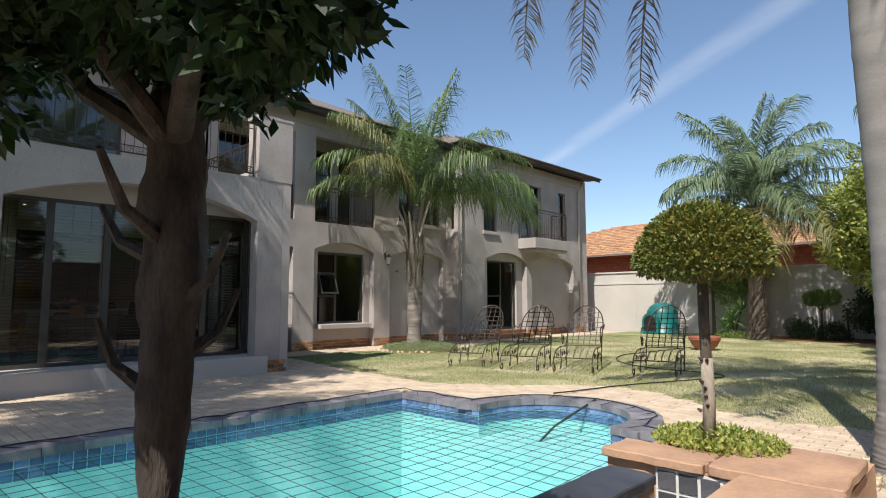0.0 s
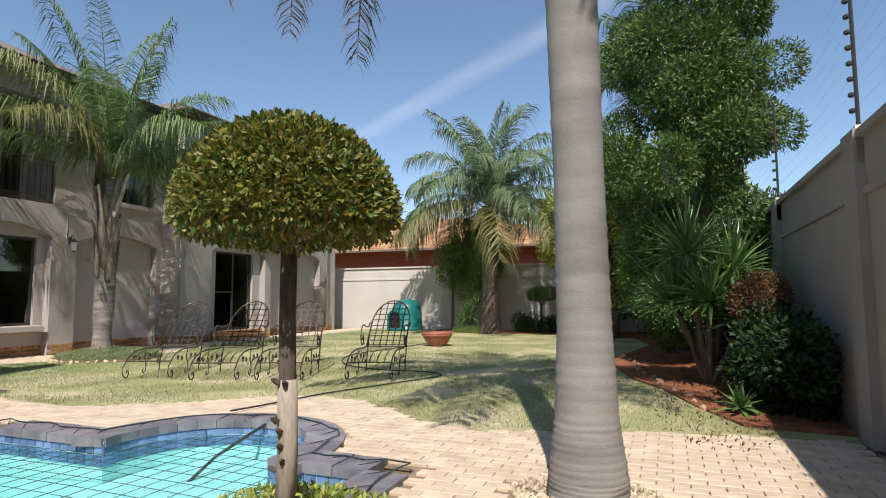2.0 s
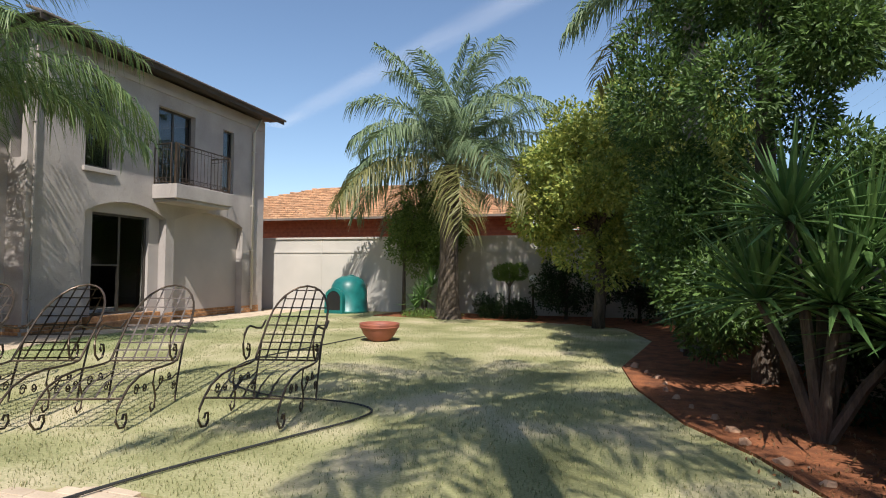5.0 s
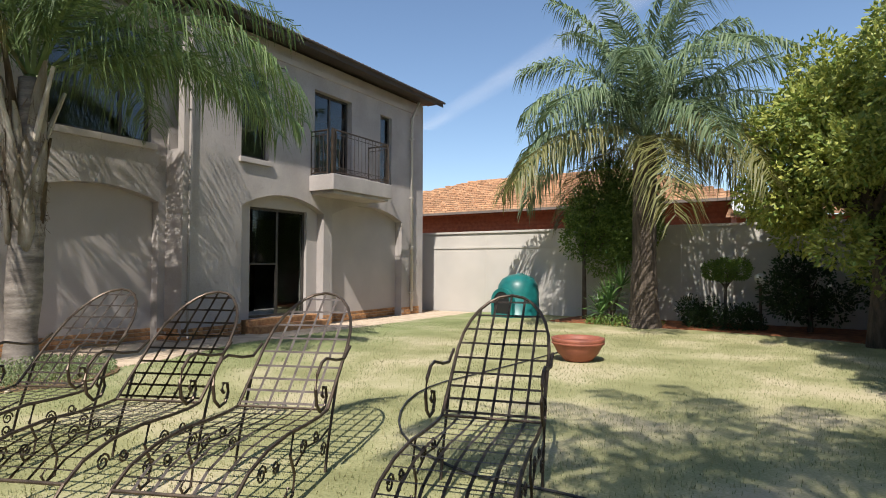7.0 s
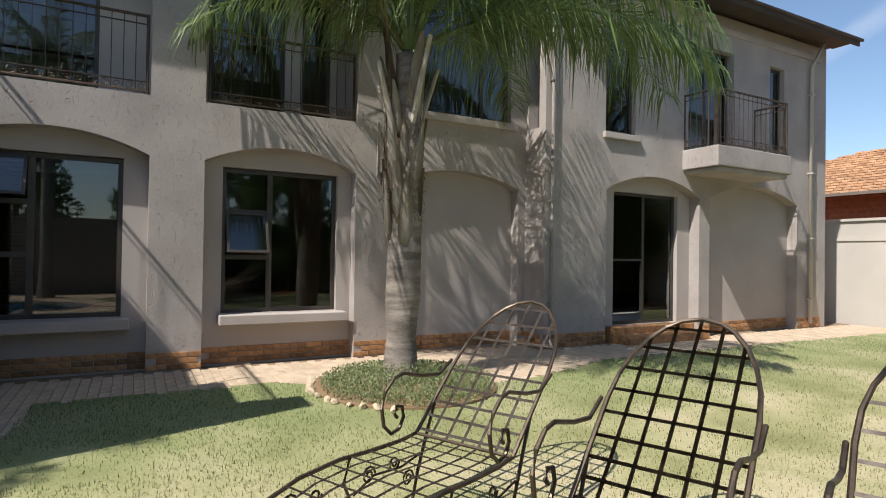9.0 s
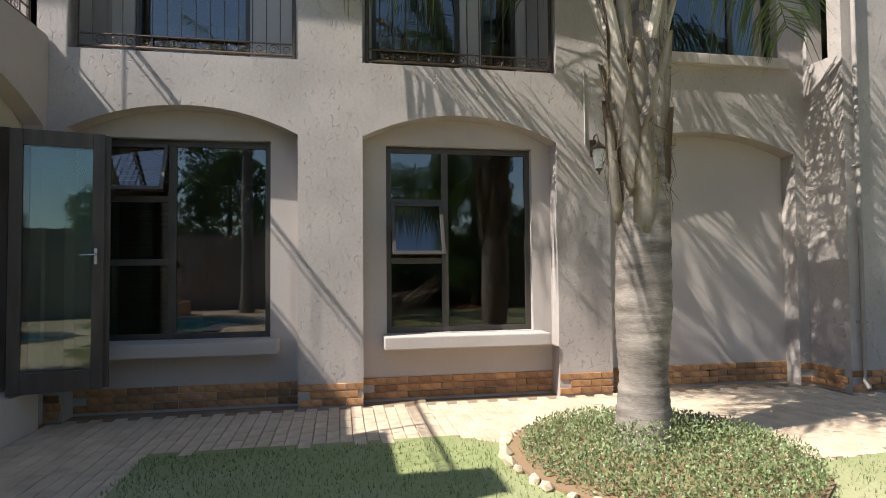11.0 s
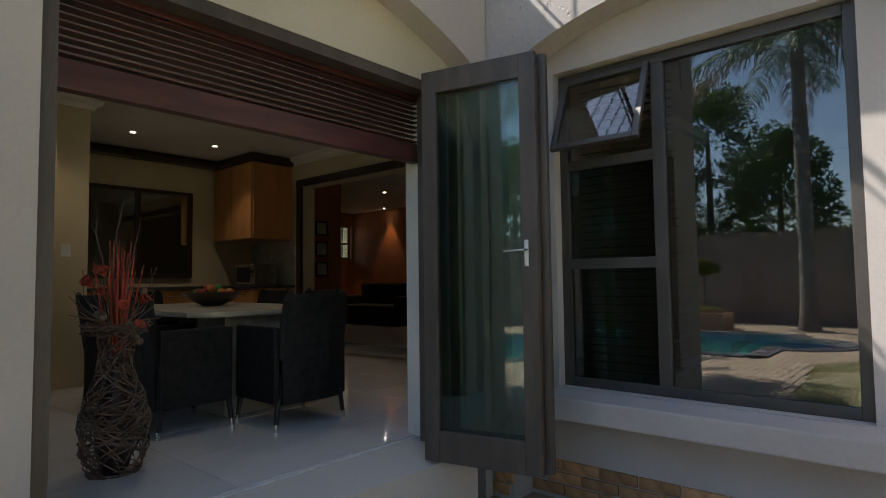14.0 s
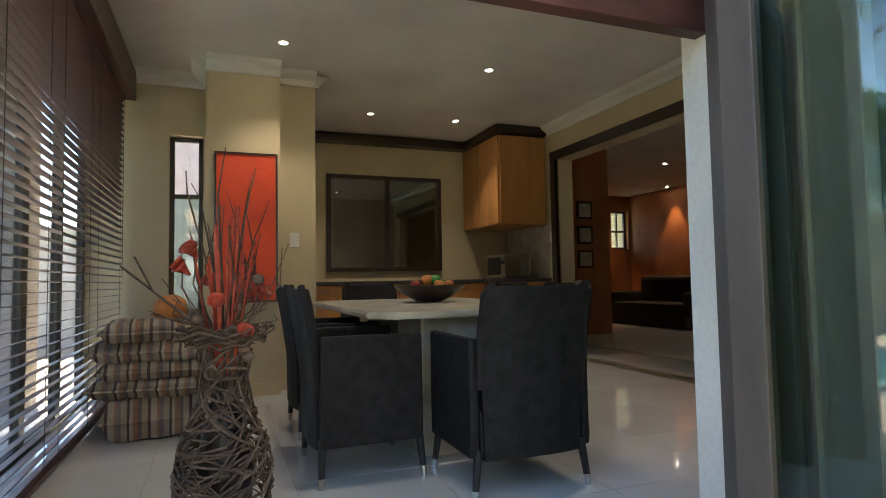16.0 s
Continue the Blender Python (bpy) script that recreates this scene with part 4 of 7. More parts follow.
def neighbour():
    h = thing("neighbour_house", "low red brick house with a terracotta tiled hip roof", "house")
    part("wall", boxes((-24.0, -3.5, 30, 30.3, 0, 3.74), (-24.0, -23.7, 30, 40, 0, 3.74), (-3.8, -3.5, 30, 40, 0, 3.74)), "brick_far", h, "red brick wall")
    for r in range(25):
        bm = boxes((-24.0, -3.5, 29.985, 30.0, 1.6 + r * 0.085, 1.6 + r * 0.085 + 0.07))
        part("brick_course", bm, "brick_far", h)
    bm = bmesh.new()
    a = [bm.verts.new(p) for p in ((-24.7, 29.2, 3.75), (-2.8, 29.2, 3.75), (-2.8, 41, 3.75), (-24.7, 41, 3.75))]
    r = [bm.verts.new(p) for p in ((-16.0, 34.5, 6.0), (-8.6, 34.5, 6.0))]
    for f in ((a[0], a[1], r[1], r[0]), (a[1], a[2], r[1]), (a[2], a[3], r[0], r[1]), (a[3], a[0], r[0]), (a[3], a[2], a[1], a[0])):
        bm.faces.new(f)
    roof_ob = part("roof", bm, "roof_tile", h, "terracotta tiled hip roof")
    bm = bmesh.new()
    slope = (6.0 - 3.75) / 5.3
    rows = 17
    for q in range(rows):
        y = 29.2 + 5.3 * q / rows
        z = 3.75 + slope * (y - 29.2) + 0.03
        left, right = -24.7 + 8.7 * q / rows, -2.8 - 5.8 * q / rows
        x = left
        while x < right:
            box(bm, x, x + 0.27, y - 0.03, y + 0.3, z - 0.02, z + 0.03 + 0.02 * (int(x * 10) % 2))
            x += 0.29
    tagged(part("roof_tiles", bm, "roof_tile", roof_ob), kind="stuff")
    part("gutter", boxes((-24.7, -2.8, 29.1, 29.2, 3.66, 3.76)), "roof_grey", h)
    g = thing("garage", "red brick outbuilding with a shallow terracotta roof", "building")
    part("wall", boxes((-3.2, 1.5, 28.5, 28.8, 0, 3.0)), "brick_far", g)
    bm = bmesh.new()
    vs = [bm.verts.new(p) for p in ((-3.5, 28.2, 3.0), (1.8, 28.2, 3.0), (1.8, 32, 4.2), (-3.5, 32, 4.2))]
    bm.faces.new(vs)
    bmesh.ops.solidify(bm, geom=bm.faces[:], thickness=0.12)
    part("roof", bm, "roof_tile", g)


neighbour()

cloud = bmesh.new()
cloud.faces.new([cloud.verts.new(v) for v in ((-1, -1, 0), (1, -1, 0), (1, 1, 0), (-1, 1, 0))])
cloud = setting("backdrop_cloud", cloud, "cirrus", "thin white cirrus streak in the sky")
cloud.matrix_world = pose(-620, 1890, 800, 0, 0, -35.7) @ Matrix.Diagonal((1500, 95, 1, 1))
cloud.visible_shadow = False

# ---- windows and doors of the house ----
def framed(name, label, x, y0, y1, z0, z1, bars, panes, glass="glass", w=0.055, d=0.05):
    """A window in a wall that faces +x: outer frame, bars (y0, y1, z0, z1) and panes (y0, y1, z0, z1)."""
    win = thing(name, label, "window", kind="structure")
    part("window_frame", boxes((x - d, x, y0, y0 + w, z0, z1), (x - d, x, y1 - w, y1, z0, z1), (x - d, x, y0 + w, y1 - w, z0, z0 + w), (x - d, x, y0 + w, y1 - w, z1 - w, z1), bevel=0.004), "aluminium", win)
    for b in bars:
        part("bar", boxes((x - d + 0.002, x - 0.002, *b), bevel=0.003), "aluminium", win)
    for p in panes:
        g = part("pane", boxes((x - d / 2 - 0.003, x - d / 2 + 0.003, *p)), glass, win)
        g.visible_shadow = False
    return win


def sash(win, x, y0, y1, z0, z1, degrees, w=0.035):
    """A top-hung light that stands open."""
    s = thing("sash", "", "", (x, 0, z1))
    for key in ("label", "category"):
        if key in s:
            del s[key]
    s.parent = win
    a = (y0, y1, z0 - z1, 0.0)
    f = part("sash_frame", boxes((0, 0.03, y0, y0 + w, a[2], 0), (0, 0.03, y1 - w, y1, a[2], 0), (0, 0.03, y0 + w, y1 - w, a[2], a[2] + w), (0, 0.03, y0 + w, y1 - w, -w, 0), bevel=0.003), "aluminium", win)
    g = part("sash_pane", boxes((0.012, 0.018, y0 + w, y1 - w, a[2] + w, -w)), "glass", win)
    g.visible_shadow = False
    for o in (f, g):
        o.matrix_world = Matrix.Translation((x, 0, z1)) @ Matrix.Rotation(radians(-degrees), 4, "Y")
    bpy.data.objects.remove(s)


def casement(name, label, y0, y1, open_top, open_mid):
    x, z0, z1 = XF - 0.27, 0.64, 2.53
    ym = y0 + 0.61
    zs = (z0 + 0.055, 1.37, 1.97, z1 - 0.055)
    bars = [(ym - 0.035, ym + 0.035, z0 + 0.055, z1 - 0.055), (y0 + 0.055, ym - 0.035, zs[1] - 0.03, zs[1] + 0.03), (y0 + 0.055, ym - 0.035, zs[2] - 0.03, zs[2] + 0.03)]
    panes = [(ym + 0.035, y1 - 0.055, zs[0], zs[3]), (y0 + 0.055, ym - 0.035, zs[0], zs[1] - 0.03)]
    if not open_top:
        panes.append((y0 + 0.055, ym - 0.035, zs[2] + 0.03, zs[3]))
    if not open_mid:
        panes.append((y0 + 0.055, ym - 0.035, zs[1] + 0.03, zs[2] - 0.03))
    win = framed(name, label, x, y0, y1, z0, z1, bars, panes)
    if open_top:
        sash(win, x, y0 + 0.05, ym - 0.03, zs[2] + 0.02, zs[3] + 0.005, 22)
    if open_mid:
        sash(win, x, y0 + 0.05, ym - 0.03, zs[1] + 0.02, zs[2] - 0.02, 20)
    part("window_sill", boxes((XF - 0.30, XF + 0.05, y0 - 0.04, y1 + 0.09, z0 - 0.13, z0 - 0.006), bevel=0.012), "stucco_smooth", win, "thick plastered sill")
    return win


casement("window_1", "dark framed window with an open top light", 6.40, 7.92, True, False)
inner_blind = thing("window_blind", "dark wooden venetian blind behind the window", "blind")
for i in range(36):
    part("slat", boxes((XF - 0.49, XF - 0.455, 6.44, 7.05 if i < 20 else 7.02, 0.72 + 0.05 * i, 0.724 + 0.05 * i)), "blind_wood", inner_blind)
part("head_rail", boxes((XF - 0.5, XF - 0.452, 6.43, 7.06, 2.53, 2.6), bevel=0.004), "blind_wood", inner_blind)
casement("window_2", "dark framed window with an open middle light", 9.04, 10.57, False, True)
framed("window_3", "wide dark upper window with a sill", XF - 0.1, 11.69, 13.39, 3.58, 5.6, [(12.85, 12.91, 3.63, 5.55)], [(11.745, 12.85, 3.635, 5.545), (12.91, 13.335, 3.635, 5.545)])
part("window_sill", boxes((XF - 0.1, XF + 0.07, 11.6, 13.48, 3.46, 3.575), bevel=0.01), "stucco_smooth", bpy.data.objects["window_3"])
for k, (y0, y1) in enumerate(((6.4, 7.6), (8.95, 10.0), (10.25, 10.7))):
    framed("window_%d" % (4 + k), "dark glazed balcony door", XF - 1.1, y0, y1, 3.32, 5.5, [], [(y0 + 0.055, y1 - 0.055, 3.375, 5.445)])
framed("window_7", "dark upper window behind the terrace", XF - 0.1, 1.2, 4.2, 3.5, 5.5, [(2.67, 2.73, 3.555, 5.445)], [(1.255, 2.67, 3.555, 5.445), (2.73, 4.145, 3.555, 5.445)])
framed("window_8", "narrow dark upper window", XW - 0.1, 14.96, 15.66, 3.55, 5.4, [], [(15.015, 15.605, 3.605, 5.345)])
part("window_sill", boxes((XW - 0.1, XW + 0.06, 14.9, 15.72, 3.44, 3.545), bevel=0.01), "stucco_smooth", bpy.data.objects["window_8"])
framed("window_9", "dark glazed balcony door", XW - 0.15, 17.0, 18.3, 3.32, 5.45, [(17.62, 17.68, 3.375, 5.395)], [(17.055, 17.62, 3.375, 5.395), (17.68, 18.245, 3.375, 5.395)])
framed("window_10", "narrow dark upper window", XW - 0.1, 19.45, 19.95, 3.28, 5.42, [], [(19.505, 19.895, 3.335, 5.365)])
framed("door_2", "dark sliding glass door standing partly open", XW - 0.3, 15.38, 17.0, 0.26, 2.6, [(16.16, 16.22, 0.315, 2.545), (15.435, 16.16, 1.38, 1.42)], [(16.22, 16.945, 0.315, 2.545), (15.435, 16.16, 1.42, 2.545)])
setting("step_far_door", boxes((XW - 0.3, XW + 0.35, 15.2, 17.2, -0.04, 0.14), (XW - 0.3, XW + 0.02, 15.2, 17.2, 0.14, 0.255), bevel=0.01), "brick", "low brick door steps")

# glazed doors of the kitchen's east side, set back behind the arch
STILES = [2.5, 3.25, 4.0, 4.75, 5.5]
framed("door_3", "wide dark framed folding glass doors", -8.62, 1.76, 5.64, 0.30, 2.72, [(y - 0.05, y + 0.05, 0.355, 2.665) for y in STILES],
       [(a + 0.05, b - 0.05, 0.355, 2.665) for a, b in zip([1.765] + STILES[:-1], STILES)], "glass_door")
part("threshold", boxes((-8.759, XK + 0.06, 1.56, 5.64, -0.04, 0.295), bevel=0.012), "wall_paint", bpy.data.objects["door_3"], "pale rendered threshold")
framed("window_11", "narrow window with an open top light", -8.0, 0, 0.27, 0.98, 2.52, [(0.04, 0.23, 1.98, 2.02)], [(0.04, 0.23, 1.02, 1.98)], "glass_clear", 0.04, 0.04)
bpy.data.objects["window_11"].matrix_world = Matrix.Translation((-9.55, 1.68, 0)) @ Matrix(((0, 1, 0, 0), (1, 0, 0, 0), (0, 0, 1, 0), (0, 0, 0, 1))) @ Matrix.Translation((8.0, 0, 0))


# ---- railings ----
def scroll(c, r, turns, axis_u, axis_v, n=14, flip=1):
    """A flat spiral round c."""
    pts = []
    for i in range(n + 1):
        a = flip * turns * 2 * math.pi * i / n
        k = r * (1 - 0.72 * i / n)
        pts.append(Vector(c) + Vector(axis_u) * (math.cos(a) * k) + Vector(axis_v) * (math.sin(a) * k))
    return pts


def railing(name, p0, p1, height, label, group="balcony railings"):
    """An iron balustrade from p0 to p1: rails, square bars, scrolls at the foot and belly."""
    r = thing(name, label, "railing", group=group)
    p0, p1 = Vector(p0), Vector(p1)
    d = (p1 - p0).normalized()
    up = Vector((0, 0, 1))
    for h, rad in ((height, 0.02), (height - 0.1, 0.009), (0.16, 0.009), (0.05, 0.014)):
        part("rail", tube(bmesh.new(), [p0 + up * h, p1 + up * h], rad, 6), "iron", r)
    for p in (p0, p1):
        part("post", tube(bmesh.new(), [p, p + up * (height + 0.02)], 0.018, 6), "iron", r)
    n = max(2, round((p1 - p0).length / 0.13))
    for i in range(1, n):
        q = p0 + (p1 - p0) * (i / n)
        part("bar", tube(bmesh.new(), [q + up * 0.05, q + up * (height - 0.005)], 0.006, 4), "iron", r)
        c = q + d * 0.065 + up * 0.105
        if i < n - 0:
            part("scroll", tube(bmesh.new(), scroll(c, 0.05, 1.4, d, up, 12, 1 if i % 2 else -1), 0.0045, 4), "iron", r)
    return r


railing("balcony_railing", (XF - 0.06, 6.25, BAND), (XF - 0.06, 8.15, BAND), 0.95, "dark iron balcony railing with scrolls at the foot")
railing("balcony_railing", (XF - 0.06, 8.85, BAND), (XF - 0.06, 10.74, BAND), 0.95, "dark iron balcony railing with scrolls at the foot")
railing("terrace_railing", (XK - 0.12, 1.6, 3.42), (XK - 0.12, 5.36, 3.42), 0.95, "dark iron terrace railing with upright bars")
railing("terrace_railing", (-9.62, YK - 0.12, 3.75), (XK - 0.4, YK - 0.12, 3.75), 0.62, "dark iron terrace railing with upright bars")
railing("terrace_railing", (XF + 0.1, YK - 0.12, 3.42), (-9.62, YK - 0.12, 3.42), 0.95, "dark iron terrace railing with upright bars")

balcony = thing("far_balcony", "small projecting balcony with an iron railing", "balcony", kind="structure")
part("slab", boxes((XW - 0.02, -10.22, 16.85, 19.0, 3.06, 3.42), (XW - 0.02, -10.27, 16.92, 18.93, 2.98, 3.06), bevel=0.02), "stucco", balcony, "thick plastered balcony slab")
part("corner_post", boxes((-10.33, -10.27, 16.88, 16.94, 3.42, 4.44), bevel=0.006), "iron", balcony, "square iron corner post")
railing("balcony_railing", (-10.3, 17.0, 3.42), (-10.3, 18.95, 3.42), 1.0, "dark iron balcony railing with scrolls at the foot")
railing("balcony_railing", (-10.35, 18.96, 3.42), (XW, 18.96, 3.42), 1.0, "dark iron balcony railing with scrolls at the foot")
railing("balcony_railing", (-10.45, 16.9, 3.42), (XW, 16.9, 3.42), 1.0, "dark iron balcony railing with scrolls at the foot")

# downpipe, cornice bands
pipe = thing("downpipe", "pale painted rain downpipe with brackets", "pipe", kind="structure")
part("pipe", tube(bmesh.new(), [(XW + 0.06, 20.85, 0.1), (XW + 0.06, 20.85, 5.6), (XW + 0.3, 20.85, 6.05)], 0.04, 10), "wall_paint", pipe, "", True)
for z in (0.6, 1.9, 3.3, 5.0):
    part("bracket", boxes((XW, XW + 0.11, 20.8, 20.9, z, z + 0.03)), "wall_paint", pipe)
pipe2 = thing("downpipe", "thin grey rain downpipe with a bent shoe", "pipe", kind="structure")
# darkened plaster also stands in for the shadow line along this pipe
part("pipe", tube(bmesh.new(), [(XW + 0.05, 13.80, 6.0), (XW + 0.05, 13.80, 0.24), (XW + 0.07, 13.78, 0.12), (XW + 0.16, 13.74, 0.06)], 0.022, 8), "plaster_shaded", pipe2, "", True)
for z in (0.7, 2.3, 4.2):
    part("bracket", boxes((XW, XW + 0.075, 13.765, 13.835, z, z + 0.02)), "plaster_shaded", pipe2)
setting("band_eave", boxes((XF, XF + 0.03, -6, 13.7, 5.78, 5.9), (XW, XW + 0.03, 13.7, 21.3, 5.78, 5.9)), "stucco_smooth", "flat plaster band under the eave")


def wall_lantern(at):
    w = thing("wall_lantern", "small grey iron wall lantern with frosted glass", "lantern", at)
    part("bracket", tube(bmesh.new(), [(0, 0, 0.10), (0.04, 0, 0.19), (0.10, 0, 0.20), (0.14, 0, 0.13)], 0.008, 6), "iron", w)
    part("back_plate", boxes((-0.004, 0.012, -0.035, 0.035, -0.02, 0.16), bevel=0.003), "iron", w)
    part("cap", lathe([(0.005, 0.20), (0.012, 0.17), (0.02, 0.16), (0.085, 0.105), (0.09, 0.095), (0.06, 0.09)], 8, Matrix.Translation((0.14, 0, -0.06))), "iron", w)
    part("glass", lathe([(0.06, 0.09), (0.068, 0.06), (0.042, -0.10), (0.038, -0.105)], 8, Matrix.Translation((0.14, 0, -0.06))), "white", w, "frosted glass body")
    part("finial", lathe([(0.04, -0.105), (0.03, -0.12), (0.012, -0.135), (0.004, -0.17)], 8, Matrix.Translation((0.14, 0, -0.06))), "iron", w)
    part("conduit", tube(bmesh.new(), [(0.01, -0.09, 0.10), (0.01, -0.09, 0.9)], 0.007, 5), "wall_paint", w)


wall_lantern((XF, 11.17, 2.45))
tap = thing("alcove_tap", "small dark garden tap on the alcove wall", "tap", (XF - 0.2, 11.75, 2.1))
part("spout", tube(bmesh.new(), [(0, 0, 0), (0.08, 0, 0), (0.11, 0, -0.04)], 0.012, 6), "iron", tap)
part("handle", tube(bmesh.new(), [(0.06, -0.05, 0.04), (0.06, 0.05, 0.04)], 0.008, 5), "iron", tap)


# ---- folding door and blind of the kitchen opening ----
def folding_leaf(at, turn, label, handle):
    """A timber-coloured glazed leaf hinged at its near edge, running along its own +y."""
    g = thing("folding_door", label, "door", at, turn, "folding door leaves")
    w, h = 0.64, 2.06
    part("stile", boxes((-0.022, 0.022, 0, 0.085, 0, h), bevel=0.004), "door_wood", g)
    part("stile", boxes((-0.022, 0.022, w - 0.085, w, 0, h), bevel=0.004), "door_wood", g)
    part("rail", boxes((-0.021, 0.021, 0.086, w - 0.086, 0, 0.16), bevel=0.004), "door_wood", g)
    part("rail", boxes((-0.021, 0.021, 0.086, w - 0.086, h - 0.12, h), bevel=0.004), "door_wood", g)
    p = part("pane", boxes((-0.004, 0.004, 0.086, w - 0.086, 0.16, h - 0.12)), "glass_clear", g, "greenish glass pane")
    p.visible_shadow = False
    if handle:
        hd = part("handle_plate", boxes((0.022, 0.03, w - 0.068, w - 0.044, 1.0, 1.13), bevel=0.003), "steel", g, "brushed steel handle plate")
        part("lever", tube(bmesh.new(), [(0.03, w - 0.055, 1.08), (0.065, w - 0.055, 1.08), (0.065, w - 0.16, 1.075)], 0.007, 8), "steel", hd, "brushed steel lever")
        part("bolt", boxes((0.022, 0.03, w - 0.018, w + 0.003, 1.0, 1.2), bevel=0.003), "aluminium", g)
    return g


folding_leaf((-10.845, YK + 0.02, FLOOR + 0.005), 13, "brown framed glass folding door leaf standing open", True)
folding_leaf((-10.91, YK + 0.04, FLOOR + 0.005), 13, "brown framed glass folding door leaf folded back", False)
setting("door_frame_kitchen", boxes((DOOR_W + 0.001, DOOR_W + 0.21, YK - 0.26, YK - 0.12, FLOOR, HEAD), (DOOR_E - 0.05, DOOR_E + 0.001, YK - 0.42, YK - 0.17, FLOOR, HEAD), (DOOR_W + 0.21, DOOR_E - 0.05, YK - 0.27, YK - 0.17, HEAD - 0.06, HEAD)), "door_wood", "brown timber door frame")
setting("jamb_trim", boxes((DOOR_W + 0.002, DOOR_W + 0.15, YK - 0.42, YK - 0.262, FLOOR, HEAD - 0.01)), "ceiling", "white painted jamb lining")

blind = thing("door_blind", "dark red wooden venetian blind raised over the door", "blind")
for i in range(9):
    part("slat", boxes((DOOR_W + 0.14, DOOR_E - 0.05, YK - 0.36, YK - 0.31, HEAD - 0.09 - i * 0.03, HEAD - 0.086 - i * 0.03)), "blind_wood", blind)
part("bottom_rail", boxes((DOOR_W + 0.14, DOOR_E - 0.05, YK - 0.365, YK - 0.305, HEAD - 0.46, HEAD - 0.345), bevel=0.005), "blind_wood", blind, "dark red bottom rail")
part("head_rail", boxes((DOOR_W + 0.14, DOOR_E - 0.05, YK - 0.37, YK - 0.3, HEAD - 0.075, HEAD - 0.012), bevel=0.004), "blind_wood", blind)
for k, yy in enumerate((0.0, 0.022)):
    x0 = DOOR_W + 0.04 + yy
    low = 0.72 - 0.14 * k
    part("cord", tube(bmesh.new(), [(x0, YK - 0.252, HEAD - 0.1), (x0 + 0.002, YK - 0.252, 1.5), (x0 + 0.006, YK - 0.25, 1.0), (x0, YK - 0.252, low)], 0.0028, 4), "cable", blind)
    part("tassel", lathe([(0.003, 0.04), (0.008, 0.03), (0.011, 0.0), (0.004, -0.004)], 8, Matrix.Translation((x0, YK - 0.252, low - 0.035))), "cable", blind, "small dark cord tassel")
    part("tassel", lathe([(0.003, 0.04), (0.008, 0.03), (0.011, 0.0), (0.004, -0.004)], 8, Matrix.Translation((x0, YK - 0.252, 1.75 - 0.05 * k))), "cable", blind)
part("cord_loop", tube(bmesh.new(), [(DOOR_W + 0.045, YK - 0.25, 0.98), (DOOR_W + 0.07, YK - 0.24, 0.85), (DOOR_W + 0.06, YK - 0.24, 0.7), (DOOR_W + 0.04, YK - 0.25, 0.8)], 0.003, 4, None, True), "cable", blind)

# ---- palms and trees ----
def frond(verts, faces, rnd, base, az, lift, length, droop, pairs, leaf, width=0.016, hang=0.75):
    """One feather leaf: an arching rib and two rows of hanging strips."""
    p, d = Vector(base), Vector((math.cos(az) * math.cos(lift), math.sin(az) * math.cos(lift), math.sin(lift)))
    n = 14
    rib = [p.copy()]
    for i in range(n):
        d = (d + Vector((0, 0, -droop / n * (0.5 + 1.3 * i / n)))).normalized()
        p = p + d * (length / n)
        rib.append(p.copy())
    side0 = Vector((-math.sin(az), math.cos(az), 0))
    for i in range(n):
        a, b = rib[i], rib[i + 1]
        w0, w1 = 0.022 * (1 - i / n) + 0.003, 0.022 * (1 - (i + 1) / n) + 0.003
        k = len(verts)
        verts += [a - side0 * w0, a + side0 * w0, b + side0 * w1, b - side0 * w1]
        faces.append((k, k + 1, k + 2, k + 3))
    for q in range(pairs):
        t = 0.14 + 0.86 * (q + rnd.random()) / pairs
        i = min(int(t * n), n - 1)
        f = t * n - i
        o = rib[i].lerp(rib[i + 1], f)
        fwd = (rib[i + 1] - rib[i]).normalized()
        ll = leaf * (0.45 + 0.75 * math.sin(math.pi * min(1, 0.12 + t * 0.86))) * rnd.uniform(0.75, 1.15)
        for s in (-1, 1):
            g = (side0 * s * rnd.uniform(0.55, 1.0) + fwd * rnd.uniform(0.35, 0.8) + Vector((0, 0, rnd.uniform(-0.15, 0.35)))).normalized()
            mid = o + g * ll * 0.5 + Vector((0, 0, -hang * ll * 0.12))
            tip = o + g * ll * 0.82 + Vector((0, 0, -hang * ll * rnd.uniform(0.4, 0.8)))
            across = g.cross(Vector((rnd.gauss(0, 0.5), rnd.gauss(0, 0.5), 1))).normalized() * width
            k = len(verts)
            verts += [o - across * 0.6, o + across * 0.6, mid + across, tip, mid - across]
            faces += [(k, k + 1, k + 2, k + 4), (k + 4, k + 2, k + 3)]


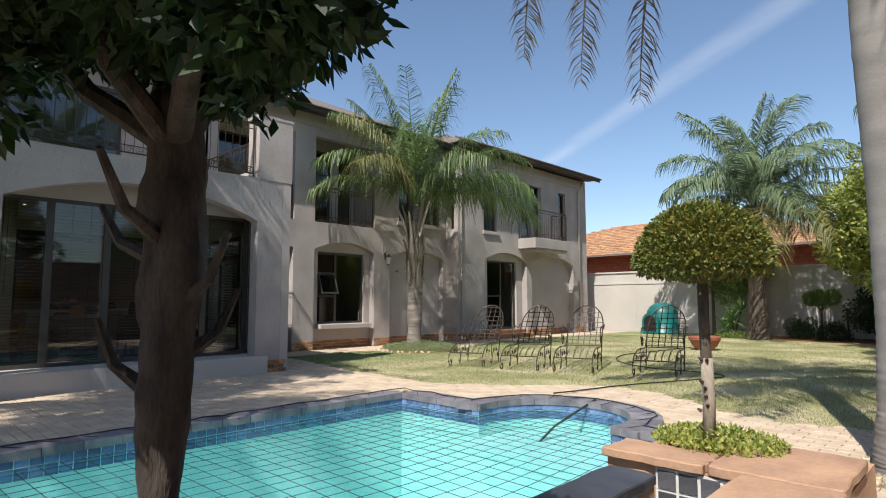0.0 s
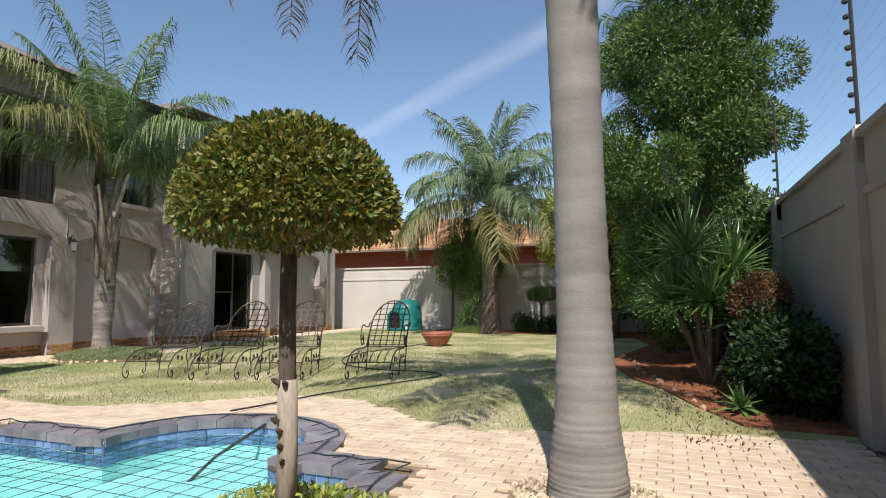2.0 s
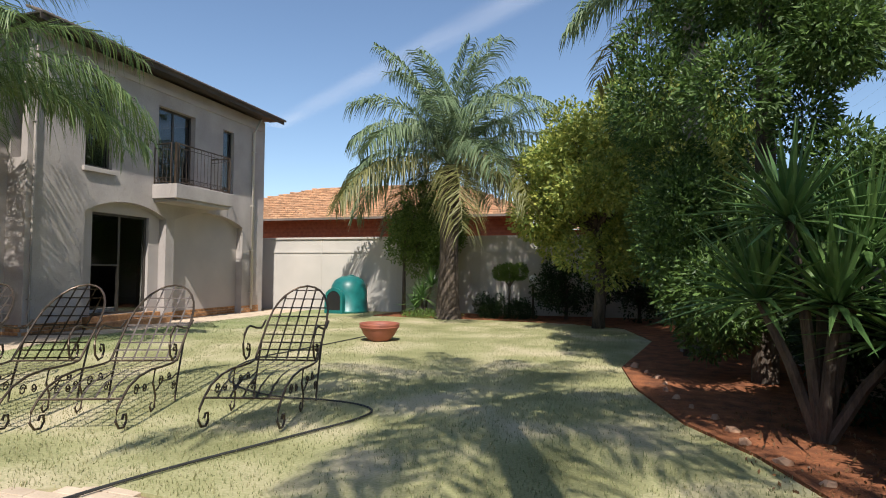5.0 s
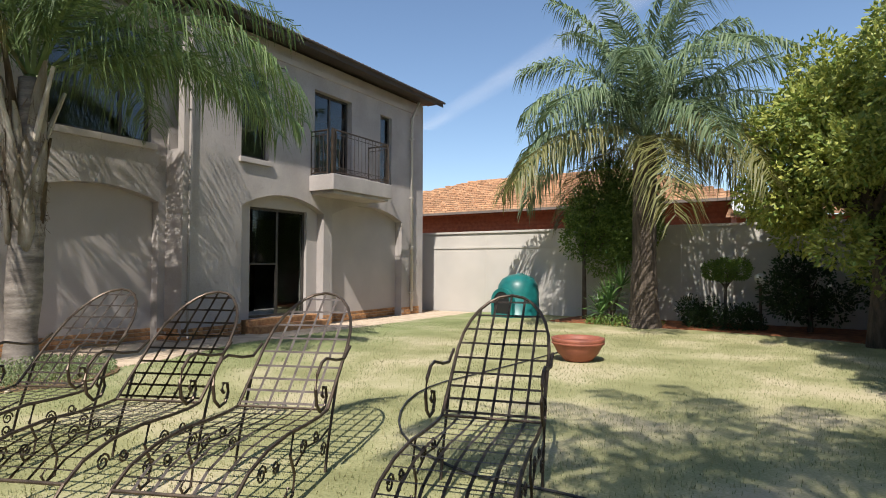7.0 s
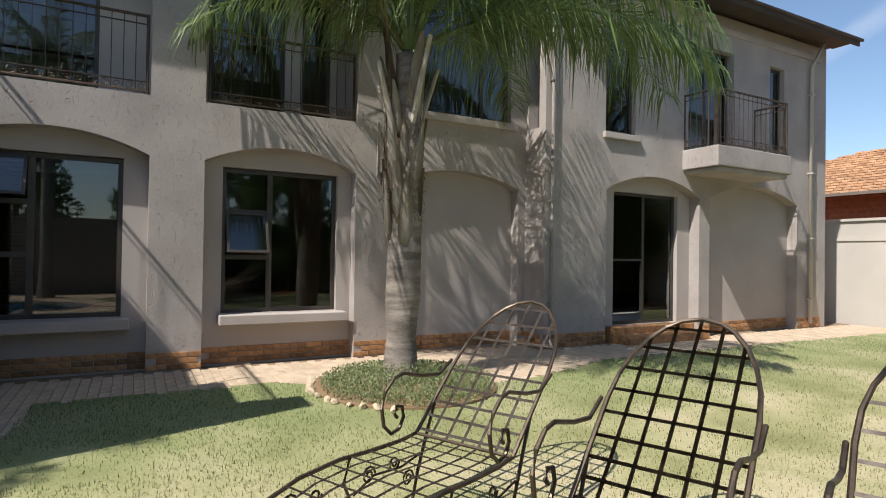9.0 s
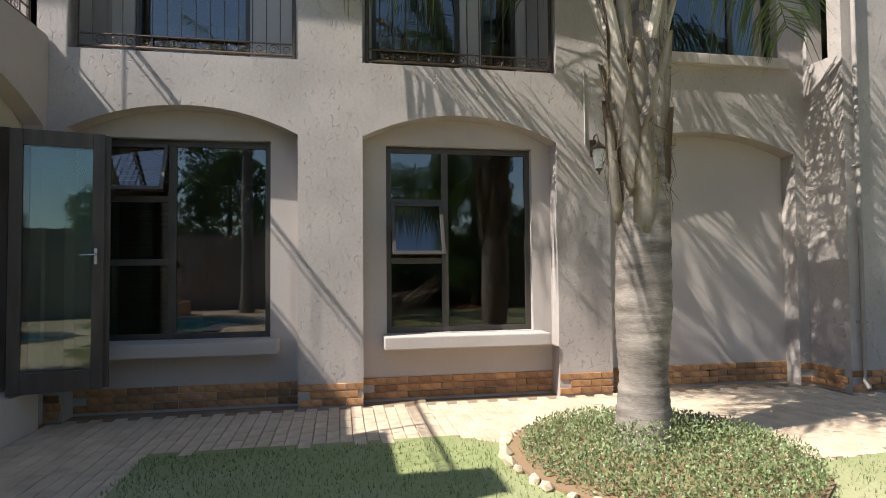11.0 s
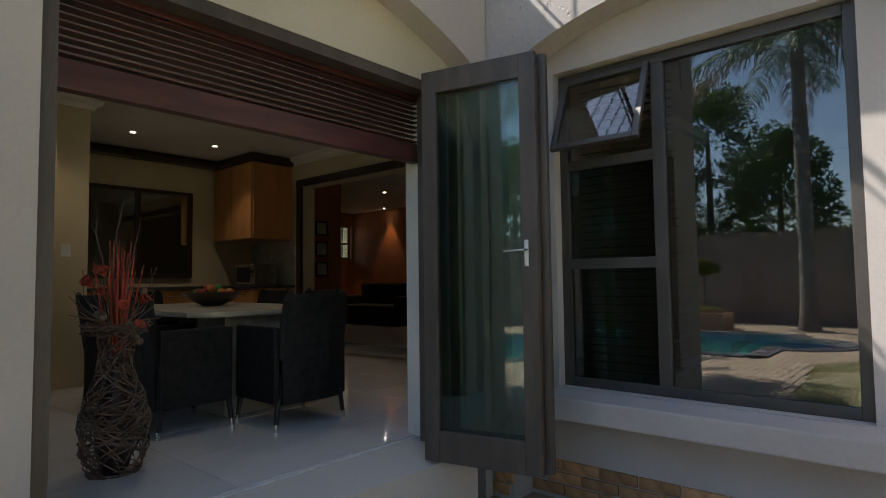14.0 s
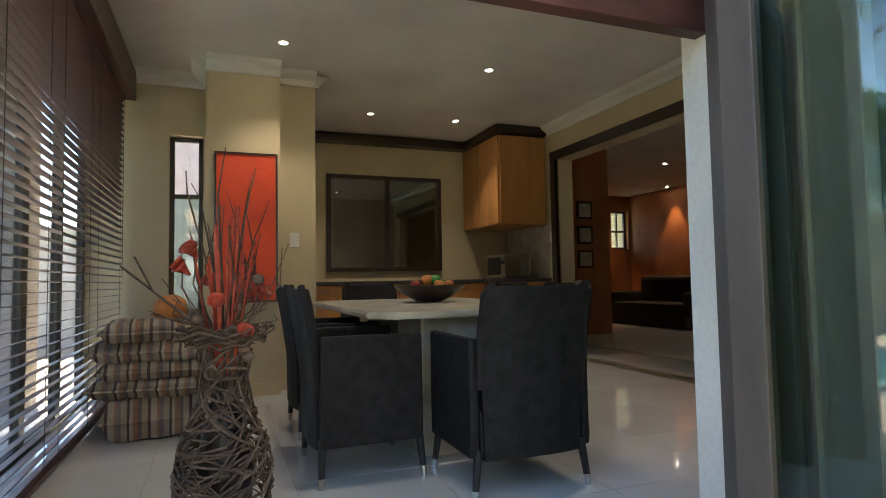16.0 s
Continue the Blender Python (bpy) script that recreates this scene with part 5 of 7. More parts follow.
def ringed_trunk(pts, radii, segs=24, ring=0.14, depth=0.03, seed=0):
    """A palm stem with leaf-scar rings; pts is its centre line."""
    rnd = random.Random(seed)
    bm = bmesh.new()
    pts = [Vector(p) for p in pts]
    rows = []
    total = sum((b - a).length for a, b in zip(pts, pts[1:]))
    n = int(total / (ring / 3))
    for i in range(n + 1):
        t = i / n * (len(pts) - 1)
        k = min(int(t), len(pts) - 2)
        c = pts[k].lerp(pts[k + 1], t - k)
        r = radii[k] + (radii[k + 1] - radii[k]) * (t - k)
        r *= 1 + (depth if i % 3 == 0 else -depth * 0.4) * rnd.uniform(0.2, 1.0)
        rows.append([bm.verts.new(c + Vector((math.cos(a) * r, math.sin(a) * r, rnd.uniform(-0.006, 0.006)))) for a in (2 * math.pi * s / segs for s in range(segs))])
    for a, b in zip(rows, rows[1:]):
        for s in range(segs):
            bm.faces.new((a[s], a[(s + 1) % segs], b[(s + 1) % segs], b[s]))
    bm.faces.new(rows[0][::-1]), bm.faces.new(rows[-1])
    return bm


def palm(label, at, trunk, radii, crown, fronds, length, leaf, droop, mats, bark, seed, old=0.25, lift=(-0.2, 1.3), pairs=70, hang=0.9):
    rnd = random.Random(seed)
    p = thing("palm_tree", label, "palm", at)
    part("trunk", ringed_trunk(trunk, radii, seed=seed, depth=0.026), bark, p, "", True)
    sets = {m: ([], []) for m in mats}
    for i in range(fronds):
        az = i * 2.399 + rnd.uniform(-0.3, 0.3)
        u = i / fronds
        el = lift[0] + (lift[1] - lift[0]) * u + rnd.uniform(-0.1, 0.1)
        m = mats[1] if u < old else mats[0]
        v, f = sets[m]
        frond(v, f, rnd, Vector(crown) + Vector((math.cos(az), math.sin(az), 0)) * 0.08 + Vector((0, 0, 0.3 * u)), az, el, length * rnd.uniform(0.8, 1.1), droop * rnd.uniform(0.8, 1.15), pairs, leaf, hang=hang)
    for m, (v, f) in sets.items():
        if f:
            part("crown" if m == mats[0] else "old_fronds", bm_from(v, f), m, p, "" if m == mats[0] else "yellowing lower fronds")
    return p


palm("grey ringed palm trunk with a swollen foot in pebbles", (0.64, 5.8, 0), [(0, 0, -0.1), (0, 0, 0.12), (0.0, 0, 0.45), (0.0, 0, 1.0), (-0.01, 0, 1.9), (-0.03, 0.0, 3.2), (-0.08, 0, 6.6)], [0.25, 0.235, 0.19, 0.165, 0.155, 0.165, 0.14],
     (-0.1, 0, 6.8), 32, 3.1, 0.6, 1.2, ("frond_grey", "frond_dead"), "palm_bark_shaded", 3, 0.1, (-0.1, 1.2), 60)


def palm_by_list(label, at, trunk, radii, crown, rows, leaf, mats, bark, seed, pairs=92, hang=1.25, width=0.013):
    """A palm whose few great fronds are set one by one: (azimuth, lift, length, droop, old)."""
    rnd = random.Random(seed)
    p = thing("palm_tree", label, "palm", at)
    part("trunk", ringed_trunk(trunk, radii, seed=seed), bark, p, "", True)
    for az, el, ln, dr, old in rows:
        v, f = [], []
        a = radians(az)
        frond(v, f, rnd, Vector(crown) + Vector((math.cos(a), math.sin(a), 0)) * 0.08, a, el, ln, dr, pairs, leaf, width, hang)
        part("frond", bm_from(v, f), mats[1] if old else mats[0], p, "yellowing drooping frond" if old else "")
    return p


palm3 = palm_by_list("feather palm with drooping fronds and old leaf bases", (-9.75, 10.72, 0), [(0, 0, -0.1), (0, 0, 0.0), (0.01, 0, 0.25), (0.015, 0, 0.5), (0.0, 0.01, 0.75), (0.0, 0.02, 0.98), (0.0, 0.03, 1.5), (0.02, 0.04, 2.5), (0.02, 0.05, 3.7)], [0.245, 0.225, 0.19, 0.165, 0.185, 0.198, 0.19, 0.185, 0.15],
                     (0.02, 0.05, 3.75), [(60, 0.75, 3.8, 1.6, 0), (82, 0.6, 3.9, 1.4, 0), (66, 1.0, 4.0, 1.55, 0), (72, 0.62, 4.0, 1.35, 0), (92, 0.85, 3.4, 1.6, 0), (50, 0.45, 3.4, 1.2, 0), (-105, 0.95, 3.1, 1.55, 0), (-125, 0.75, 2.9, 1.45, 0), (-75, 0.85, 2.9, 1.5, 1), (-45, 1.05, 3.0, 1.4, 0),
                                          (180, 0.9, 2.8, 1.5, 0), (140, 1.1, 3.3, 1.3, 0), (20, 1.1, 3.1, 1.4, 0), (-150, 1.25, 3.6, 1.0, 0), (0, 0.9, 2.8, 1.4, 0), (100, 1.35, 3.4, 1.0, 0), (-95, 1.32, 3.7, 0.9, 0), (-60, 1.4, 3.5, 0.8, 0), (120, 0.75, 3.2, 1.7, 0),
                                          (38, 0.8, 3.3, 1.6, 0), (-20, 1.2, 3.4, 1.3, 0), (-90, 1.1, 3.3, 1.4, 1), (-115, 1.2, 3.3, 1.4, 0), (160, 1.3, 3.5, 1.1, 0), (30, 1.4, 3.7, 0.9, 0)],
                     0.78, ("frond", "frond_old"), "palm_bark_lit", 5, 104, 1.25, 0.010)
rnd = random.Random(21)
# old leaf sheaths: broad pale scales that hug the stem and stand off at the tip
for i in range(24):
    az, z = i * 2.399 + rnd.uniform(-0.2, 0.2), 1.52 + 1.75 * (i / 24) ** 1.2
    c, s = math.cos(az), math.sin(az)
    bm = bmesh.new()
    w, h = rnd.uniform(0.07, 0.12), rnd.uniform(0.55, 0.95)
    flare = rnd.uniform(0.02, 0.12)
    side, out = Vector((-s, c, 0)), Vector((c, s, 0))
    skew = rnd.uniform(-0.06, 0.06)
    rows = []
    for q in (0.0, 0.12, 0.35, 0.6, 0.82, 1.0):
        r = 0.185 + 0.035 * min(1, q * 3) + flare * q * q
        ww = w * (0.75 + 0.9 * q - 1.5 * q * q + rnd.uniform(-0.06, 0.06))
        ww = max(ww, 0.012)
        o = out * r + side * skew * q + Vector((0, 0, z + h * q))
        rows.append([bm.verts.new(o + side * ww * u - out * (0.06 * u * u * (1 - 0.5 * q))) for u in (-1, -0.5, 0, 0.5, 1)])
    for r0, r1 in zip(rows, rows[1:]):
        for k in range(4):
            bm.faces.new((r0[k], r0[k + 1], r1[k + 1], r1[k]))
    bmesh.ops.solidify(bm, geom=bm.faces[:], thickness=0.012)
    part("leaf_base", bm, "boot" if i % 4 == 3 else "sheath", palm3, "torn pale grey leaf base", True)
fibre = bmesh.new()
for i in range(420):
    az, z = rnd.uniform(0, 6.283), rnd.uniform(1.75, 3.5)
    c, s = math.cos(az), math.sin(az)
    r0, r1 = rnd.uniform(0.19, 0.23), rnd.uniform(0.2, 0.29)
    drop, turn = rnd.uniform(-0.25, 0.3), rnd.uniform(-0.5, 0.5)
    tube(fibre, [(c * r0, s * r0, z), (math.cos(az + turn * 0.4) * (r0 + r1) / 2, math.sin(az + turn * 0.4) * (r0 + r1) / 2, z + drop * 0.6), (math.cos(az + turn) * r1, math.sin(az + turn) * r1, z + drop)], 0.0035, 3, 0.0015)
tagged(part("fibres", fibre, "boot", palm3, "loose brown bark fibres"), kind="stuff")
for az, z, n in ((100, 2.75, 0.9), (-60, 2.7, 0.8), (10, 2.9, 0.9), (170, 2.8, 0.8), (-130, 2.95, 0.8)):
    c, s = math.cos(radians(az)), math.sin(radians(az))
    part("cut_stalk", tube(bmesh.new(), [(0.17 * c, 0.17 * s, z), (0.30 * c, 0.30 * s, z + n * 0.45), (0.48 * c, 0.48 * s, z + n)], 0.04, 7, 0.024), "sheath", palm3, "cut frond stalk")
palm("tall feather palm with grey-green arching fronds", (-4.5, 20.9, 0), [(0, 0, -0.1), (0, 0, 0.3), (0.02, 0, 1.5), (0.05, 0, 4.2)], [0.42, 0.33, 0.26, 0.26], (0.05, 0, 4.2), 36, 3.9, 0.9, 1.6,
     ("frond_grey", "frond_old"), "bark", 7, 0.2, (0.1, 1.5), 100, 1.15)
palm("feather palm behind the conifer", (1.3, 15.8, 0), [(0, 0, -0.1), (0, 0, 2), (0, 0, 6.2)], [0.25, 0.2, 0.18], (0, 0, 6.2), 22, 2.5, 0.7, 1.4, ("frond_grey", "frond_old"), "palm_bark_shaded", 9, 0.1, (-0.1, 1.4), 60)


palm("feather palm south of the kitchen doors", (-7.3, -0.9, 0), [(0, 0, -0.1), (0, 0, 0.3), (0.1, 0.6, 3), (0.1, 1.4, 6.2)], [0.26, 0.2, 0.16, 0.14], (0.1, 1.4, 6.2), 54, 2.3, 0.6, 1.0, ("frond", "frond_old"), "palm_bark_shaded", 10, 0.1, (-0.05, 1.3), 60)
palm("feather palm south of the pool", (-4.4, -2.3, 0), [(0, 0, -0.1), (0, 0, 0.3), (0.05, 0, 3), (0.05, 0.1, 6.3)], [0.26, 0.2, 0.16, 0.14], (0.05, 0.1, 6.3), 34, 2.5, 0.65, 1.2, ("frond", "frond_old"), "palm_bark_shaded", 16, 0.1, (-0.1, 1.3), 60)


def hanging_frond(at, az, length, seed):
    rnd = random.Random(seed)
    v, f = [], []
    frond(v, f, rnd, at, az, -1.0, length, 1.2, 44, 0.34, 0.012, 0.9)
    return bm_from(v, f)


dead = thing("dead_fronds", "dry grey-brown palm fronds hanging from the crown", "fronds")
for k, (q, az, n) in enumerate((((-2.0, 7.85, 5.75), 2.3, 1.75), ((-3.5, 7.3, 6.5), 2.5, 1.6), ((-2.6, 7.4, 6.2), 2.4, 1.9))):
    part("frond", hanging_frond(q, az, n, 30 + k), "frond_dead", dead)
    part("rib", tube(bmesh.new(), [(0.5, 5.8, 6.75), (q[0] * 0.45, 6.6, q[2] + 0.8), (q[0] * 0.8, q[1] - 0.15, q[2] + 0.4), q], 0.02, 6, 0.01), "frond_dead", dead)


def leafy_tree(name, label, at, trunk, blobs, count, size, leaf, bark, seed, category="tree", limbs=True):
    t = thing(name, label, category, at)
    rnd = random.Random(seed)
    if trunk:
        bm = bmesh.new()
        tube(bm, trunk[0], trunk[1], 9, trunk[2])
        part("trunk", bm, bark, t, "", True)
        if limbs:
            top = Vector(trunk[0][-1])
            for b in blobs[: 9]:
                mid = top.lerp(Vector(b[:3]), 0.5) + Vector((rnd.uniform(-0.1, 0.1), rnd.uniform(-0.1, 0.1), rnd.uniform(0, 0.15)))
                part("limb", tube(bmesh.new(), [top - Vector((0, 0, 0.1)), mid, Vector(b[:3])], trunk[2] * 0.8, 6, trunk[2] * 0.25), bark, t)
    part("crown", leaf_cloud(count, blobs_place(blobs), size, seed), leaf, t)
    return t


def gnarled(pts, radii, seed, lump=0.2, segs=18):
    """A rough old stem: rings along pts, swollen and pitted by noise."""
    bm = bmesh.new()
    pts = [Vector(p) for p in pts]
    rows, n = [], 44
    for i in range(n + 1):
        t = i / n * (len(pts) - 1)
        k = min(int(t), len(pts) - 2)
        c = pts[k].lerp(pts[k + 1], t - k)
        r = radii[k] + (radii[k + 1] - radii[k]) * (t - k)
        ring = []
        for s in range(segs):
            a = 2 * math.pi * s / segs
            d = Vector((math.cos(a), math.sin(a), 0))
            f = 1 + lump * noise.noise(Vector((d.x * 1.6, d.y * 1.6, c.z * 7 + seed))) + lump * 0.5 * noise.noise(Vector((d.x * 5, d.y * 5, c.z * 16 + seed)))
            ring.append(bm.verts.new(c + d * r * f))
        rows.append(ring)
    for a, b in zip(rows, rows[1:]):
        for s in range(segs):
            bm.faces.new((a[s], a[(s + 1) % segs], b[(s + 1) % segs], b[s]))
    bm.faces.new(rows[0][::-1]), bm.faces.new(rows[-1])
    return bm


def clumps(n, c, spread, r, seed):
    rnd = random.Random(seed)
    out = []
    for _ in range(n):
        d = Vector((rnd.gauss(0, 1), rnd.gauss(0, 1), rnd.gauss(0, 1))).normalized() * rnd.uniform(0.25, 1.0) ** 0.6
        out.append((c[0] + d.x * spread[0], c[1] + d.y * spread[1], c[2] + d.z * spread[2], r * rnd.uniform(0.6, 1.25)))
    return out


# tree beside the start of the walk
# its silhouette against the sky is painted: leaves and bark are near black
first_tree = leafy_tree("garden_tree", "small rough-barked tree with broad glossy leaves, darkened as if backlit", (-0.31, 1.095, 0.47),
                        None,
                        clumps(100, (0.33, -0.09, 1.52), (0.5, 0.24, 0.28), 0.13, 4) + clumps(50, (-0.1, -0.5, 1.54), (0.5, 0.36, 0.38), 0.16, 5), 34000, 0.03, "leaf_shaded", "bark_backlit", 4)
part("trunk", gnarled([(0, 0, 0), (0.0, 0, 0.25), (0.012, 0.0, 0.5), (0.0, 0.012, 0.75), (0.02, 0.0, 1.0), (0.03, 0, 1.25)], [0.055, 0.042, 0.056, 0.07, 0.068, 0.06], 3, 0.34), "bark_backlit", first_tree, "rough knobbly trunk, darkened as if backlit", True)
for tip in ((0.45, -0.1, 1.5), (-0.35, -0.3, 1.5), (0.2, -0.35, 1.6), (-0.1, 0.2, 1.65), (0.62, -0.15, 1.42)):
    part("limb", tube(bmesh.new(), [(0.025, 0, 1.12), (tip[0] * 0.45, tip[1] * 0.5, 1.27), (tip[0] * 0.8, tip[1] * 0.8, tip[2] - 0.05), tip], 0.034, 7, 0.012), "bark_backlit", first_tree)
part("root_flare", lathe([(0.09, 0.0), (0.07, 0.1), (0.052, 0.2), (0.04, 0.3)], 12, None, 0.12, 3), "bark_backlit", first_tree, "", True)
for k, (a, h, n) in enumerate(((0.4, 0.75, 0.13), (2.5, 1.0, 0.2), (4.2, 0.55, 0.1), (5.4, 0.9, 0.22), (1.4, 0.62, 0.12), (3.4, 0.85, 0.25))):
    c, s = math.cos(a), math.sin(a)
    part("stub", tube(bmesh.new(), [(0.05 * c, 0.05 * s, h), ((0.05 + n * 0.6) * c, (0.05 + n * 0.6) * s, h + 0.05), ((0.05 + n) * c, (0.05 + n) * s, h + 0.16)], 0.02, 6, 0.008), "bark_backlit", first_tree)


def topiary(at):
    t = thing("topiary_tree", "clipped standard topiary with a domed bronze-green crown", "topiary", at)
    # crown shade painted on: dark stem, with a pale sleeve where sun reaches
    part("trunk", tube(bmesh.new(), [(0, 0, 0), (0.005, 0, 0.3), (-0.005, 0.004, 0.6), (0.0, 0, 0.92)], 0.027, 8, 0.028), "bark", t, "stem darkened for the crown's shade", True)
    part("sunlit_sleeve", tube(bmesh.new(), [(0.0, 0, 0), (0.006, 0, 0.2), (0.001, 0.002, 0.42)], 0.0325, 9, 0.0305), "bark_sunlit", t, "pale lower stem, sunlit below the crown's shade", True)
    rnd = random.Random(6)
    for i in range(11):
        z, a = rnd.uniform(0.06, 0.5), rnd.uniform(0, 6.28)
        part("knot", tube(bmesh.new(), [(0.03 * math.cos(a), 0.03 * math.sin(a), z), (0.052 * math.cos(a), 0.052 * math.sin(a), z + 0.012)], 0.011, 5, 0.005), "bark", t)
    def dome(r):
        a, u = r.uniform(0, 6.283), r.random()
        if u < 0.62:
            ph = math.acos(r.uniform(0, 1))
            d = Vector((math.sin(ph) * math.cos(a), math.sin(ph) * math.sin(a), math.cos(ph)))
            k = r.uniform(0.86, 1.02)
            return Vector((d.x * 0.34 * k, d.y * 0.34 * k, 0.90 + d.z * 0.335 * k)), d
        q = math.sqrt(r.random()) * 0.33
        return Vector((math.cos(a) * q, math.sin(a) * q, 0.91 + r.uniform(-0.05, 0.16) - 0.05 * (1 - q / 0.33))), Vector((0, 0, -1))
    part("crown", leaf_cloud(19000, dome, 0.015, 6, 1.7), "leaf_topiary", t, "dense clipped dome of small leaves")
    for i in range(8):
        a = i * 0.785
        part("limb", tube(bmesh.new(), [(0, 0, 0.8), (0.14 * math.cos(a), 0.14 * math.sin(a), 0.9), (0.28 * math.cos(a), 0.28 * math.sin(a), 1.0)], 0.01, 5, 0.005), "bark", t)


topiary((0.02, 3.70, 0.5))


def conifer(name, label, at, height, r, count, seed, leaf="conifer", size=0.034):
    """An upright clumped evergreen with an uneven outline."""
    t = thing(name, label, "tree", at)
    rnd = random.Random(seed)
    part("trunk", tube(bmesh.new(), [(0, 0, -0.1), (0.05, 0, height * 0.4), (0, 0, height * 0.8)], 0.16, 8, 0.06), "bark", t)
    blobs = []
    for i in range(90):
        z = 0.5 + (height - 0.8) * rnd.random()
        k = r * (0.55 + 0.5 * math.sin(math.pi * min(1, 0.2 + 0.75 * z / height))) * (1.0 if z < height * 0.75 else 1.0 - 0.55 * (z / height - 0.75) / 0.25)
        if z < 2.4:
            k *= 0.45 + 0.2 * z
        a = rnd.uniform(0, 6.283)
        q = k * rnd.uniform(0.55, 1.0)
        blobs.append((math.cos(a) * q, math.sin(a) * q, z, rnd.uniform(0.3, 0.55)))
    part("crown", leaf_cloud(count, blobs_place(blobs), size, seed, 2.6), leaf, t)


conifer("conifer_tree", "tall dark green clumped conifer by the wall", (1.75, 13.2, 0), 8.6, 1.4, 120000, 11)
for x, y, h in ((4.6, 2.6, 7.5), (5.6, 0.2, 8.0), (4.4, -2.2, 7.0), (6.8, -4.2, 8.0), (7.8, 4.0, 6.6), (5.9, 8.8, 4.4), (8.0, 11.5, 6.0)):
    conifer("conifer_tree", "tall conifer beyond the boundary wall", (x, y, 0), h, 1.7, 15000, int(x * 10), size=0.07)
leafy_tree("shade_tree", "large dense evergreen tree with yellow-green leaves", (-0.4, 19.6, 0), ([(0, 0, -0.1), (0.1, 0, 1.2), (0, 0, 2.4)], 0.16, 0.1), clumps(110, (0.4, 0.2, 3.55), (2.4, 1.8, 2.4), 0.55, 13), 54000, 0.065, "leaf_yellow", "bark", 13)
leafy_tree("shade_tree", "dense evergreen tree in the corner", (1.7, 19.8, 0), ([(0, 0, -0.1), (0, 0, 2.4)], 0.16, 0.1), clumps(60, (0, 0, 4.2), (1.2, 1.5, 2.4), 0.55, 14), 24000, 0.065, "leaf_yellow", "bark", 14)
leafy_tree("bush", "dense green bush against the back wall", (-6.2, 21.9, 0), ([(0, 0, -0.05), (0, 0, 1.8)], 0.07, 0.04), clumps(50, (0.75, -0.1, 2.7), (1.1, 0.6, 1.2), 0.42, 15), 26000, 0.045, "leaf", "bark", 15, "bush")
# bushes in deep shade get leaves darkened to suit
leafy_tree("bush", "shaded dark bush under the trees", (-1.3, 21.6, 0), ([(0, 0, -0.05), (0, 0, 0.6)], 0.06, 0.03), clumps(16, (0, 0, 0.9), (0.9, 0.5, 0.6), 0.35, 16), 4500, 0.045, "leaf_shaded", "bark", 16, "bush")
leafy_tree("bush", "shaded dark bush under the trees", (0.6, 21.4, 0), ([(0, 0, -0.05), (0, 0, 0.6)], 0.06, 0.03), clumps(20, (0, 0, 1.0), (1.0, 0.6, 0.8), 0.38, 17), 5000, 0.045, "leaf_shaded", "bark", 17, "bush")
leafy_tree("bush", "shaded dark shrub along the boundary wall", (2.0, 17.6, 0), ([(0, 0, -0.05), (0, 0, 0.8)], 0.06, 0.03), clumps(24, (0, 0, 1.1), (0.5, 1.5, 0.9), 0.4, 18), 6000, 0.05, "leaf_shaded", "bark", 18, "bush")
leafy_tree("bush", "yellow-green shrub between the trees", (1.1, 15.2, 0), ([(0, 0, -0.05), (0, 0, 1.6)], 0.06, 0.03), clumps(26, (0.1, 0, 2.4), (0.5, 0.6, 1.3), 0.35, 19), 8000, 0.05, "leaf_yellow", "bark", 19, "bush")
leafy_tree("bush", "shaded dark shrub along the boundary wall", (2.1, 11.6, 0), ([(0, 0, -0.05), (0, 0, 0.5)], 0.06, 0.03), clumps(22, (0.05, 0, 0.65), (0.3, 0.9, 0.42), 0.28, 20), 6000, 0.045, "leaf_shaded", "bark", 20, "bush")
leafy_tree("bush", "shaded dark shrub along the boundary wall", (2.2, 8.9, 0), ([(0, 0, -0.05), (0, 0, 0.4)], 0.05, 0.03), clumps(34, (0.0, 0.05, 0.5), (0.34, 0.75, 0.42), 0.26, 22), 11000, 0.04, "leaf_shaded", "bark", 22, "bush")
leafy_tree("brown_bush", "clipped bush with a reddish-brown dry top", (2.12, 9.75, 0), ([(0, 0, -0.05), (0.02, 0, 0.9)], 0.035, 0.025), [(0, 0, 1.15, 0.3), (0.08, 0.1, 1.2, 0.25), (-0.1, -0.05, 1.1, 0.25)], 3800, 0.026, "leaf_brown", "bark", 23, "bush")
leafy_tree("ball_topiary", "small dark topiary ball on a thin stem", (-2.9, 21.6, 0), ([(0, 0, -0.05), (0.02, 0, 1.0)], 0.04, 0.03), [(0, 0, 1.3, 0.26), (0.3, 0, 1.32, 0.24), (-0.25, 0, 1.28, 0.22)], 4200, 0.03, "leaf", "bark", 24, "topiary")
leafy_tree("low_shrubs", "low shaded garden shrubs by the wall", (-2.9, 21.3, 0), None, clumps(18, (0, 0, 0.3), (1.1, 0.4, 0.3), 0.28, 25), 5000, 0.035, "leaf_shaded", "bark", 25, "shrub")


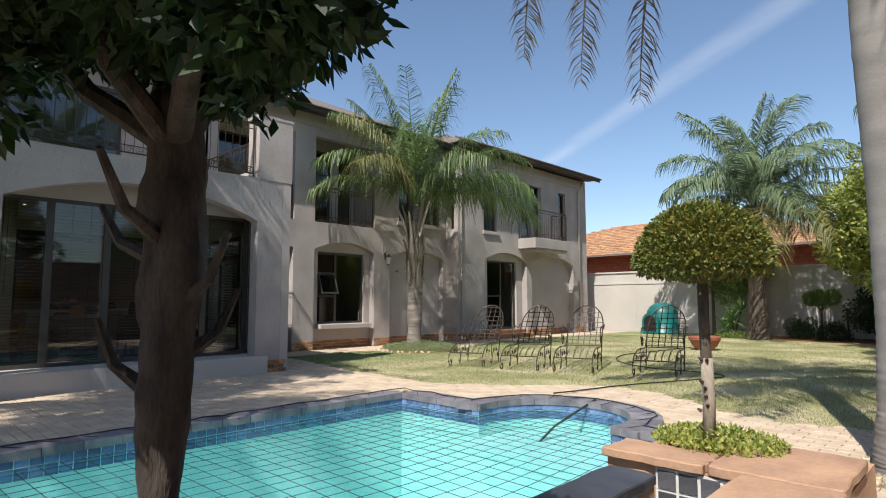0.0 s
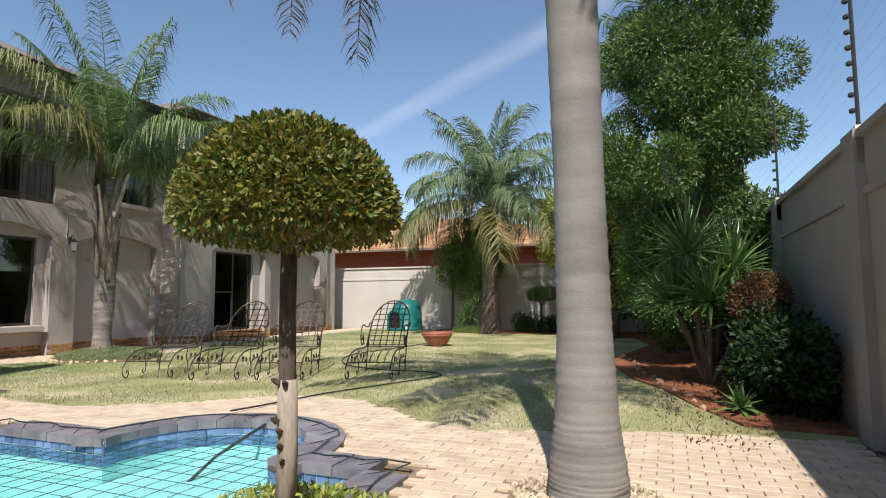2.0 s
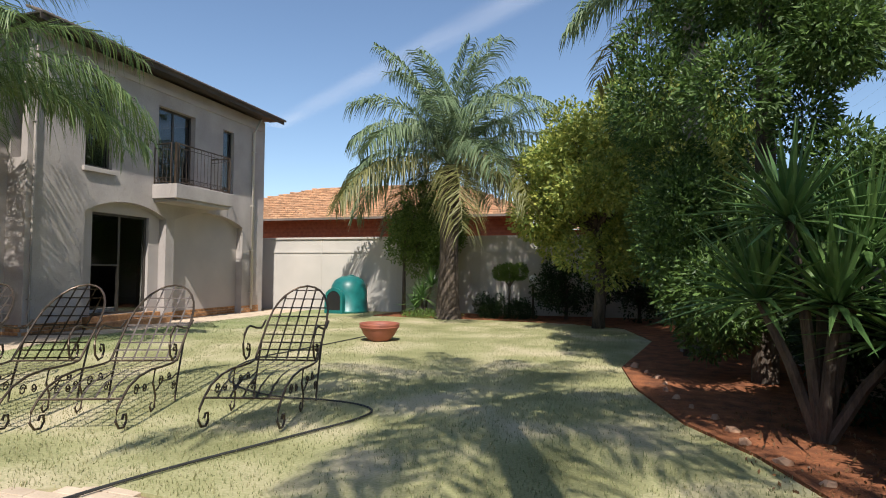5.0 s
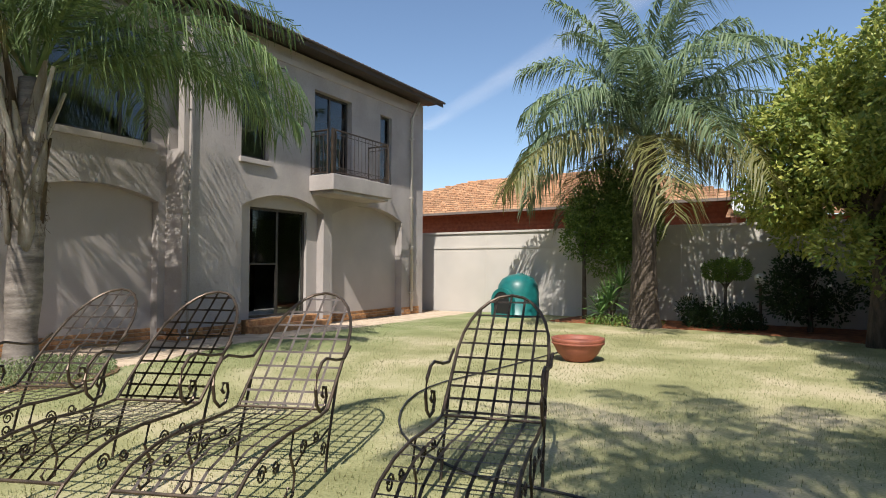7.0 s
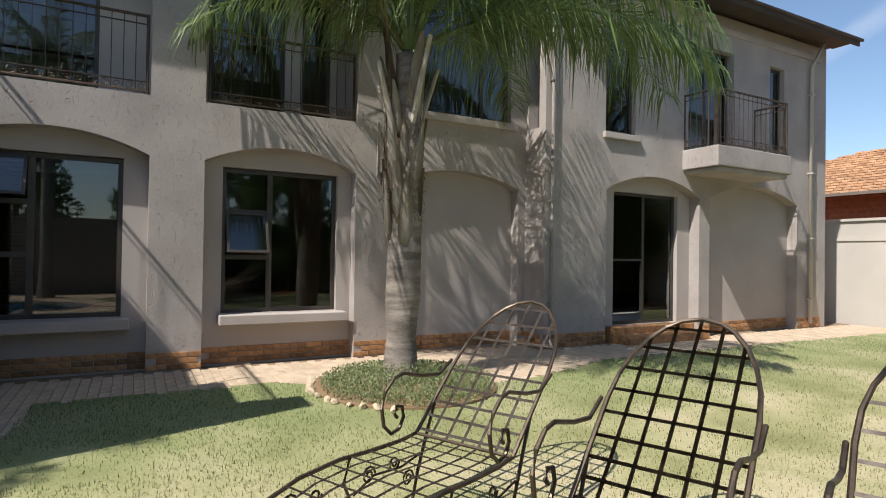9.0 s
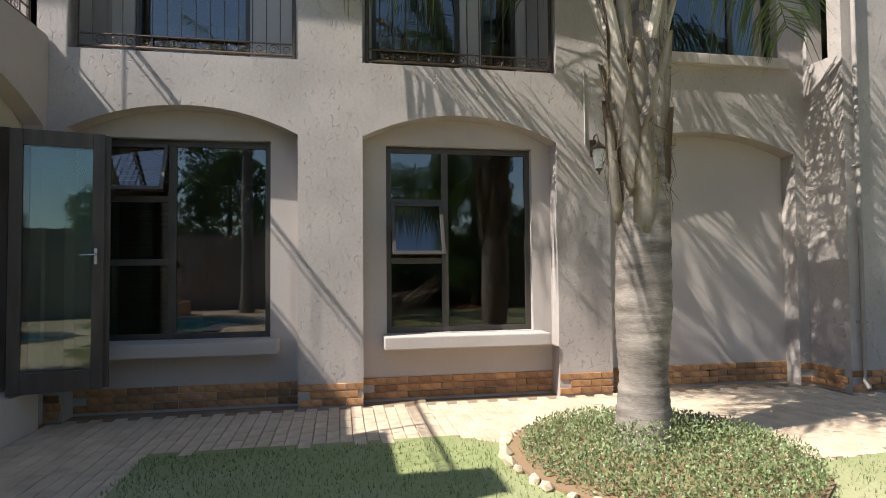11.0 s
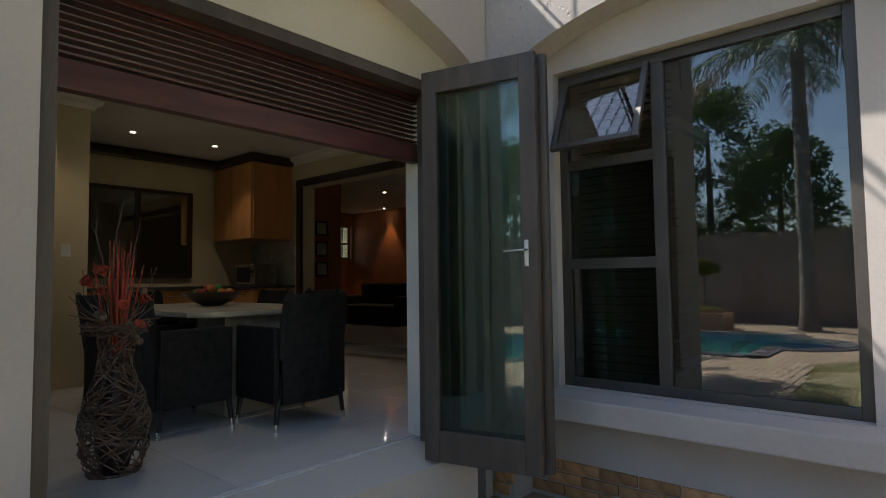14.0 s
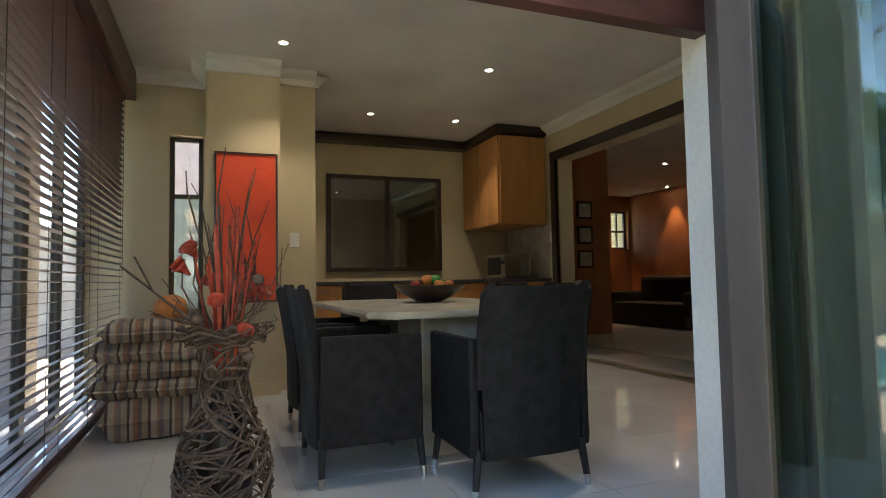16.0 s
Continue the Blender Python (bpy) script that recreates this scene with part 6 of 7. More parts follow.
def rosette(verts, faces, rnd, c, n, length, width, up=(-0.3, 1.45)):
    """A head of stiff sword leaves."""
    for i in range(n):
        az = i * 2.399 + rnd.uniform(-0.2, 0.2)
        el = up[0] + (up[1] - up[0]) * (i / n) + rnd.uniform(-0.1, 0.1)
        l = length * rnd.uniform(0.8, 1.1)
        d = Vector((math.cos(az) * math.cos(el), math.sin(az) * math.cos(el), math.sin(el)))
        s = Vector((-math.sin(az), math.cos(az), 0)) * width
        o = Vector(c)
        mid = o + d * l * 0.45
        tip = o + d * l + Vector((0, 0, -0.12 * l * math.cos(el)))
        dip = d.cross(s).normalized() * width * 0.5
        k = len(verts)
        verts += [o - s * 0.6, o + s * 0.6, mid + s, mid + dip, mid - s, tip]
        faces += [(k, k + 1, k + 2, k + 3), (k, k + 3, k + 4), (k + 3, k + 2, k + 5), (k + 4, k + 3, k + 5)]


def yucca(label, at, heads, seed, length=0.75, n=60):
    t = thing("yucca", label, "yucca", at)
    rnd = random.Random(seed)
    v, f = [], []
    for h in heads:
        part("stem", tube(bmesh.new(), [(0, 0, -0.05), (h[0] * 0.5, h[1] * 0.5, h[2] * 0.55), h], 0.05, 7, 0.035), "bark", t)
        rosette(v, f, rnd, h, n, length, 0.028)
    part("leaves", bm_from(v, f), "yucca", t, "stiff pointed green leaves")


yucca("tall branched yucca with spiky green heads", (1.58, 10.6, 0), [(-0.2, 0, 1.75), (0.35, 0.1, 1.5), (0.05, -0.2, 1.1), (-0.4, 0.1, 1.1), (0.5, -0.2, 0.85), (0.1, 0.3, 1.3)], 31, 0.85, 80)
yucca("small yucca at the foot of the palm", (-5.35, 21.2, 0), [(0, 0, 0.55), (0.25, 0.1, 0.9), (-0.2, 0, 0.25)], 32, 0.7, 44)
yucca("low spiky plant in the red soil bed", (1.75, 8.6, 0), [(0, 0, 0.08)], 33, 0.28, 26)


def cover(name, label, at, r, h, count, size, leaf, seed, flowers=0):
    t = thing(name, label, "plant", at)
    def place(rr):
        a, q = rr.uniform(0, 6.283), math.sqrt(rr.random())
        return Vector((math.cos(a) * q * r[0], math.sin(a) * q * r[1], rr.random() * h * (1 - 0.6 * q))), Vector((0, 0, 0.8))
    part("leaves", leaf_cloud(count, place, size, seed), leaf, t)
    if flowers:
        tagged(part("flowers", leaf_cloud(flowers, lambda rr: (lambda p: (p[0] + Vector((0, 0, 0.03)), p[1]))(place(rr)), size * 0.6, seed + 1, 1.0), "petal", t, "tiny white flowers"), kind="stuff")


cover("ground_cover", "low leafy ground cover with tiny white flowers", (-9.5, 10.7, 0.02), (0.98, 0.93), 0.24, 12000, 0.016, "ground_cover", 41, 900)
cover("ground_cover", "low green ground cover round the topiary", (0.04, 3.75, 0.46), (0.33, 0.24), 0.13, 1900, 0.016, "leaf_yellow", 42)
cover("ground_cover", "low green plants at the foot of the palm", (-5.0, 21.0, 0), (0.9, 0.5), 0.3, 1500, 0.03, "leaf", 43)
cover("leaf_litter", "scattered dry leaves on the red soil", (1.5, 9.5, 0.02), (0.6, 2.5), 0.03, 500, 0.02, "leaf_brown", 44)


# soil beds, pebbles, stones
setting("soil_bed_right", plate([(2.55, 8.0), (1.72, 8.1), (1.35, 9.0), (1.02, 10.1), (0.62, 10.9), (0.25, 12.4), (0.12, 13.8), (0.4, 15.4), (0.7, 17.2), (0.2, 19.6), (-1.0, 20.4), (-3.0, 20.8), (-6.8, 21.0), (-6.6, 22.7), (2.55, 22.7)], [], flat(-0.03), (0, 0, 0.055)), "soil", "bare red-brown soil bed")
setting("soil_bed_palm", plate([(-9.55 + 1.02 * math.cos(a), 10.7 + 1.0 * math.sin(a)) for a in (2 * math.pi * i / 24 for i in range(24))], [], flat(-0.03), (0, 0, 0.05)), "dirt", "round bed of brown soil under the palm")
setting("pebble_bed", plate([(0.62 + 0.46 * math.cos(a), 5.78 + 0.46 * math.sin(a)) for a in (2 * math.pi * i / 20 for i in range(20))], [], flat(-0.03), (0, 0, 0.02)), "sand", "sand under the pebbles round the palm foot")


def stones(n, place, size, seed):
    rnd = random.Random(seed)
    bm = bmesh.new()
    for _ in range(n):
        p, s = place(rnd), size * rnd.uniform(0.6, 1.3)
        m = Matrix.Translation(p) @ Euler((rnd.random() * 6, rnd.random() * 6, rnd.random() * 6)).to_matrix().to_4x4() @ Matrix.Diagonal((s, s * 0.8, s * 0.55, 1))
        bmesh.ops.create_icosphere(bm, subdivisions=1, radius=1, matrix=m)
    return bm


def ring_spot(c, r0, r1, z):
    def go(rnd):
        a, q = rnd.uniform(0, 6.283), rnd.uniform(r0, r1)
        return Vector((c[0] + math.cos(a) * q, c[1] + math.sin(a) * q, z))
    return go


tagged(part("pebbles", stones(420, ring_spot((0.62, 5.78), 0.23, 0.45, 0.0), 0.024, 51), "pebble"), "cream pebbles round the palm foot", "pebbles", kind="stuff")
rnd = random.Random(52)
for i in range(26):
    a = 2.2 + i * 0.14 + rnd.uniform(-0.04, 0.04)
    st = part("edging_stone", stones(1, lambda r: Vector((0, 0, 0.02)), 0.06, 60 + i), "pebble")
    st.matrix_world = Matrix.Translation((-9.55 + 1.05 * math.cos(a), 10.7 + 1.03 * math.sin(a), 0))
    tagged(st, "rough pale stone edging the palm bed", "stone", "stones round the palm bed")
for i in range(14):
    st = part("bed_stone", stones(1, lambda r: Vector((0, 0, 0.02)), 0.07, 90 + i), "sandstone")
    st.matrix_world = Matrix.Translation((1.4 - 1.1 * i / 13 + rnd.uniform(-0.1, 0.1), 8.8 + 5 * i / 13, 0))
    tagged(st, "reddish stone at the edge of the soil bed", "stone", "stones of the soil bed")

# grass blades
rnd = random.Random(77)
gv, gf = [], []
wv, wf = [], []
tries = 0
while len(gf) + len(wf) < 105000 and tries < 400000:
    tries += 1
    x, y = rnd.uniform(-10.2, 2.0), 6.7 + 13.5 * rnd.random() ** 1.7
    if not inside((x, y), LAWN):
        continue
    if noise.noise(Vector((x * 0.9, y * 0.9, 3))) < -0.25 and rnd.random() < 0.7:
        continue
    h, a, l = rnd.uniform(0.012, 0.035), rnd.uniform(0, 6.283), rnd.uniform(0, 0.02)
    watered = rnd.random() < (-7.2 - x) / 2.6
    bv, bf = (wv, wf) if watered else (gv, gf)
    k = len(bv)
    c, s = math.cos(a), math.sin(a)
    bv += [(x - 0.0035 * s, y + 0.0035 * c, 0), (x + 0.0035 * s, y - 0.0035 * c, 0), (x + l * c, y + l * s, h)]
    bf.append((k, k + 1, k + 2))
tagged(part("grass", bm_from(gv, gf), "blade"), "short grass blades, green and straw-coloured", "grass", kind="stuff")
tagged(part("grass", bm_from(wv, wf), "blade_green"), "fresh green grass blades beside the house", "grass", kind="stuff")


# ---- sun loungers ----
def lounger_build():
    g = thing("sun_lounger", "wrought iron chaise longue with a woven strap lattice", "lounger", group="sun loungers on the lawn")
    w = 0.32
    # side line of the seat and back in (y, z): foot end first
    seat = [(-0.62, 0.27), (-0.5, 0.345), (-0.3, 0.395), (-0.05, 0.41), (0.2, 0.395), (0.42, 0.39), (0.55, 0.40)]
    back = [(0.55, 0.40), (0.76, 0.60), (1.04, 0.86), (1.34, 1.135)]
    def S(pts, x):
        return [Vector((x, y, z)) for y, z in pts]
    for x in (-w, w):
        part("side_rail", tube(bmesh.new(), S(seat, x), 0.011, 6), "iron", g)
        foot = [(-0.62, 0.27), (-0.70, 0.20), (-0.72, 0.11), (-0.66, 0.045), (-0.58, 0.03), (-0.53, 0.075), (-0.545, 0.13), (-0.59, 0.135), (-0.61, 0.10)]
        part("front_leg", tube(bmesh.new(), S(foot, x), 0.010, 6), "iron", g, "leg ending in a scroll")
        leg2 = [(0.02, 0.40), (-0.02, 0.28), (0.04, 0.16), (0.02, 0.05), (-0.05, 0.03), (-0.08, 0.08), (-0.04, 0.11)]
        part("middle_leg", tube(bmesh.new(), S(leg2, x), 0.009, 6), "iron", g, "leg ending in a scroll")
        leg3 = [(0.74, 0.58), (0.66, 0.40), (0.57, 0.18), (0.52, 0.0)]
        part("rear_leg", tube(bmesh.new(), S(leg3, x), 0.010, 6), "iron", g)
        brace = [(0.05, 0.2), (0.2, 0.26), (0.42, 0.24), (0.58, 0.27)]
        part("brace", tube(bmesh.new(), S(brace, x), 0.007, 5), "iron", g)
        for c, r, fl in (((-0.36, 0.29), 0.05, 1), ((-0.2, 0.28), 0.04, -1), ((0.16, 0.27), 0.05, 1), ((0.36, 0.28), 0.045, -1), ((0.48, 0.16), 0.05, 1)):
            part("scroll", tube(bmesh.new(), scroll((x, c[0], c[1]), r, 1.5, (0, 1, 0), (0, 0, 1), 14, fl), 0.0065, 5), "iron", g)
        arm = [(0.93, 0.77), (0.80, 0.70), (0.64, 0.715), (0.46, 0.755), (0.38, 0.74), (0.31, 0.68), (0.28, 0.59), (0.30, 0.49), (0.36, 0.435), (0.43, 0.45), (0.465, 0.51), (0.45, 0.57), (0.405, 0.58), (0.385, 0.54), (0.41, 0.515)]
        part("armrest", tube(bmesh.new(), S(arm, x * 1.08), 0.011, 6), "iron", g, "curved armrest ending in a scroll")
    def at_back(t, x):
        i = min(int(t * 3), 2)
        y, z = (back[i][0] + (back[i + 1][0] - back[i][0]) * (t * 3 - i), back[i][1] + (back[i + 1][1] - back[i][1]) * (t * 3 - i))
        return Vector((x, y, z))
    def arch_x(t):
        return w if t < 0.55 else w * math.sqrt(max(0.0, 1 - ((t - 0.55) / 0.45) ** 2))
    hoop = [at_back(t, -arch_x(t)) for t in (0, .2, .4, .55, .68, .78, .87, .94, .98, 1)] + [at_back(t, arch_x(t)) for t in (.98, .94, .87, .78, .68, .55, .4, .2, 0)]
    part("back_frame", tube(bmesh.new(), hoop, 0.012, 6), "iron", g, "arched iron back frame")
    def strap(pts, width, across):
        bm = bmesh.new()
        rows = [(bm.verts.new(p - across * width), bm.verts.new(p + across * width)) for p in pts]
        for a, b in zip(rows, rows[1:]):
            bm.faces.new((a[0], a[1], b[1], b[0]))
        bmesh.ops.solidify(bm, geom=bm.faces[:], thickness=0.003)
        return bm
    for i in range(1, 6):
        x = -w + 2 * w * i / 6
        tmax = 0.55 + 0.45 * math.sqrt(max(0, 1 - (x / w) ** 2))
        part("back_strap", strap([at_back(tmax * k / 8, x) for k in range(9)], 0.009, Vector((1, 0, 0))), "strap", g)
        part("seat_strap", strap(S(seat, x), 0.009, Vector((1, 0, 0))), "strap", g)
    for i in range(9):
        t = 0.04 + 0.9 * i / 8
        ax = arch_x(t)
        part("back_strap", strap([at_back(t, -ax) + Vector((0, -0.004, 0)), at_back(t, ax) + Vector((0, -0.004, 0))], 0.009, (at_back(min(1, t + 0.05), 0) - at_back(t, 0)).normalized()), "strap", g)
    for i in range(12):
        t = i / 11 * 5.999
        k = int(t)
        y, z = (seat[k][0] + (seat[k + 1][0] - seat[k][0]) * (t - k), seat[k][1] + (seat[k + 1][1] - seat[k][1]) * (t - k))
        part("seat_strap", strap([Vector((-w, y, z + 0.004)), Vector((w, y, z + 0.004))], 0.009, Vector((0, 1, 0))), "strap", g)
    for y, z in ((-0.62, 0.27), (0.55, 0.40)):
        part("cross_rail", tube(bmesh.new(), [(-w, y, z), (w, y, z)], 0.010, 6), "iron", g)
    return g


LOUNGERS = [(-3.03, 10.1, 15.4), (-4.29, 9.62, 22), (-5.17, 9.29, 23), (-6.29, 9.14, 25)]
lounger = lounger_build()
lounger.matrix_world = pose(LOUNGERS[0][0], LOUNGERS[0][1], 0, 0, 0, LOUNGERS[0][2])
for x, y, a in LOUNGERS[1:]:
    copy_thing(lounger, pose(x, y, 0, 0, 0, a))

# ---- loose garden things ----
bowl = thing("fire_bowl", "wide reddish-brown terracotta bowl on the lawn", "bowl", (-4.24, 15.5, 0))
part("bowl", lathe([(0.16, 0.0), (0.2, 0.02), (0.29, 0.12), (0.355, 0.24), (0.375, 0.30), (0.38, 0.335), (0.355, 0.34), (0.34, 0.30), (0.25, 0.15), (0.02, 0.06)], 32), "terracotta", bowl, "", True)
part("rim_band", lathe([(0.366, 0.25), (0.376, 0.255), (0.378, 0.275), (0.37, 0.28)], 32), "terracotta", bowl, "", True)

kennel = thing("dog_kennel", "teal green moulded plastic dog kennel with a dark doorway", "kennel", (-8.1, 22.0, 0), -8)
def kennel_shell():
    bm = lathe([(0.60, 0.0), (0.61, 0.06), (0.585, 0.08), (0.575, 0.65), (0.54, 0.85), (0.44, 1.02), (0.25, 1.13), (0.02, 1.16)], 28)
    return bm
part("shell", kennel_shell(), "kennel", kennel, "", True)
# solid black plate stands in for the darkness inside the kennel
part("doorway", plate(arch(-0.25, 0.25, 0.1, 0.45, 0.24), [], lambda u, v: (u - 0.1, -0.66, v), (0, 0.3, 0)), "black", kennel, "black arched plate for the unlit inside of the doorway")
part("door_rim", plate(arch(-0.33, 0.33, 0.0, 0.48, 0.30), [arch(-0.25, 0.25, 0.1, 0.45, 0.24)], lambda u, v: (u - 0.1, -0.68, v), (0, 0.3, 0)), "kennel", kennel, "moulded porch rim")
for i in range(5):
    a = -0.7 + i * 0.35
    part("rib", tube(bmesh.new(), [(0.575 * math.sin(a), 0.575 * math.cos(a), 0.7), (0.45 * math.sin(a), 0.45 * math.cos(a), 1.03), (0.1 * math.sin(a), 0.1 * math.cos(a), 1.17)], 0.02, 5), "kennel", kennel)

dish = thing("satellite_dish", "white satellite dish on a pole behind the wall", "dish", (-2.9, 28.35, 2.9))
part("reflector", lathe([(0.01, 0.0), (0.2, 0.02), (0.38, 0.08), (0.42, 0.11), (0.40, 0.115), (0.2, 0.04), (0.01, 0.02)], 24, pose(0, 0, 0.5, 62, 0, -10)), "dish", dish, "", True)
part("pole", tube(bmesh.new(), [(0, 0.1, -2.93), (0, 0.1, 0.5)], 0.03, 8), "steel", dish)
part("arm", tube(bmesh.new(), [(0, 0, 0.3), (0, -0.5, 0.45)], 0.012, 6), "steel", dish)

def rounded(pts, times=2):
    """Cuts the corners of a line so that it runs in curves."""
    pts = [Vector(p) for p in pts]
    for _ in range(times):
        cutp = [pts[0]]
        for a, b in zip(pts, pts[1:]):
            cutp += [a.lerp(b, 0.25), a.lerp(b, 0.75)]
        pts = cutp + [pts[-1]]
    return pts


hose = bmesh.new()
tube(hose, rounded([(-3.1, 7.0, 0.03), (-3.0, 7.6, 0.016), (-2.85, 8.3, 0.02), (-2.4, 9.4, 0.02), (-2.1, 10.1, 0.02), (-2.1, 10.5, 0.02), (-2.6, 10.7, 0.02), (-3.4, 10.6, 0.02), (-4.4, 11.2, 0.02), (-5.1, 12.6, 0.02), (-4.9, 14.0, 0.02), (-4.7, 16.3, 0.02)]), 0.010, 6)
tagged(part("garden_hose", hose, "cable"), "thin black garden hose lying across the lawn", "hose")
strap_bm = bmesh.new()
tube(strap_bm, [(-2.45, 6.9, 0.03), (-2.5, 6.6, -0.06), (-2.6, 6.25, -0.2), (-2.65, 6.0, -0.35)], 0.014, 6)
tagged(part("pool_hose", strap_bm, "cable"), "short dark hose hanging into the pool", "hose")

glamp = thing("garden_lamp", "small black bollard garden lamp with a white globe", "lamp", (-2.2, 21.5, 0))
part("post", tube(bmesh.new(), [(0, 0, 0), (0, 0, 1.0)], 0.03, 8), "iron", glamp)
part("globe", lathe([(0.03, 1.0), (0.1, 1.05), (0.12, 1.13), (0.1, 1.2), (0.02, 1.24)], 16), "white", glamp, "white globe", True)


def fence_post(at, lean):
    """An electric fence bracket with insulators, on top of the wall."""
    p = thing("fence_post", "black electric fence post with insulators on the wall", "fence", at, 0, "electric fence posts")
    top = [(0, 0, -0.15), (0, 0, 1.25), (-0.05, 0, 1.36), (0.02, 0, 1.44)]
    part("post", tube(bmesh.new(), top, 0.016, 6), "cable", p)
    part("foot", boxes((-0.03, 0.03, -0.02, 0.02, -0.3, 0.02)), "white", p)
    for i in range(9):
        part("insulator", lathe([(0.012, 0), (0.024, 0.01), (0.024, 0.03), (0.012, 0.04)], 8, Matrix.Translation((-0.035, 0, 0.12 + 0.13 * i))), "cable", p)
    return p


posts = [(RIGHT - 0.02, 7.55 + 3.55 * i, 2.5) for i in range(5)]
for q in posts:
    fence_post(q, 0)
wires = thing("fence_wires", "thin electric fence wires along the wall", "fence")
for i in range(9):
    part("wire", tube(bmesh.new(), [(RIGHT - 0.055, -6, 2.64 + 0.13 * i), (RIGHT - 0.055, 22.6, 2.64 + 0.13 * i)], 0.0007, 3), "steel", wires)


# ---- raised water basin beside the walk ----
spa = thing("water_basin", "raised stone basin with tiled sides at the pool's edge", "basin", kind="structure")
part("wall", boxes((-0.36, 0.64, 3.33, 3.52, -0.05, 0.43)), "sandstone", spa)
part("wall", boxes((0.31, 0.64, 0.0, 3.328, -0.05, 0.43)), "sandstone", spa)
part("wall", boxes((-0.22, -0.01, 0.0, 3.1, -0.05, 0.40)), "sandstone", spa)
part("floor", boxes((-0.008, 0.31, 0.0, 3.33, -0.05, 0.05)), "pool_plaster", spa)
part("planter_wall", boxes((-0.36, 0.64, 4.05, 4.2, -0.05, 0.40), (0.5, 0.64, 3.52, 4.05, -0.05, 0.40), (-0.36, -0.25, 3.52, 4.05, -0.05, 0.40)), "sandstone", spa)
part("soil", boxes((-0.25, 0.5, 3.52, 4.05, 0.0, 0.44)), "soil", spa)
part("grout_bed", boxes((-0.10, 0.308, 3.315, 3.329, 0.05, 0.42)), "grout", spa, "white grout behind dark tiles")
bt = None
for i in range(4):
    for j in range(4):
        if bt is None:
            bt = part("basin_tile", boxes((-0.042, 0.042, -0.004, 0.004, -0.042, 0.042)), "white_tile", spa, "dark glazed tile with white joints")
            ob = bt
        else:
            ob = new("basin_tile", bt.data)
            ob.parent = spa
        ob.matrix_world = Matrix.Translation((-0.045 + 0.1 * i, 3.312, 0.37 - 0.1 * j))
rnd = random.Random(61)


def slab(x0, x1, y0, y1, z0, z1, material, seed):
    """A rough-edged stone slab."""
    r = random.Random(seed)
    n = 7
    pts = []
    for (ax, ay), (bx, by) in zip(((x0, y0), (x1, y0), (x1, y1), (x0, y1)), ((x1, y0), (x1, y1), (x0, y1), (x0, y0))):
        for k in range(n):
            pts.append((ax + (bx - ax) * k / n + r.uniform(-0.008, 0.008), ay + (by - ay) * k / n + r.uniform(-0.008, 0.008)))
    bm = plate(pts, [], flat(z0), (0, 0, z1 - z0))
    bmesh.ops.bevel(bm, geom=[e for e in bm.edges if len(e.link_faces) == 2 and e.calc_face_angle(0) > 1.0], offset=0.006, segments=1, affect="EDGES")
    return part("coping_slab", bm, material, spa)


slab(-0.37, 0.13, 3.29, 3.56, 0.43, 0.475, "sandstone", 1)
slab(0.14, 0.66, 3.30, 3.92, 0.43, 0.478, "sandstone", 2)
slab(0.29, 0.67, 2.5, 3.29, 0.43, 0.474, "sandstone", 3)
slab(0.29, 0.67, 1.6, 2.49, 0.43, 0.476, "sandstone", 4)
slab(0.29, 0.67, 0.7, 1.59, 0.43, 0.475, "sandstone", 5)
slab(-0.24, 0.0, 2.1, 3.12, 0.40, 0.445, "granite", 6)
slab(-0.24, 0.0, 0.1, 2.09, 0.40, 0.445, "granite", 7)

# ---- kitchen and dining corner ----
def chair_build():
    """A black woven armchair: tall back, low closed arms, dark legs with steel tips. It faces its own +y."""
    g = thing("dining_chair", "black woven wicker dining armchair with steel-tipped legs", "chair", group="chairs round the dining table")
    bm = bmesh.new()
    rows = []
    for z, y0, w in ((0.16, -0.25, 0.225), (0.45, -0.255, 0.235), (0.66, -0.285, 0.24), (0.82, -0.315, 0.24), (0.865, -0.325, 0.225)):
        rows.append([bm.verts.new(p) for p in ((-w, y0, z), (-w * 0.5, y0 - 0.02, z), (w * 0.5, y0 - 0.02, z), (w, y0, z), (w, y0 + 0.045, z), (w * 0.5, y0 + 0.03, z), (-w * 0.5, y0 + 0.03, z), (-w, y0 + 0.045, z))])
    for a, b in zip(rows, rows[1:]):
        for k in range(8):
            bm.faces.new((a[k], a[(k + 1) % 8], b[(k + 1) % 8], b[k]))
    bm.faces.new(rows[0][::-1]), bm.faces.new(rows[-1])
    part("backrest", bm, "wicker", g)
    part("seat", boxes((-0.235, 0.235, -0.22, 0.24, 0.36, 0.45), bevel=0.02), "wicker", g)
    part("seat_skirt", boxes((-0.24, 0.24, -0.235, 0.245, 0.17, 0.358), bevel=0.008), "wicker", g)
    for s in (-1, 1):
        x0, x1 = sorted((s * 0.243, s * 0.285))
        part("arm_panel", boxes((x0, x1, -0.24, 0.23, 0.17, 0.655), bevel=0.014), "wicker", g)
        for y in (-0.225, 0.22):
            leg = part("leg", tube(bmesh.new(), [(s * 0.245, y, 0.2), (s * 0.265, y * 1.05, 0.045)], 0.02, 8, 0.015), "black", g)
            part("leg_tip", tube(bmesh.new(), [(s * 0.265, y * 1.05, 0.046), (s * 0.27, y * 1.06, 0.0)], 0.0158, 8, 0.0135), "steel", leg, "bright steel leg tip")
    for s in (-1, 1):
        part("back_edge", tube(bmesh.new(), [(s * 0.24, -0.24, 0.45), (s * 0.245, -0.27, 0.66), (s * 0.24, -0.30, 0.83), (s * 0.2, -0.31, 0.875)], 0.018, 6), "wicker", g)
    return g


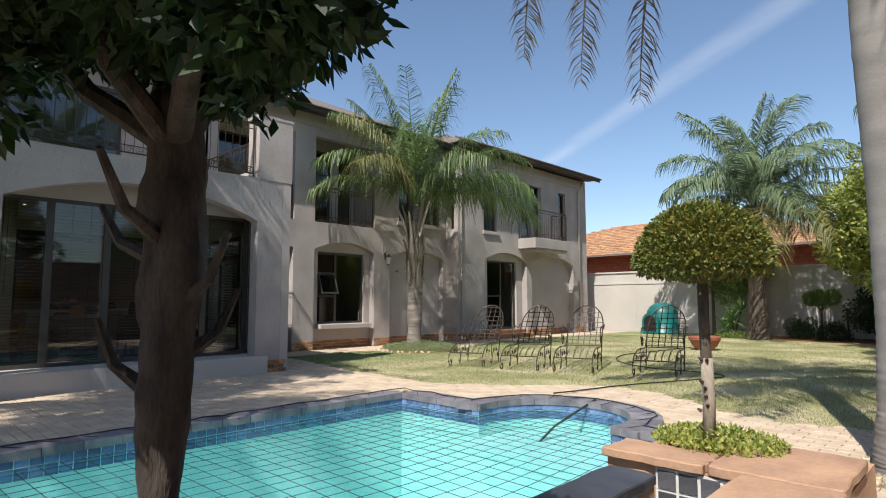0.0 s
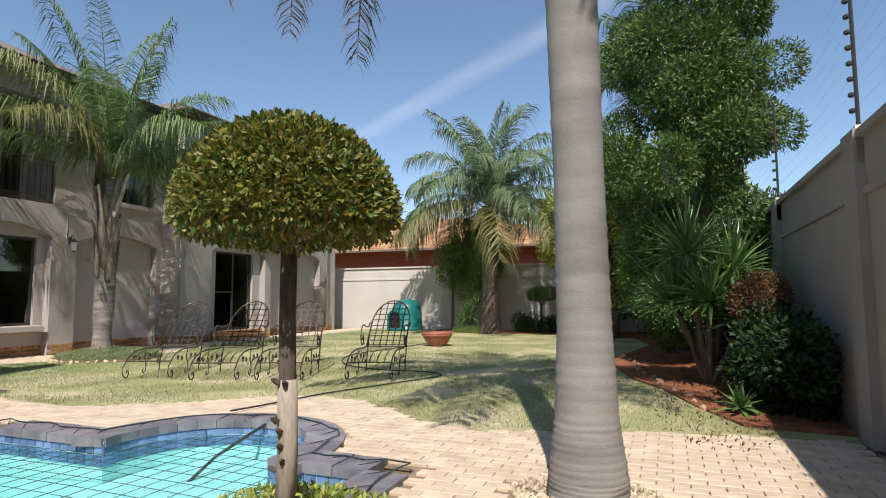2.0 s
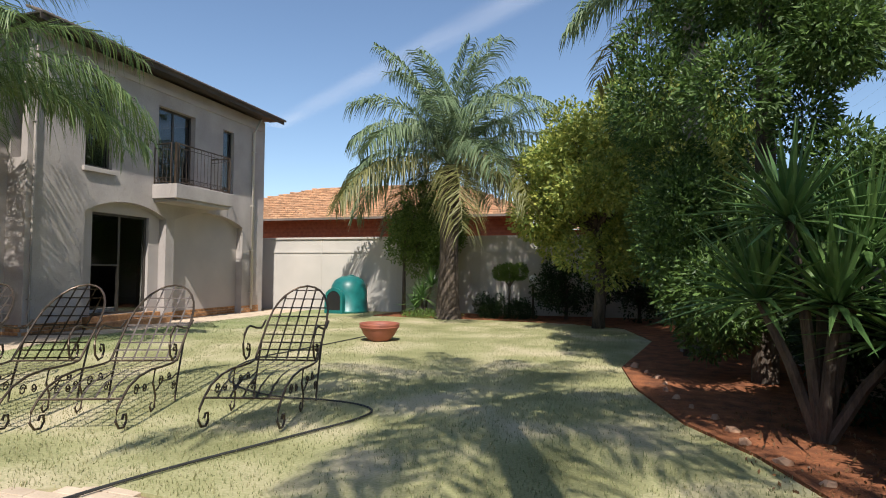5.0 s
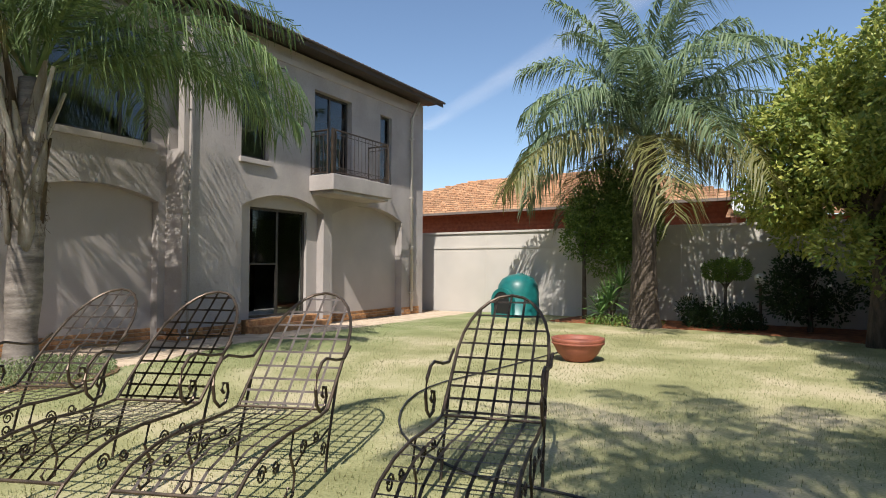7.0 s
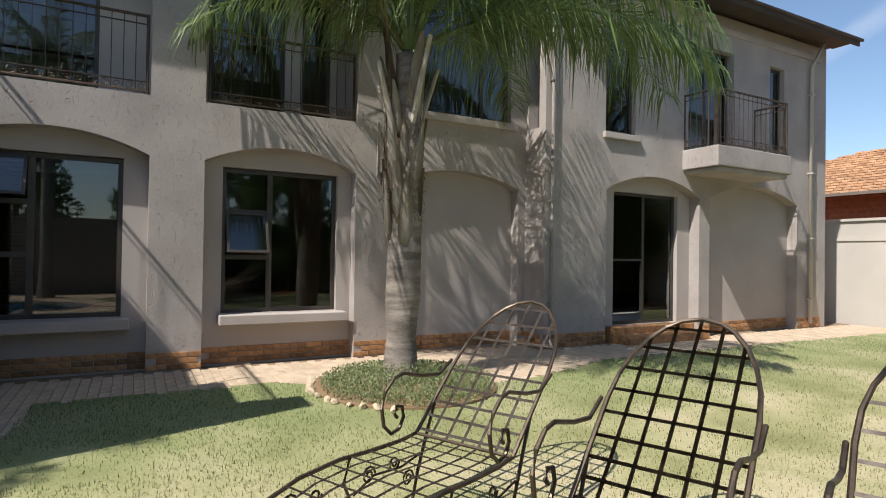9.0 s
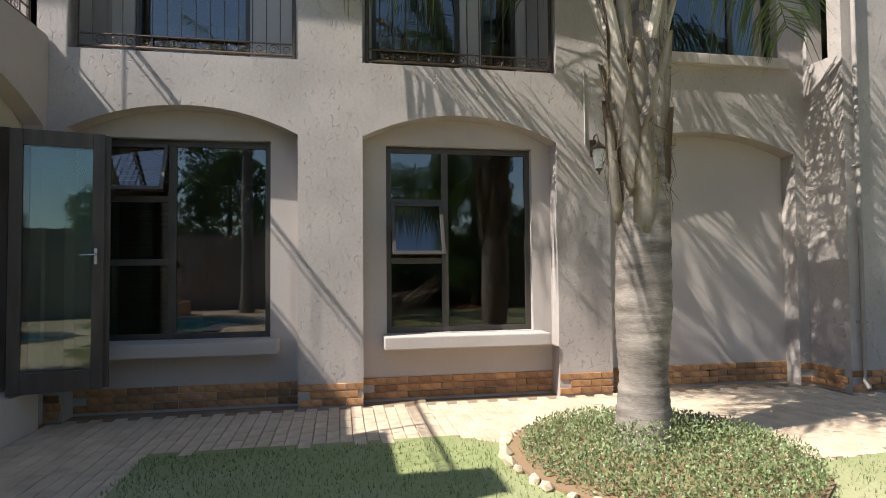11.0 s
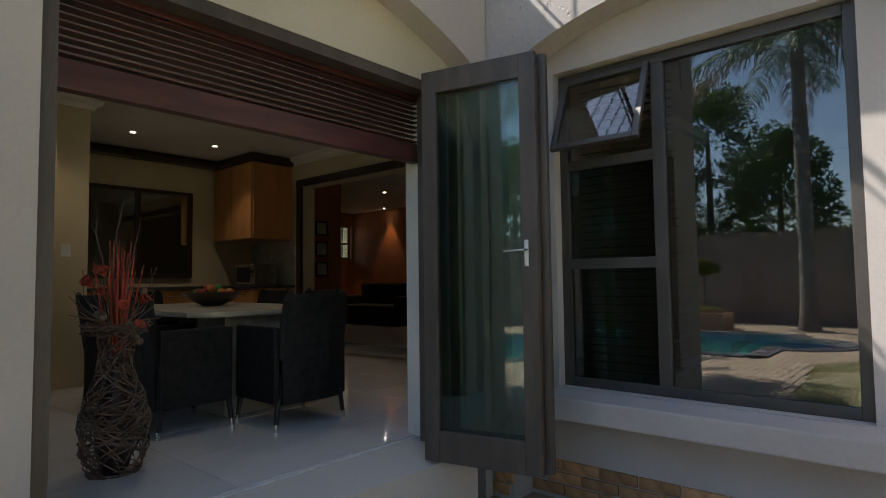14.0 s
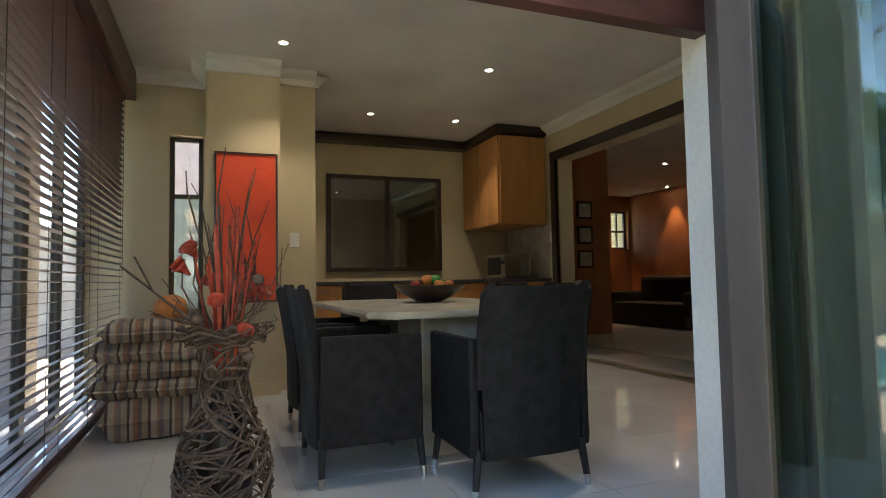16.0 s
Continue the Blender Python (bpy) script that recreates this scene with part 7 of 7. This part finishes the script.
CHAIRS = [(-10.34, 4.29, 90), (-10.36, 3.45, 90), (-10.92, 4.72, 180), (-11.4, 4.05, -90), (-11.4, 3.3, -90), (-10.98, 2.2, 0)]
chair = chair_build()
chair.matrix_world = pose(CHAIRS[0][0], CHAIRS[0][1], FLOOR, 0, 0, CHAIRS[0][2])
for x, y, a in CHAIRS[1:]:
    copy_thing(chair, pose(x, y, FLOOR, 0, 0, a))

table = thing("dining_table", "stone-topped dining table with clipped corners on a pedestal", "table", (-10.98, 3.45, FLOOR))
bm = plate([(-0.62, -0.9), (-0.5, -1.02), (0.5, -1.02), (0.62, -0.9), (0.62, 0.9), (0.5, 1.02), (-0.5, 1.02), (-0.62, 0.9)], [], flat(0.71), (0, 0, 0.035))
bmesh.ops.bevel(bm, geom=[e for e in bm.edges if len(e.link_faces) == 2 and e.calc_face_angle(0) > 1.0], offset=0.008, segments=2, affect="EDGES")
part("tabletop", bm, "stone_top", table, "polished stone top")
part("pedestal", boxes((-0.15, 0.33, 0.45, 0.87, 0.0, 0.708), bevel=0.01), "stone_top", table, "stone-clad pedestal")
part("pedestal", boxes((-0.3, 0.3, -0.8, -0.4, 0.0, 0.708), bevel=0.01), "stone_top", table, "stone-clad pedestal")

fruit_bowl = thing("fruit_bowl", "dark wooden bowl heaped with fruit on the table", "bowl", (-11.05, 3.35, FLOOR + 0.746))
part("bowl", lathe([(0.07, 0.0), (0.1, 0.012), (0.19, 0.06), (0.245, 0.11), (0.25, 0.118), (0.235, 0.115), (0.15, 0.06), (0.01, 0.03)], 28), "pelmet", fruit_bowl, "", True)
rnd = random.Random(71)
for i in range(11):
    a, q = i * 2.4, 0.15 * math.sqrt(i / 11)
    name, m = (("orange", "orange"), ("apple", "fruit_green"), ("apple", "flower_red"))[i % 3]
    f = part(name, lathe([(0.004, -0.036), (0.025, -0.03), (0.04, 0.0), (0.028, 0.03), (0.006, 0.034)], 12, Matrix.Translation((math.cos(a) * q, math.sin(a) * q, 0.115 + (0.035 if q < 0.08 else 0)))), m, None, "", True)
    f.matrix_world = Matrix.Translation((-11.05, 3.35, FLOOR + 0.746))
    tagged(f, {"orange": "ripe orange lying in the fruit bowl", "fruit_green": "glossy green apple lying in the fruit bowl", "flower_red": "dark red apple lying in the fruit bowl"}[m], "fruit", "fruit in the bowl")


# stacked cushions
def striped():
    """Woven upright stripes in cream, grey, brown and rust, crossed by faint bands."""
    m = surface("striped_cloth", (0.9, 0.9, 0.9), (0.6, 0.6, 0.6), 0.9, scale=9, fine=120, bump=0.4, dist=0.003, spec=0.1)
    n, l = m.node_tree.nodes, m.node_tree.links
    tc, xyz, sm, sc, fr = n.new("ShaderNodeTexCoord"), n.new("ShaderNodeSeparateXYZ"), n.new("ShaderNodeMath"), n.new("ShaderNodeMath"), n.new("ShaderNodeMath")
    sm.operation, sc.operation, fr.operation = "ADD", "MULTIPLY", "FRACT"
    sc.inputs[1].default_value = 4.6
    l.new(tc.outputs["Object"], xyz.inputs[0])
    l.new(xyz.outputs["X"], sm.inputs[0])
    sm.inputs[1].default_value = 3.0
    l.new(sm.outputs[0], sc.inputs[0])
    l.new(sc.outputs[0], fr.inputs[0])
    r = n.new("ShaderNodeValToRGB")
    r.color_ramp.interpolation = "CONSTANT"
    r.color_ramp.elements[0].color, r.color_ramp.elements[1].color = (0.42, 0.35, 0.26, 1), (0.20, 0.17, 0.16, 1)
    r.color_ramp.elements[1].position = 0.14
    for at, col in ((0.22, (0.36, 0.20, 0.13)), (0.34, (0.46, 0.40, 0.31)), (0.42, (0.11, 0.085, 0.08)), (0.48, (0.40, 0.34, 0.27)), (0.62, (0.26, 0.22, 0.21)), (0.72, (0.40, 0.24, 0.16)), (0.78, (0.50, 0.43, 0.33)), (0.92, (0.13, 0.10, 0.09))):
        r.color_ramp.elements.new(at).color = (*col, 1)
    l.new(fr.outputs[0], r.inputs[0])
    mx = n.new("ShaderNodeMix")
    mx.data_type, mx.blend_type = "RGBA", "MULTIPLY"
    mx.inputs[0].default_value = 1.0
    l.new(n["Color Ramp"].outputs[0], mx.inputs[6])
    l.new(r.outputs[0], mx.inputs[7])
    l.new(mx.outputs[2], n["Principled BSDF"].inputs["Base Color"])
    return m


M["striped"] = striped()


def cushion(at, sx, sy, h, turn, seed):
    c = thing("floor_cushion", "brown and cream striped floor cushion in a stack", "cushion", at, turn, "stacked floor cushions")
    bm = bmesh.new()
    bmesh.ops.create_grid(bm, x_segments=14, y_segments=14, size=1)
    made = bmesh.ops.extrude_face_region(bm, geom=bm.faces[:])["geom"]
    top = [g for g in made if isinstance(g, bmesh.types.BMVert)]
    rr = random.Random(seed)
    tops = set(top)
    for v in bm.verts:
        u, w = v.co.x, v.co.y
        k = (1 - abs(u) ** 9) * (1 - abs(w) ** 9)
        z = h * (0.5 + 0.5 * (k ** 0.5) * (1 if v in tops else -1)) + 0.022 * noise.noise(Vector((u * 2.6 + seed, w * 2.6, 0))) * k
        sag = 1 + 0.04 * noise.noise(Vector((u * 1.8, w * 1.8, seed * 0.7)))
        v.co = Vector((u * sx * (0.95 + 0.05 * k) * sag, w * sy * (0.95 + 0.05 * k) * sag, z))
    bmesh.ops.recalc_face_normals(bm, faces=bm.faces)
    part("cover", bm, "striped", c, "", True)
    part("piping", tube(bmesh.new(), [(sx * 0.97 * a, sy * 0.97 * b, h / 2) for a, b in ((-1, -1), (0, -1.01), (1, -1), (1.01, 0), (1, 1), (0, 1.01), (-1, 1), (-1.01, 0))], 0.008, 5, None, True), "striped", c)


z = FLOOR
for i, (h, t) in enumerate(((0.25, 4), (0.12, -6), (0.11, 3), (0.13, -3), (0.12, 5))):
    cushion((-9.33 + 0.02 * (i % 2), 3.08, z), 0.31 if i else 0.29, 0.33, h, t, i * 3 + 1)
    z += h - 0.012
gourd = thing("gourd", "round orange dried gourd with a stick handle", "gourd", (-9.40, 3.08, z - 0.012))
part("body", lathe([(0.01, 0.0), (0.07, 0.01), (0.1, 0.05), (0.105, 0.09), (0.085, 0.14), (0.04, 0.17), (0.01, 0.175)], 20), "orange", gourd, "", True)
part("stick", tube(bmesh.new(), [(-0.16, 0.22, 0.0), (0.05, 0.05, 0.16), (0.3, -0.12, 0.36)], 0.008, 5), "twig", gourd)
part("stick", tube(bmesh.new(), [(-0.12, 0.2, 0.02), (0.1, 0.02, 0.2), (0.22, -0.1, 0.42)], 0.007, 5), "twig", gourd)


# woven twig vase
def twig_vase(at):
    v = thing("twig_vase", "tall vase of woven dark twigs with dried reeds", "vase", at)
    rnd = random.Random(81)
    knots = ((0.0, 0.11), (0.12, 0.15), (0.26, 0.155), (0.38, 0.13), (0.48, 0.085), (0.58, 0.07), (0.66, 0.08), (0.74, 0.11))

    def prof(z):
        for (z0, r0), (z1, r1) in zip(knots, knots[1:]):
            if z <= z1:
                return r0 + (r1 - r0) * (z - z0) / (z1 - z0)
        return knots[-1][1]

    bm = bmesh.new()
    for i in range(250):
        a, z0 = rnd.uniform(0, 6.283), rnd.uniform(0.0, 0.6)
        pts = []
        da, dz = rnd.choice((-1, 1)) * rnd.uniform(0.15, 0.5), rnd.uniform(-0.04, 0.06)
        for k in range(6):
            z = min(max(z0 + dz * k, 0.005), 0.745)
            r = prof(z) + rnd.uniform(-0.012, 0.012)
            pts.append((math.cos(a + da * k) * r, math.sin(a + da * k) * r, z))
        tube(bm, pts, rnd.uniform(0.0022, 0.0055), 4)
    tagged(part("weave", bm, "twig", v), kind="stuff")
    part("lining", lathe([(0.06, 0.0), (0.09, 0.12), (0.095, 0.26), (0.07, 0.4), (0.035, 0.52)], 18), "pelmet", v)
    rim = bmesh.new()
    for i in range(46):
        a0, span = rnd.uniform(0, 6.283), rnd.uniform(0.8, 2.4)
        r0, z0 = rnd.uniform(0.10, 0.16), rnd.uniform(0.69, 0.75)
        tube(rim, [(math.cos(a0 + span * k / 7) * (r0 + 0.012 * math.sin(k * 2 + i)), math.sin(a0 + span * k / 7) * (r0 + 0.012 * math.cos(k * 2 + i)), z0 + 0.012 * math.sin(k * 1.7 + i)) for k in range(8)], rnd.uniform(0.0025, 0.005), 4)
    tagged(part("rim", rim, "twig", v, "loosely twisted twig rim"), kind="stuff")
    bm = bmesh.new()
    for i in range(30):
        a, q = rnd.uniform(0, 6.283), rnd.uniform(0.05, 0.24)
        h = rnd.uniform(0.85, 1.22) - 0.5 * q
        c, s = math.cos(a), math.sin(a)
        tube(bm, [(0.04 * c, 0.04 * s, 0.5), (q * 0.35 * c, q * 0.35 * s, 0.75), (q * 0.8 * c + rnd.uniform(-0.03, 0.03), q * 0.8 * s + rnd.uniform(-0.03, 0.03), 0.5 * (0.75 + h)), (q * c + rnd.uniform(-0.05, 0.05), q * s + rnd.uniform(-0.05, 0.05), h)], 0.0045, 4, 0.0018)
    for az, reach, h in ((60, 0.05, 1.36), (150, 0.10, 1.30), (20, 0.14, 1.27), (-40, 0.12, 1.25)):
        c, s = math.cos(radians(az)), math.sin(radians(az))
        tube(bm, [(0.02 * c, 0.02 * s, 0.5), (reach * 0.3 * c, reach * 0.3 * s, 0.9), (reach * 0.9 * c, reach * 0.9 * s, 1.2), (reach * c - 0.03 * s, reach * s + 0.03 * c, h)], 0.006, 5, 0.002)
    tagged(part("reeds", bm, "twig", v), kind="stuff")
    for i in range(10):
        a, q, z = rnd.uniform(0, 6.283), rnd.uniform(0.05, 0.12), rnd.uniform(0.66, 1.0)
        part("flower", lathe([(0.004, 0.0), (0.010, 0.016), (0.020, 0.04), (0.030, 0.052), (0.026, 0.05), (0.008, 0.016)], 10, pose(math.cos(a) * q, math.sin(a) * q, z, -55 * math.sin(a) + rnd.uniform(-15, 15), 55 * math.cos(a) + rnd.uniform(-15, 15), 0)), "flower_red", v, "red dried trumpet flower", True)
    for i in range(7):
        a, q, z = rnd.uniform(0, 6.283), rnd.uniform(0.05, 0.14), rnd.uniform(0.62, 0.92)
        part("seed_pod", lathe([(0.004, -0.02), (0.017, -0.012), (0.022, 0.0), (0.017, 0.014), (0.004, 0.02)], 10, Matrix.Translation((math.cos(a) * q, math.sin(a) * q, z))), "twig", v, "round brown seed pod", True)
    for i in range(24):
        a, q = rnd.uniform(0, 6.283), rnd.uniform(0.02, 0.13)
        c, s = math.cos(a), math.sin(a)
        part("red_stem", tube(bmesh.new(), [(0.03 * c, 0.03 * s, 0.58), (q * 0.6 * c, q * 0.6 * s, 0.8), (q * c, q * s, rnd.uniform(0.9, 1.2))], 0.007, 4, 0.004), "flower_red", v, "dull red dried stem")


twig_vase((-9.71, 4.98, FLOOR))

# art, switches, mirror
art = thing("wall_art", "orange-red canvas with dark reed shapes in a thin frame", "picture", (-9.885, 2.262, 1.685))
part("canvas", boxes((-0.225, 0.225, 0.002, 0.03, -0.585, 0.585)), "art", art)
part("art_frame", boxes((-0.24, -0.225, 0, 0.04, -0.6, 0.6), (0.225, 0.24, 0, 0.04, -0.6, 0.6), (-0.225, 0.225, 0, 0.04, -0.6, -0.585), (-0.225, 0.225, 0, 0.04, 0.585, 0.6)), "pelmet", art)
rnd = random.Random(83)
for x, sway, lean, top in ((0.02, 0.05, -0.06, 0.44), (-0.05, 0.06, -0.13, 0.22), (0.05, -0.05, 0.10, 0.30), (0.0, -0.03, 0.15, 0.05), (-0.09, 0.04, -0.02, -0.05), (0.08, 0.03, 0.06, -0.15), (-0.02, -0.05, 0.02, 0.12)):
    part("reed", tube(bmesh.new(), [(x, 0.031, -0.58), (x + sway, 0.031, -0.36), (x + sway * 0.6 + lean * 0.4, 0.031, -0.36 + (top + 0.36) * 0.5), (x + lean, 0.031, top)], 0.013, 4, 0.003), "blind_wood", art, "dark painted reed")
def switch(at, turn):
    s = thing("light_switch", "white plastic light switch on the wall", "switch", at, turn, "light switches")
    part("plate", boxes((-0.04, 0.04, 0, 0.009, -0.06, 0.06), bevel=0.003), "white", s)
    part("rocker", boxes((-0.012, 0.012, 0.0095, 0.014, -0.02, 0.02), bevel=0.002), "white", s)
switch((-10.28, 2.1, 1.6), 0)
switch((-13.36, 1.25, 1.72), -90)

mirror = thing("serving_hatch", "dark framed double glazed hatch in the kitchen wall", "hatch", kind="structure")
part("frame", boxes((-12.38, -12.33, 0.1, 0.15, 1.36, 2.56), (-10.94, -10.89, 0.1, 0.15, 1.36, 2.56), (-12.33, -10.94, 0.1, 0.15, 2.51, 2.56), (-12.33, -10.94, 0.1, 0.15, 1.36, 1.41), (-11.68, -11.63, 0.1, 0.152, 1.41, 2.51)), "pelmet", mirror)
for a, b in ((-12.33, -11.68), (-11.63, -10.94)):
    part("pane", boxes((a, b, 0.105, 0.115, 1.41, 2.51)), "glass_hatch", mirror, "reflecting glass pane")

# kitchen units
cab = thing("wall_cabinet", "honey maple wall cupboard with plain doors", "cabinet")
part("body", boxes((-13.34, -12.72, 0.12, 1.16, 1.88, 2.93)), "maple", cab)
for y0, y1 in ((0.14, 0.64), (0.65, 1.155)):
    part("door", boxes((-12.718, -12.70, y0, y1, 1.885, 2.925), bevel=0.003), "maple", cab)
part("end_panel", boxes((-13.33, -12.73, 1.162, 1.18, 1.885, 2.925)), "maple", cab)
pel = thing("pelmet", "dark timber moulding above the cupboards", "pelmet", kind="structure")
part("board", boxes((-13.3, -10.47, 0.1, 0.3, 2.94, 3.04), (-13.36, -12.66, 0.3, 1.24, 2.94, 3.04), bevel=0.015), "pelmet", pel)
base = thing("base_cabinet", "maple kitchen base unit under the counter", "cabinet")
part("body", boxes((-13.34, -12.75, 0.12, 1.2, FLOOR + 0.1, FLOOR + 0.86)), "maple", base)
part("plinth_board", boxes((-13.3, -12.8, 0.12, 1.15, FLOOR, FLOOR + 0.098)), "pelmet", base)
for i in range(2):
    d = part("door", boxes((-12.748, -12.73, 0.14 + 0.53 * i, 0.66 + 0.53 * i, FLOOR + 0.11, FLOOR + 0.85), bevel=0.003), "maple", base)
    part("handle", tube(bmesh.new(), [(-12.70, 0.35 + 0.53 * i, FLOOR + 0.78), (-12.70, 0.5 + 0.53 * i, FLOOR + 0.78)], 0.006, 6), "steel", d)
ctr = tagged(part("worktop", boxes((-13.35, -12.70, 0.11, 1.24, FLOOR + 0.862, FLOOR + 0.9), bevel=0.006), "granite"), "dark polished granite worktop on the units", "worktop")
base2 = thing("base_cabinet", "maple kitchen base unit along the back wall", "cabinet")
part("body", boxes((-12.74, -10.5, 0.12, 0.7, FLOOR + 0.1, FLOOR + 0.86)), "maple", base2)
part("plinth_board", boxes((-12.74, -10.55, 0.14, 0.62, FLOOR, FLOOR + 0.098)), "pelmet", base2)
for i in range(4):
    d = part("door", boxes((-12.72 + 0.555 * i, -12.18 + 0.555 * i, 0.702, 0.72, FLOOR + 0.11, FLOOR + 0.85), bevel=0.003), "maple", base2)
    part("handle", tube(bmesh.new(), [(-12.5 + 0.555 * i, 0.74, FLOOR + 0.78), (-12.35 + 0.555 * i, 0.74, FLOOR + 0.78)], 0.006, 6), "steel", d)
tagged(part("worktop", boxes((-12.695, -10.48, 0.12, 0.75, FLOOR + 0.862, FLOOR + 0.9), bevel=0.006), "granite"), "dark polished granite worktop on the units", "worktop")
toaster = thing("toaster_oven", "black and steel counter-top oven on the worktop", "oven", (-13.03, 0.75, FLOOR + 0.9), 0)
part("body", boxes((-0.18, 0.18, -0.25, 0.25, 0.01, 0.3), bevel=0.012), "steel", toaster)
part("window", boxes((0.181, 0.19, -0.2, 0.12, 0.05, 0.26)), "black", toaster)
part("knob", tube(bmesh.new(), [(0.18, 0.19, 0.2), (0.205, 0.19, 0.2)], 0.02, 10), "black", toaster)
splash = setting("splashback", boxes((-13.358, -13.345, 0.12, 1.22, FLOOR + 0.9, 1.88)), "stone_top", "pale stone splashback")

# venetian blinds on the glass doors
vb = thing("venetian_blind", "dark red-brown wooden venetian blinds over the glass doors", "blind", (-8.93, 0, 0))
sm = boxes((-0.018, 0.018, -1.88, 1.88, -0.0015, 0.0015))
slat0 = None
for i in range(48):
    if slat0 is None:
        slat0 = part("slat", sm, "blind_wood", vb)
        ob = slat0
    else:
        ob = new("slat", slat0.data)
        ob.parent = vb
    ob.matrix_world = Matrix.Translation((-8.93, 3.68, FLOOR + 0.07 + i * 0.05)) @ Matrix.Rotation(radians(8), 4, "Y")
part("head_box", boxes((-0.10, 0.05, 1.78, 5.58, FLOOR + 2.44, FLOOR + 2.68), bevel=0.006), "blind_wood", vb, "dark wooden head box")
part("bottom_rail", boxes((-0.028, 0.028, 1.8, 5.56, FLOOR + 0.02, FLOOR + 0.05), bevel=0.004), "blind_wood", vb)
for y in (2.0, 2.85, 3.1, 3.75, 4.0, 4.6, 5.4):
    part("tape", boxes((-0.027, -0.0255, y - 0.004, y + 0.004, FLOOR + 0.05, FLOOR + 2.46)), "cable", vb)
part("cord", tube(bmesh.new(), [(-0.05, 2.06, FLOOR + 2.4), (-0.05, 2.06, 1.3)], 0.003, 4), "cable", vb)

# downlights
def downlight(at):
    d = thing("downlight", "small round recessed ceiling spotlight switched on", "lamp", at, 0, "ceiling downlights")
    part("ring", lathe([(0.026, 0.0), (0.037, -0.004), (0.039, 0.0), (0.039, 0.003), (0.026, 0.003)], 18), "white", d)
    part("bulb", lathe([(0.001, -0.001), (0.024, -0.001), (0.024, 0.002), (0.001, 0.002)], 14), "lamp_glass", d, "glowing lamp face")
for x, y in ((-10.13, 2.73), (-11.86, 2.71), (-11.2, 1.13), (-12.19, 1.14), (-10.13, 4.6), (-11.86, 4.6)):
    downlight((x, y, 3.046))
    l = bpy.data.lights.new("downlight", "SPOT")
    l.energy, l.color, l.spot_size, l.spot_blend, l.shadow_soft_size = 4.5, (1.0, 0.86, 0.68), radians(100), 0.7, 0.03
    o = new("downlight_beam", l)
    o.matrix_world = look((x, y, 3.03), (x, y, 0))

# living room: pictures, glowing wall lamps, dark couch, small window
for z in (1.48, 1.8, 2.13):
    p = thing("small_picture", "small square dark-framed picture on the brown wall", "picture", (-14.2, 0.7, z), 0, "small pictures")
    part("picture_frame", boxes((-0.12, 0.12, 0.0, 0.02, -0.12, 0.12), bevel=0.004), "pelmet", p)
    part("print", boxes((-0.09, 0.09, 0.0202, 0.024, -0.09, 0.09)), "stone_top", p)
sofa = thing("sofa", "dark leather sofa in the living room", "sofa", (-17.3, -1.3, FLOOR), 90)
part("base", boxes((-1.0, 1.0, -0.45, 0.45, 0.0, 0.42), bevel=0.05), "black", sofa)
part("backrest", boxes((-1.0, 1.0, 0.3, 0.5, 0.42, 0.9), bevel=0.06), "black", sofa)
for s in (-1, 1):
    part("armrest", boxes((s * 1.0 - 0.1, s * 1.0 + 0.1, -0.45, 0.45, 0.2, 0.62), bevel=0.05), "black", sofa)
for x, y in ((-17.78, -1.65), (-17.78, -0.3), (-17.1, -2.85)):
    l = bpy.data.lights.new("living_spot", "SPOT")
    l.energy, l.color, l.spot_size, l.spot_blend, l.shadow_soft_size = 7, (1.0, 0.6, 0.3), radians(60), 0.6, 0.03
    o = new("living_beam", l)
    o.matrix_world = look((x, y, 2.95), (x - 0.08, y, 0.5))
    downlight((x, y, 2.976))
downlight((-16.1, 0.15, 2.976))
framed("window_12", "small barred window in the living room", -8.0, 0, 0.45, 1.84, 2.66, [(0.04, 0.41, 2.2, 2.24), (0.21, 0.24, 1.88, 2.62)], [(0.04, 0.41, 1.88, 2.62)], "glass_clear", 0.04, 0.04)
bpy.data.objects["window_12"].matrix_world = Matrix.Translation((-17.93, -3.1, 0)) @ Matrix(((0, 1, 0, 0), (1, 0, 0, 0), (0, 0, 1, 0), (0, 0, 0, 1))) @ Matrix.Translation((8.0, 0, 0))
for i in range(9):
    part("bar", boxes((-0.004, 0.004, 0.04, 0.41, 1.92 + 0.08 * i, 1.928 + 0.08 * i), ), "white", bpy.data.objects["window_12"]).location = (-8.06, 0, 0)
setting("wall_living_rear", boxes((-17.998, -17.985, -3.0, 5.7, FLOOR, 2.98)), "inner_brown", "rust-brown rear wall washed by spotlights")
skirt = setting("baseboard", boxes((-10.15, -9.58, 2.262, 2.275, FLOOR, FLOOR + 0.1), (-9.56, -8.78, 1.752, 1.765, FLOOR, FLOOR + 0.1), (-14.6, -13.6, 0.702, 0.72, FLOOR, FLOOR + 0.14)), "inner_wall", "painted skirting board")
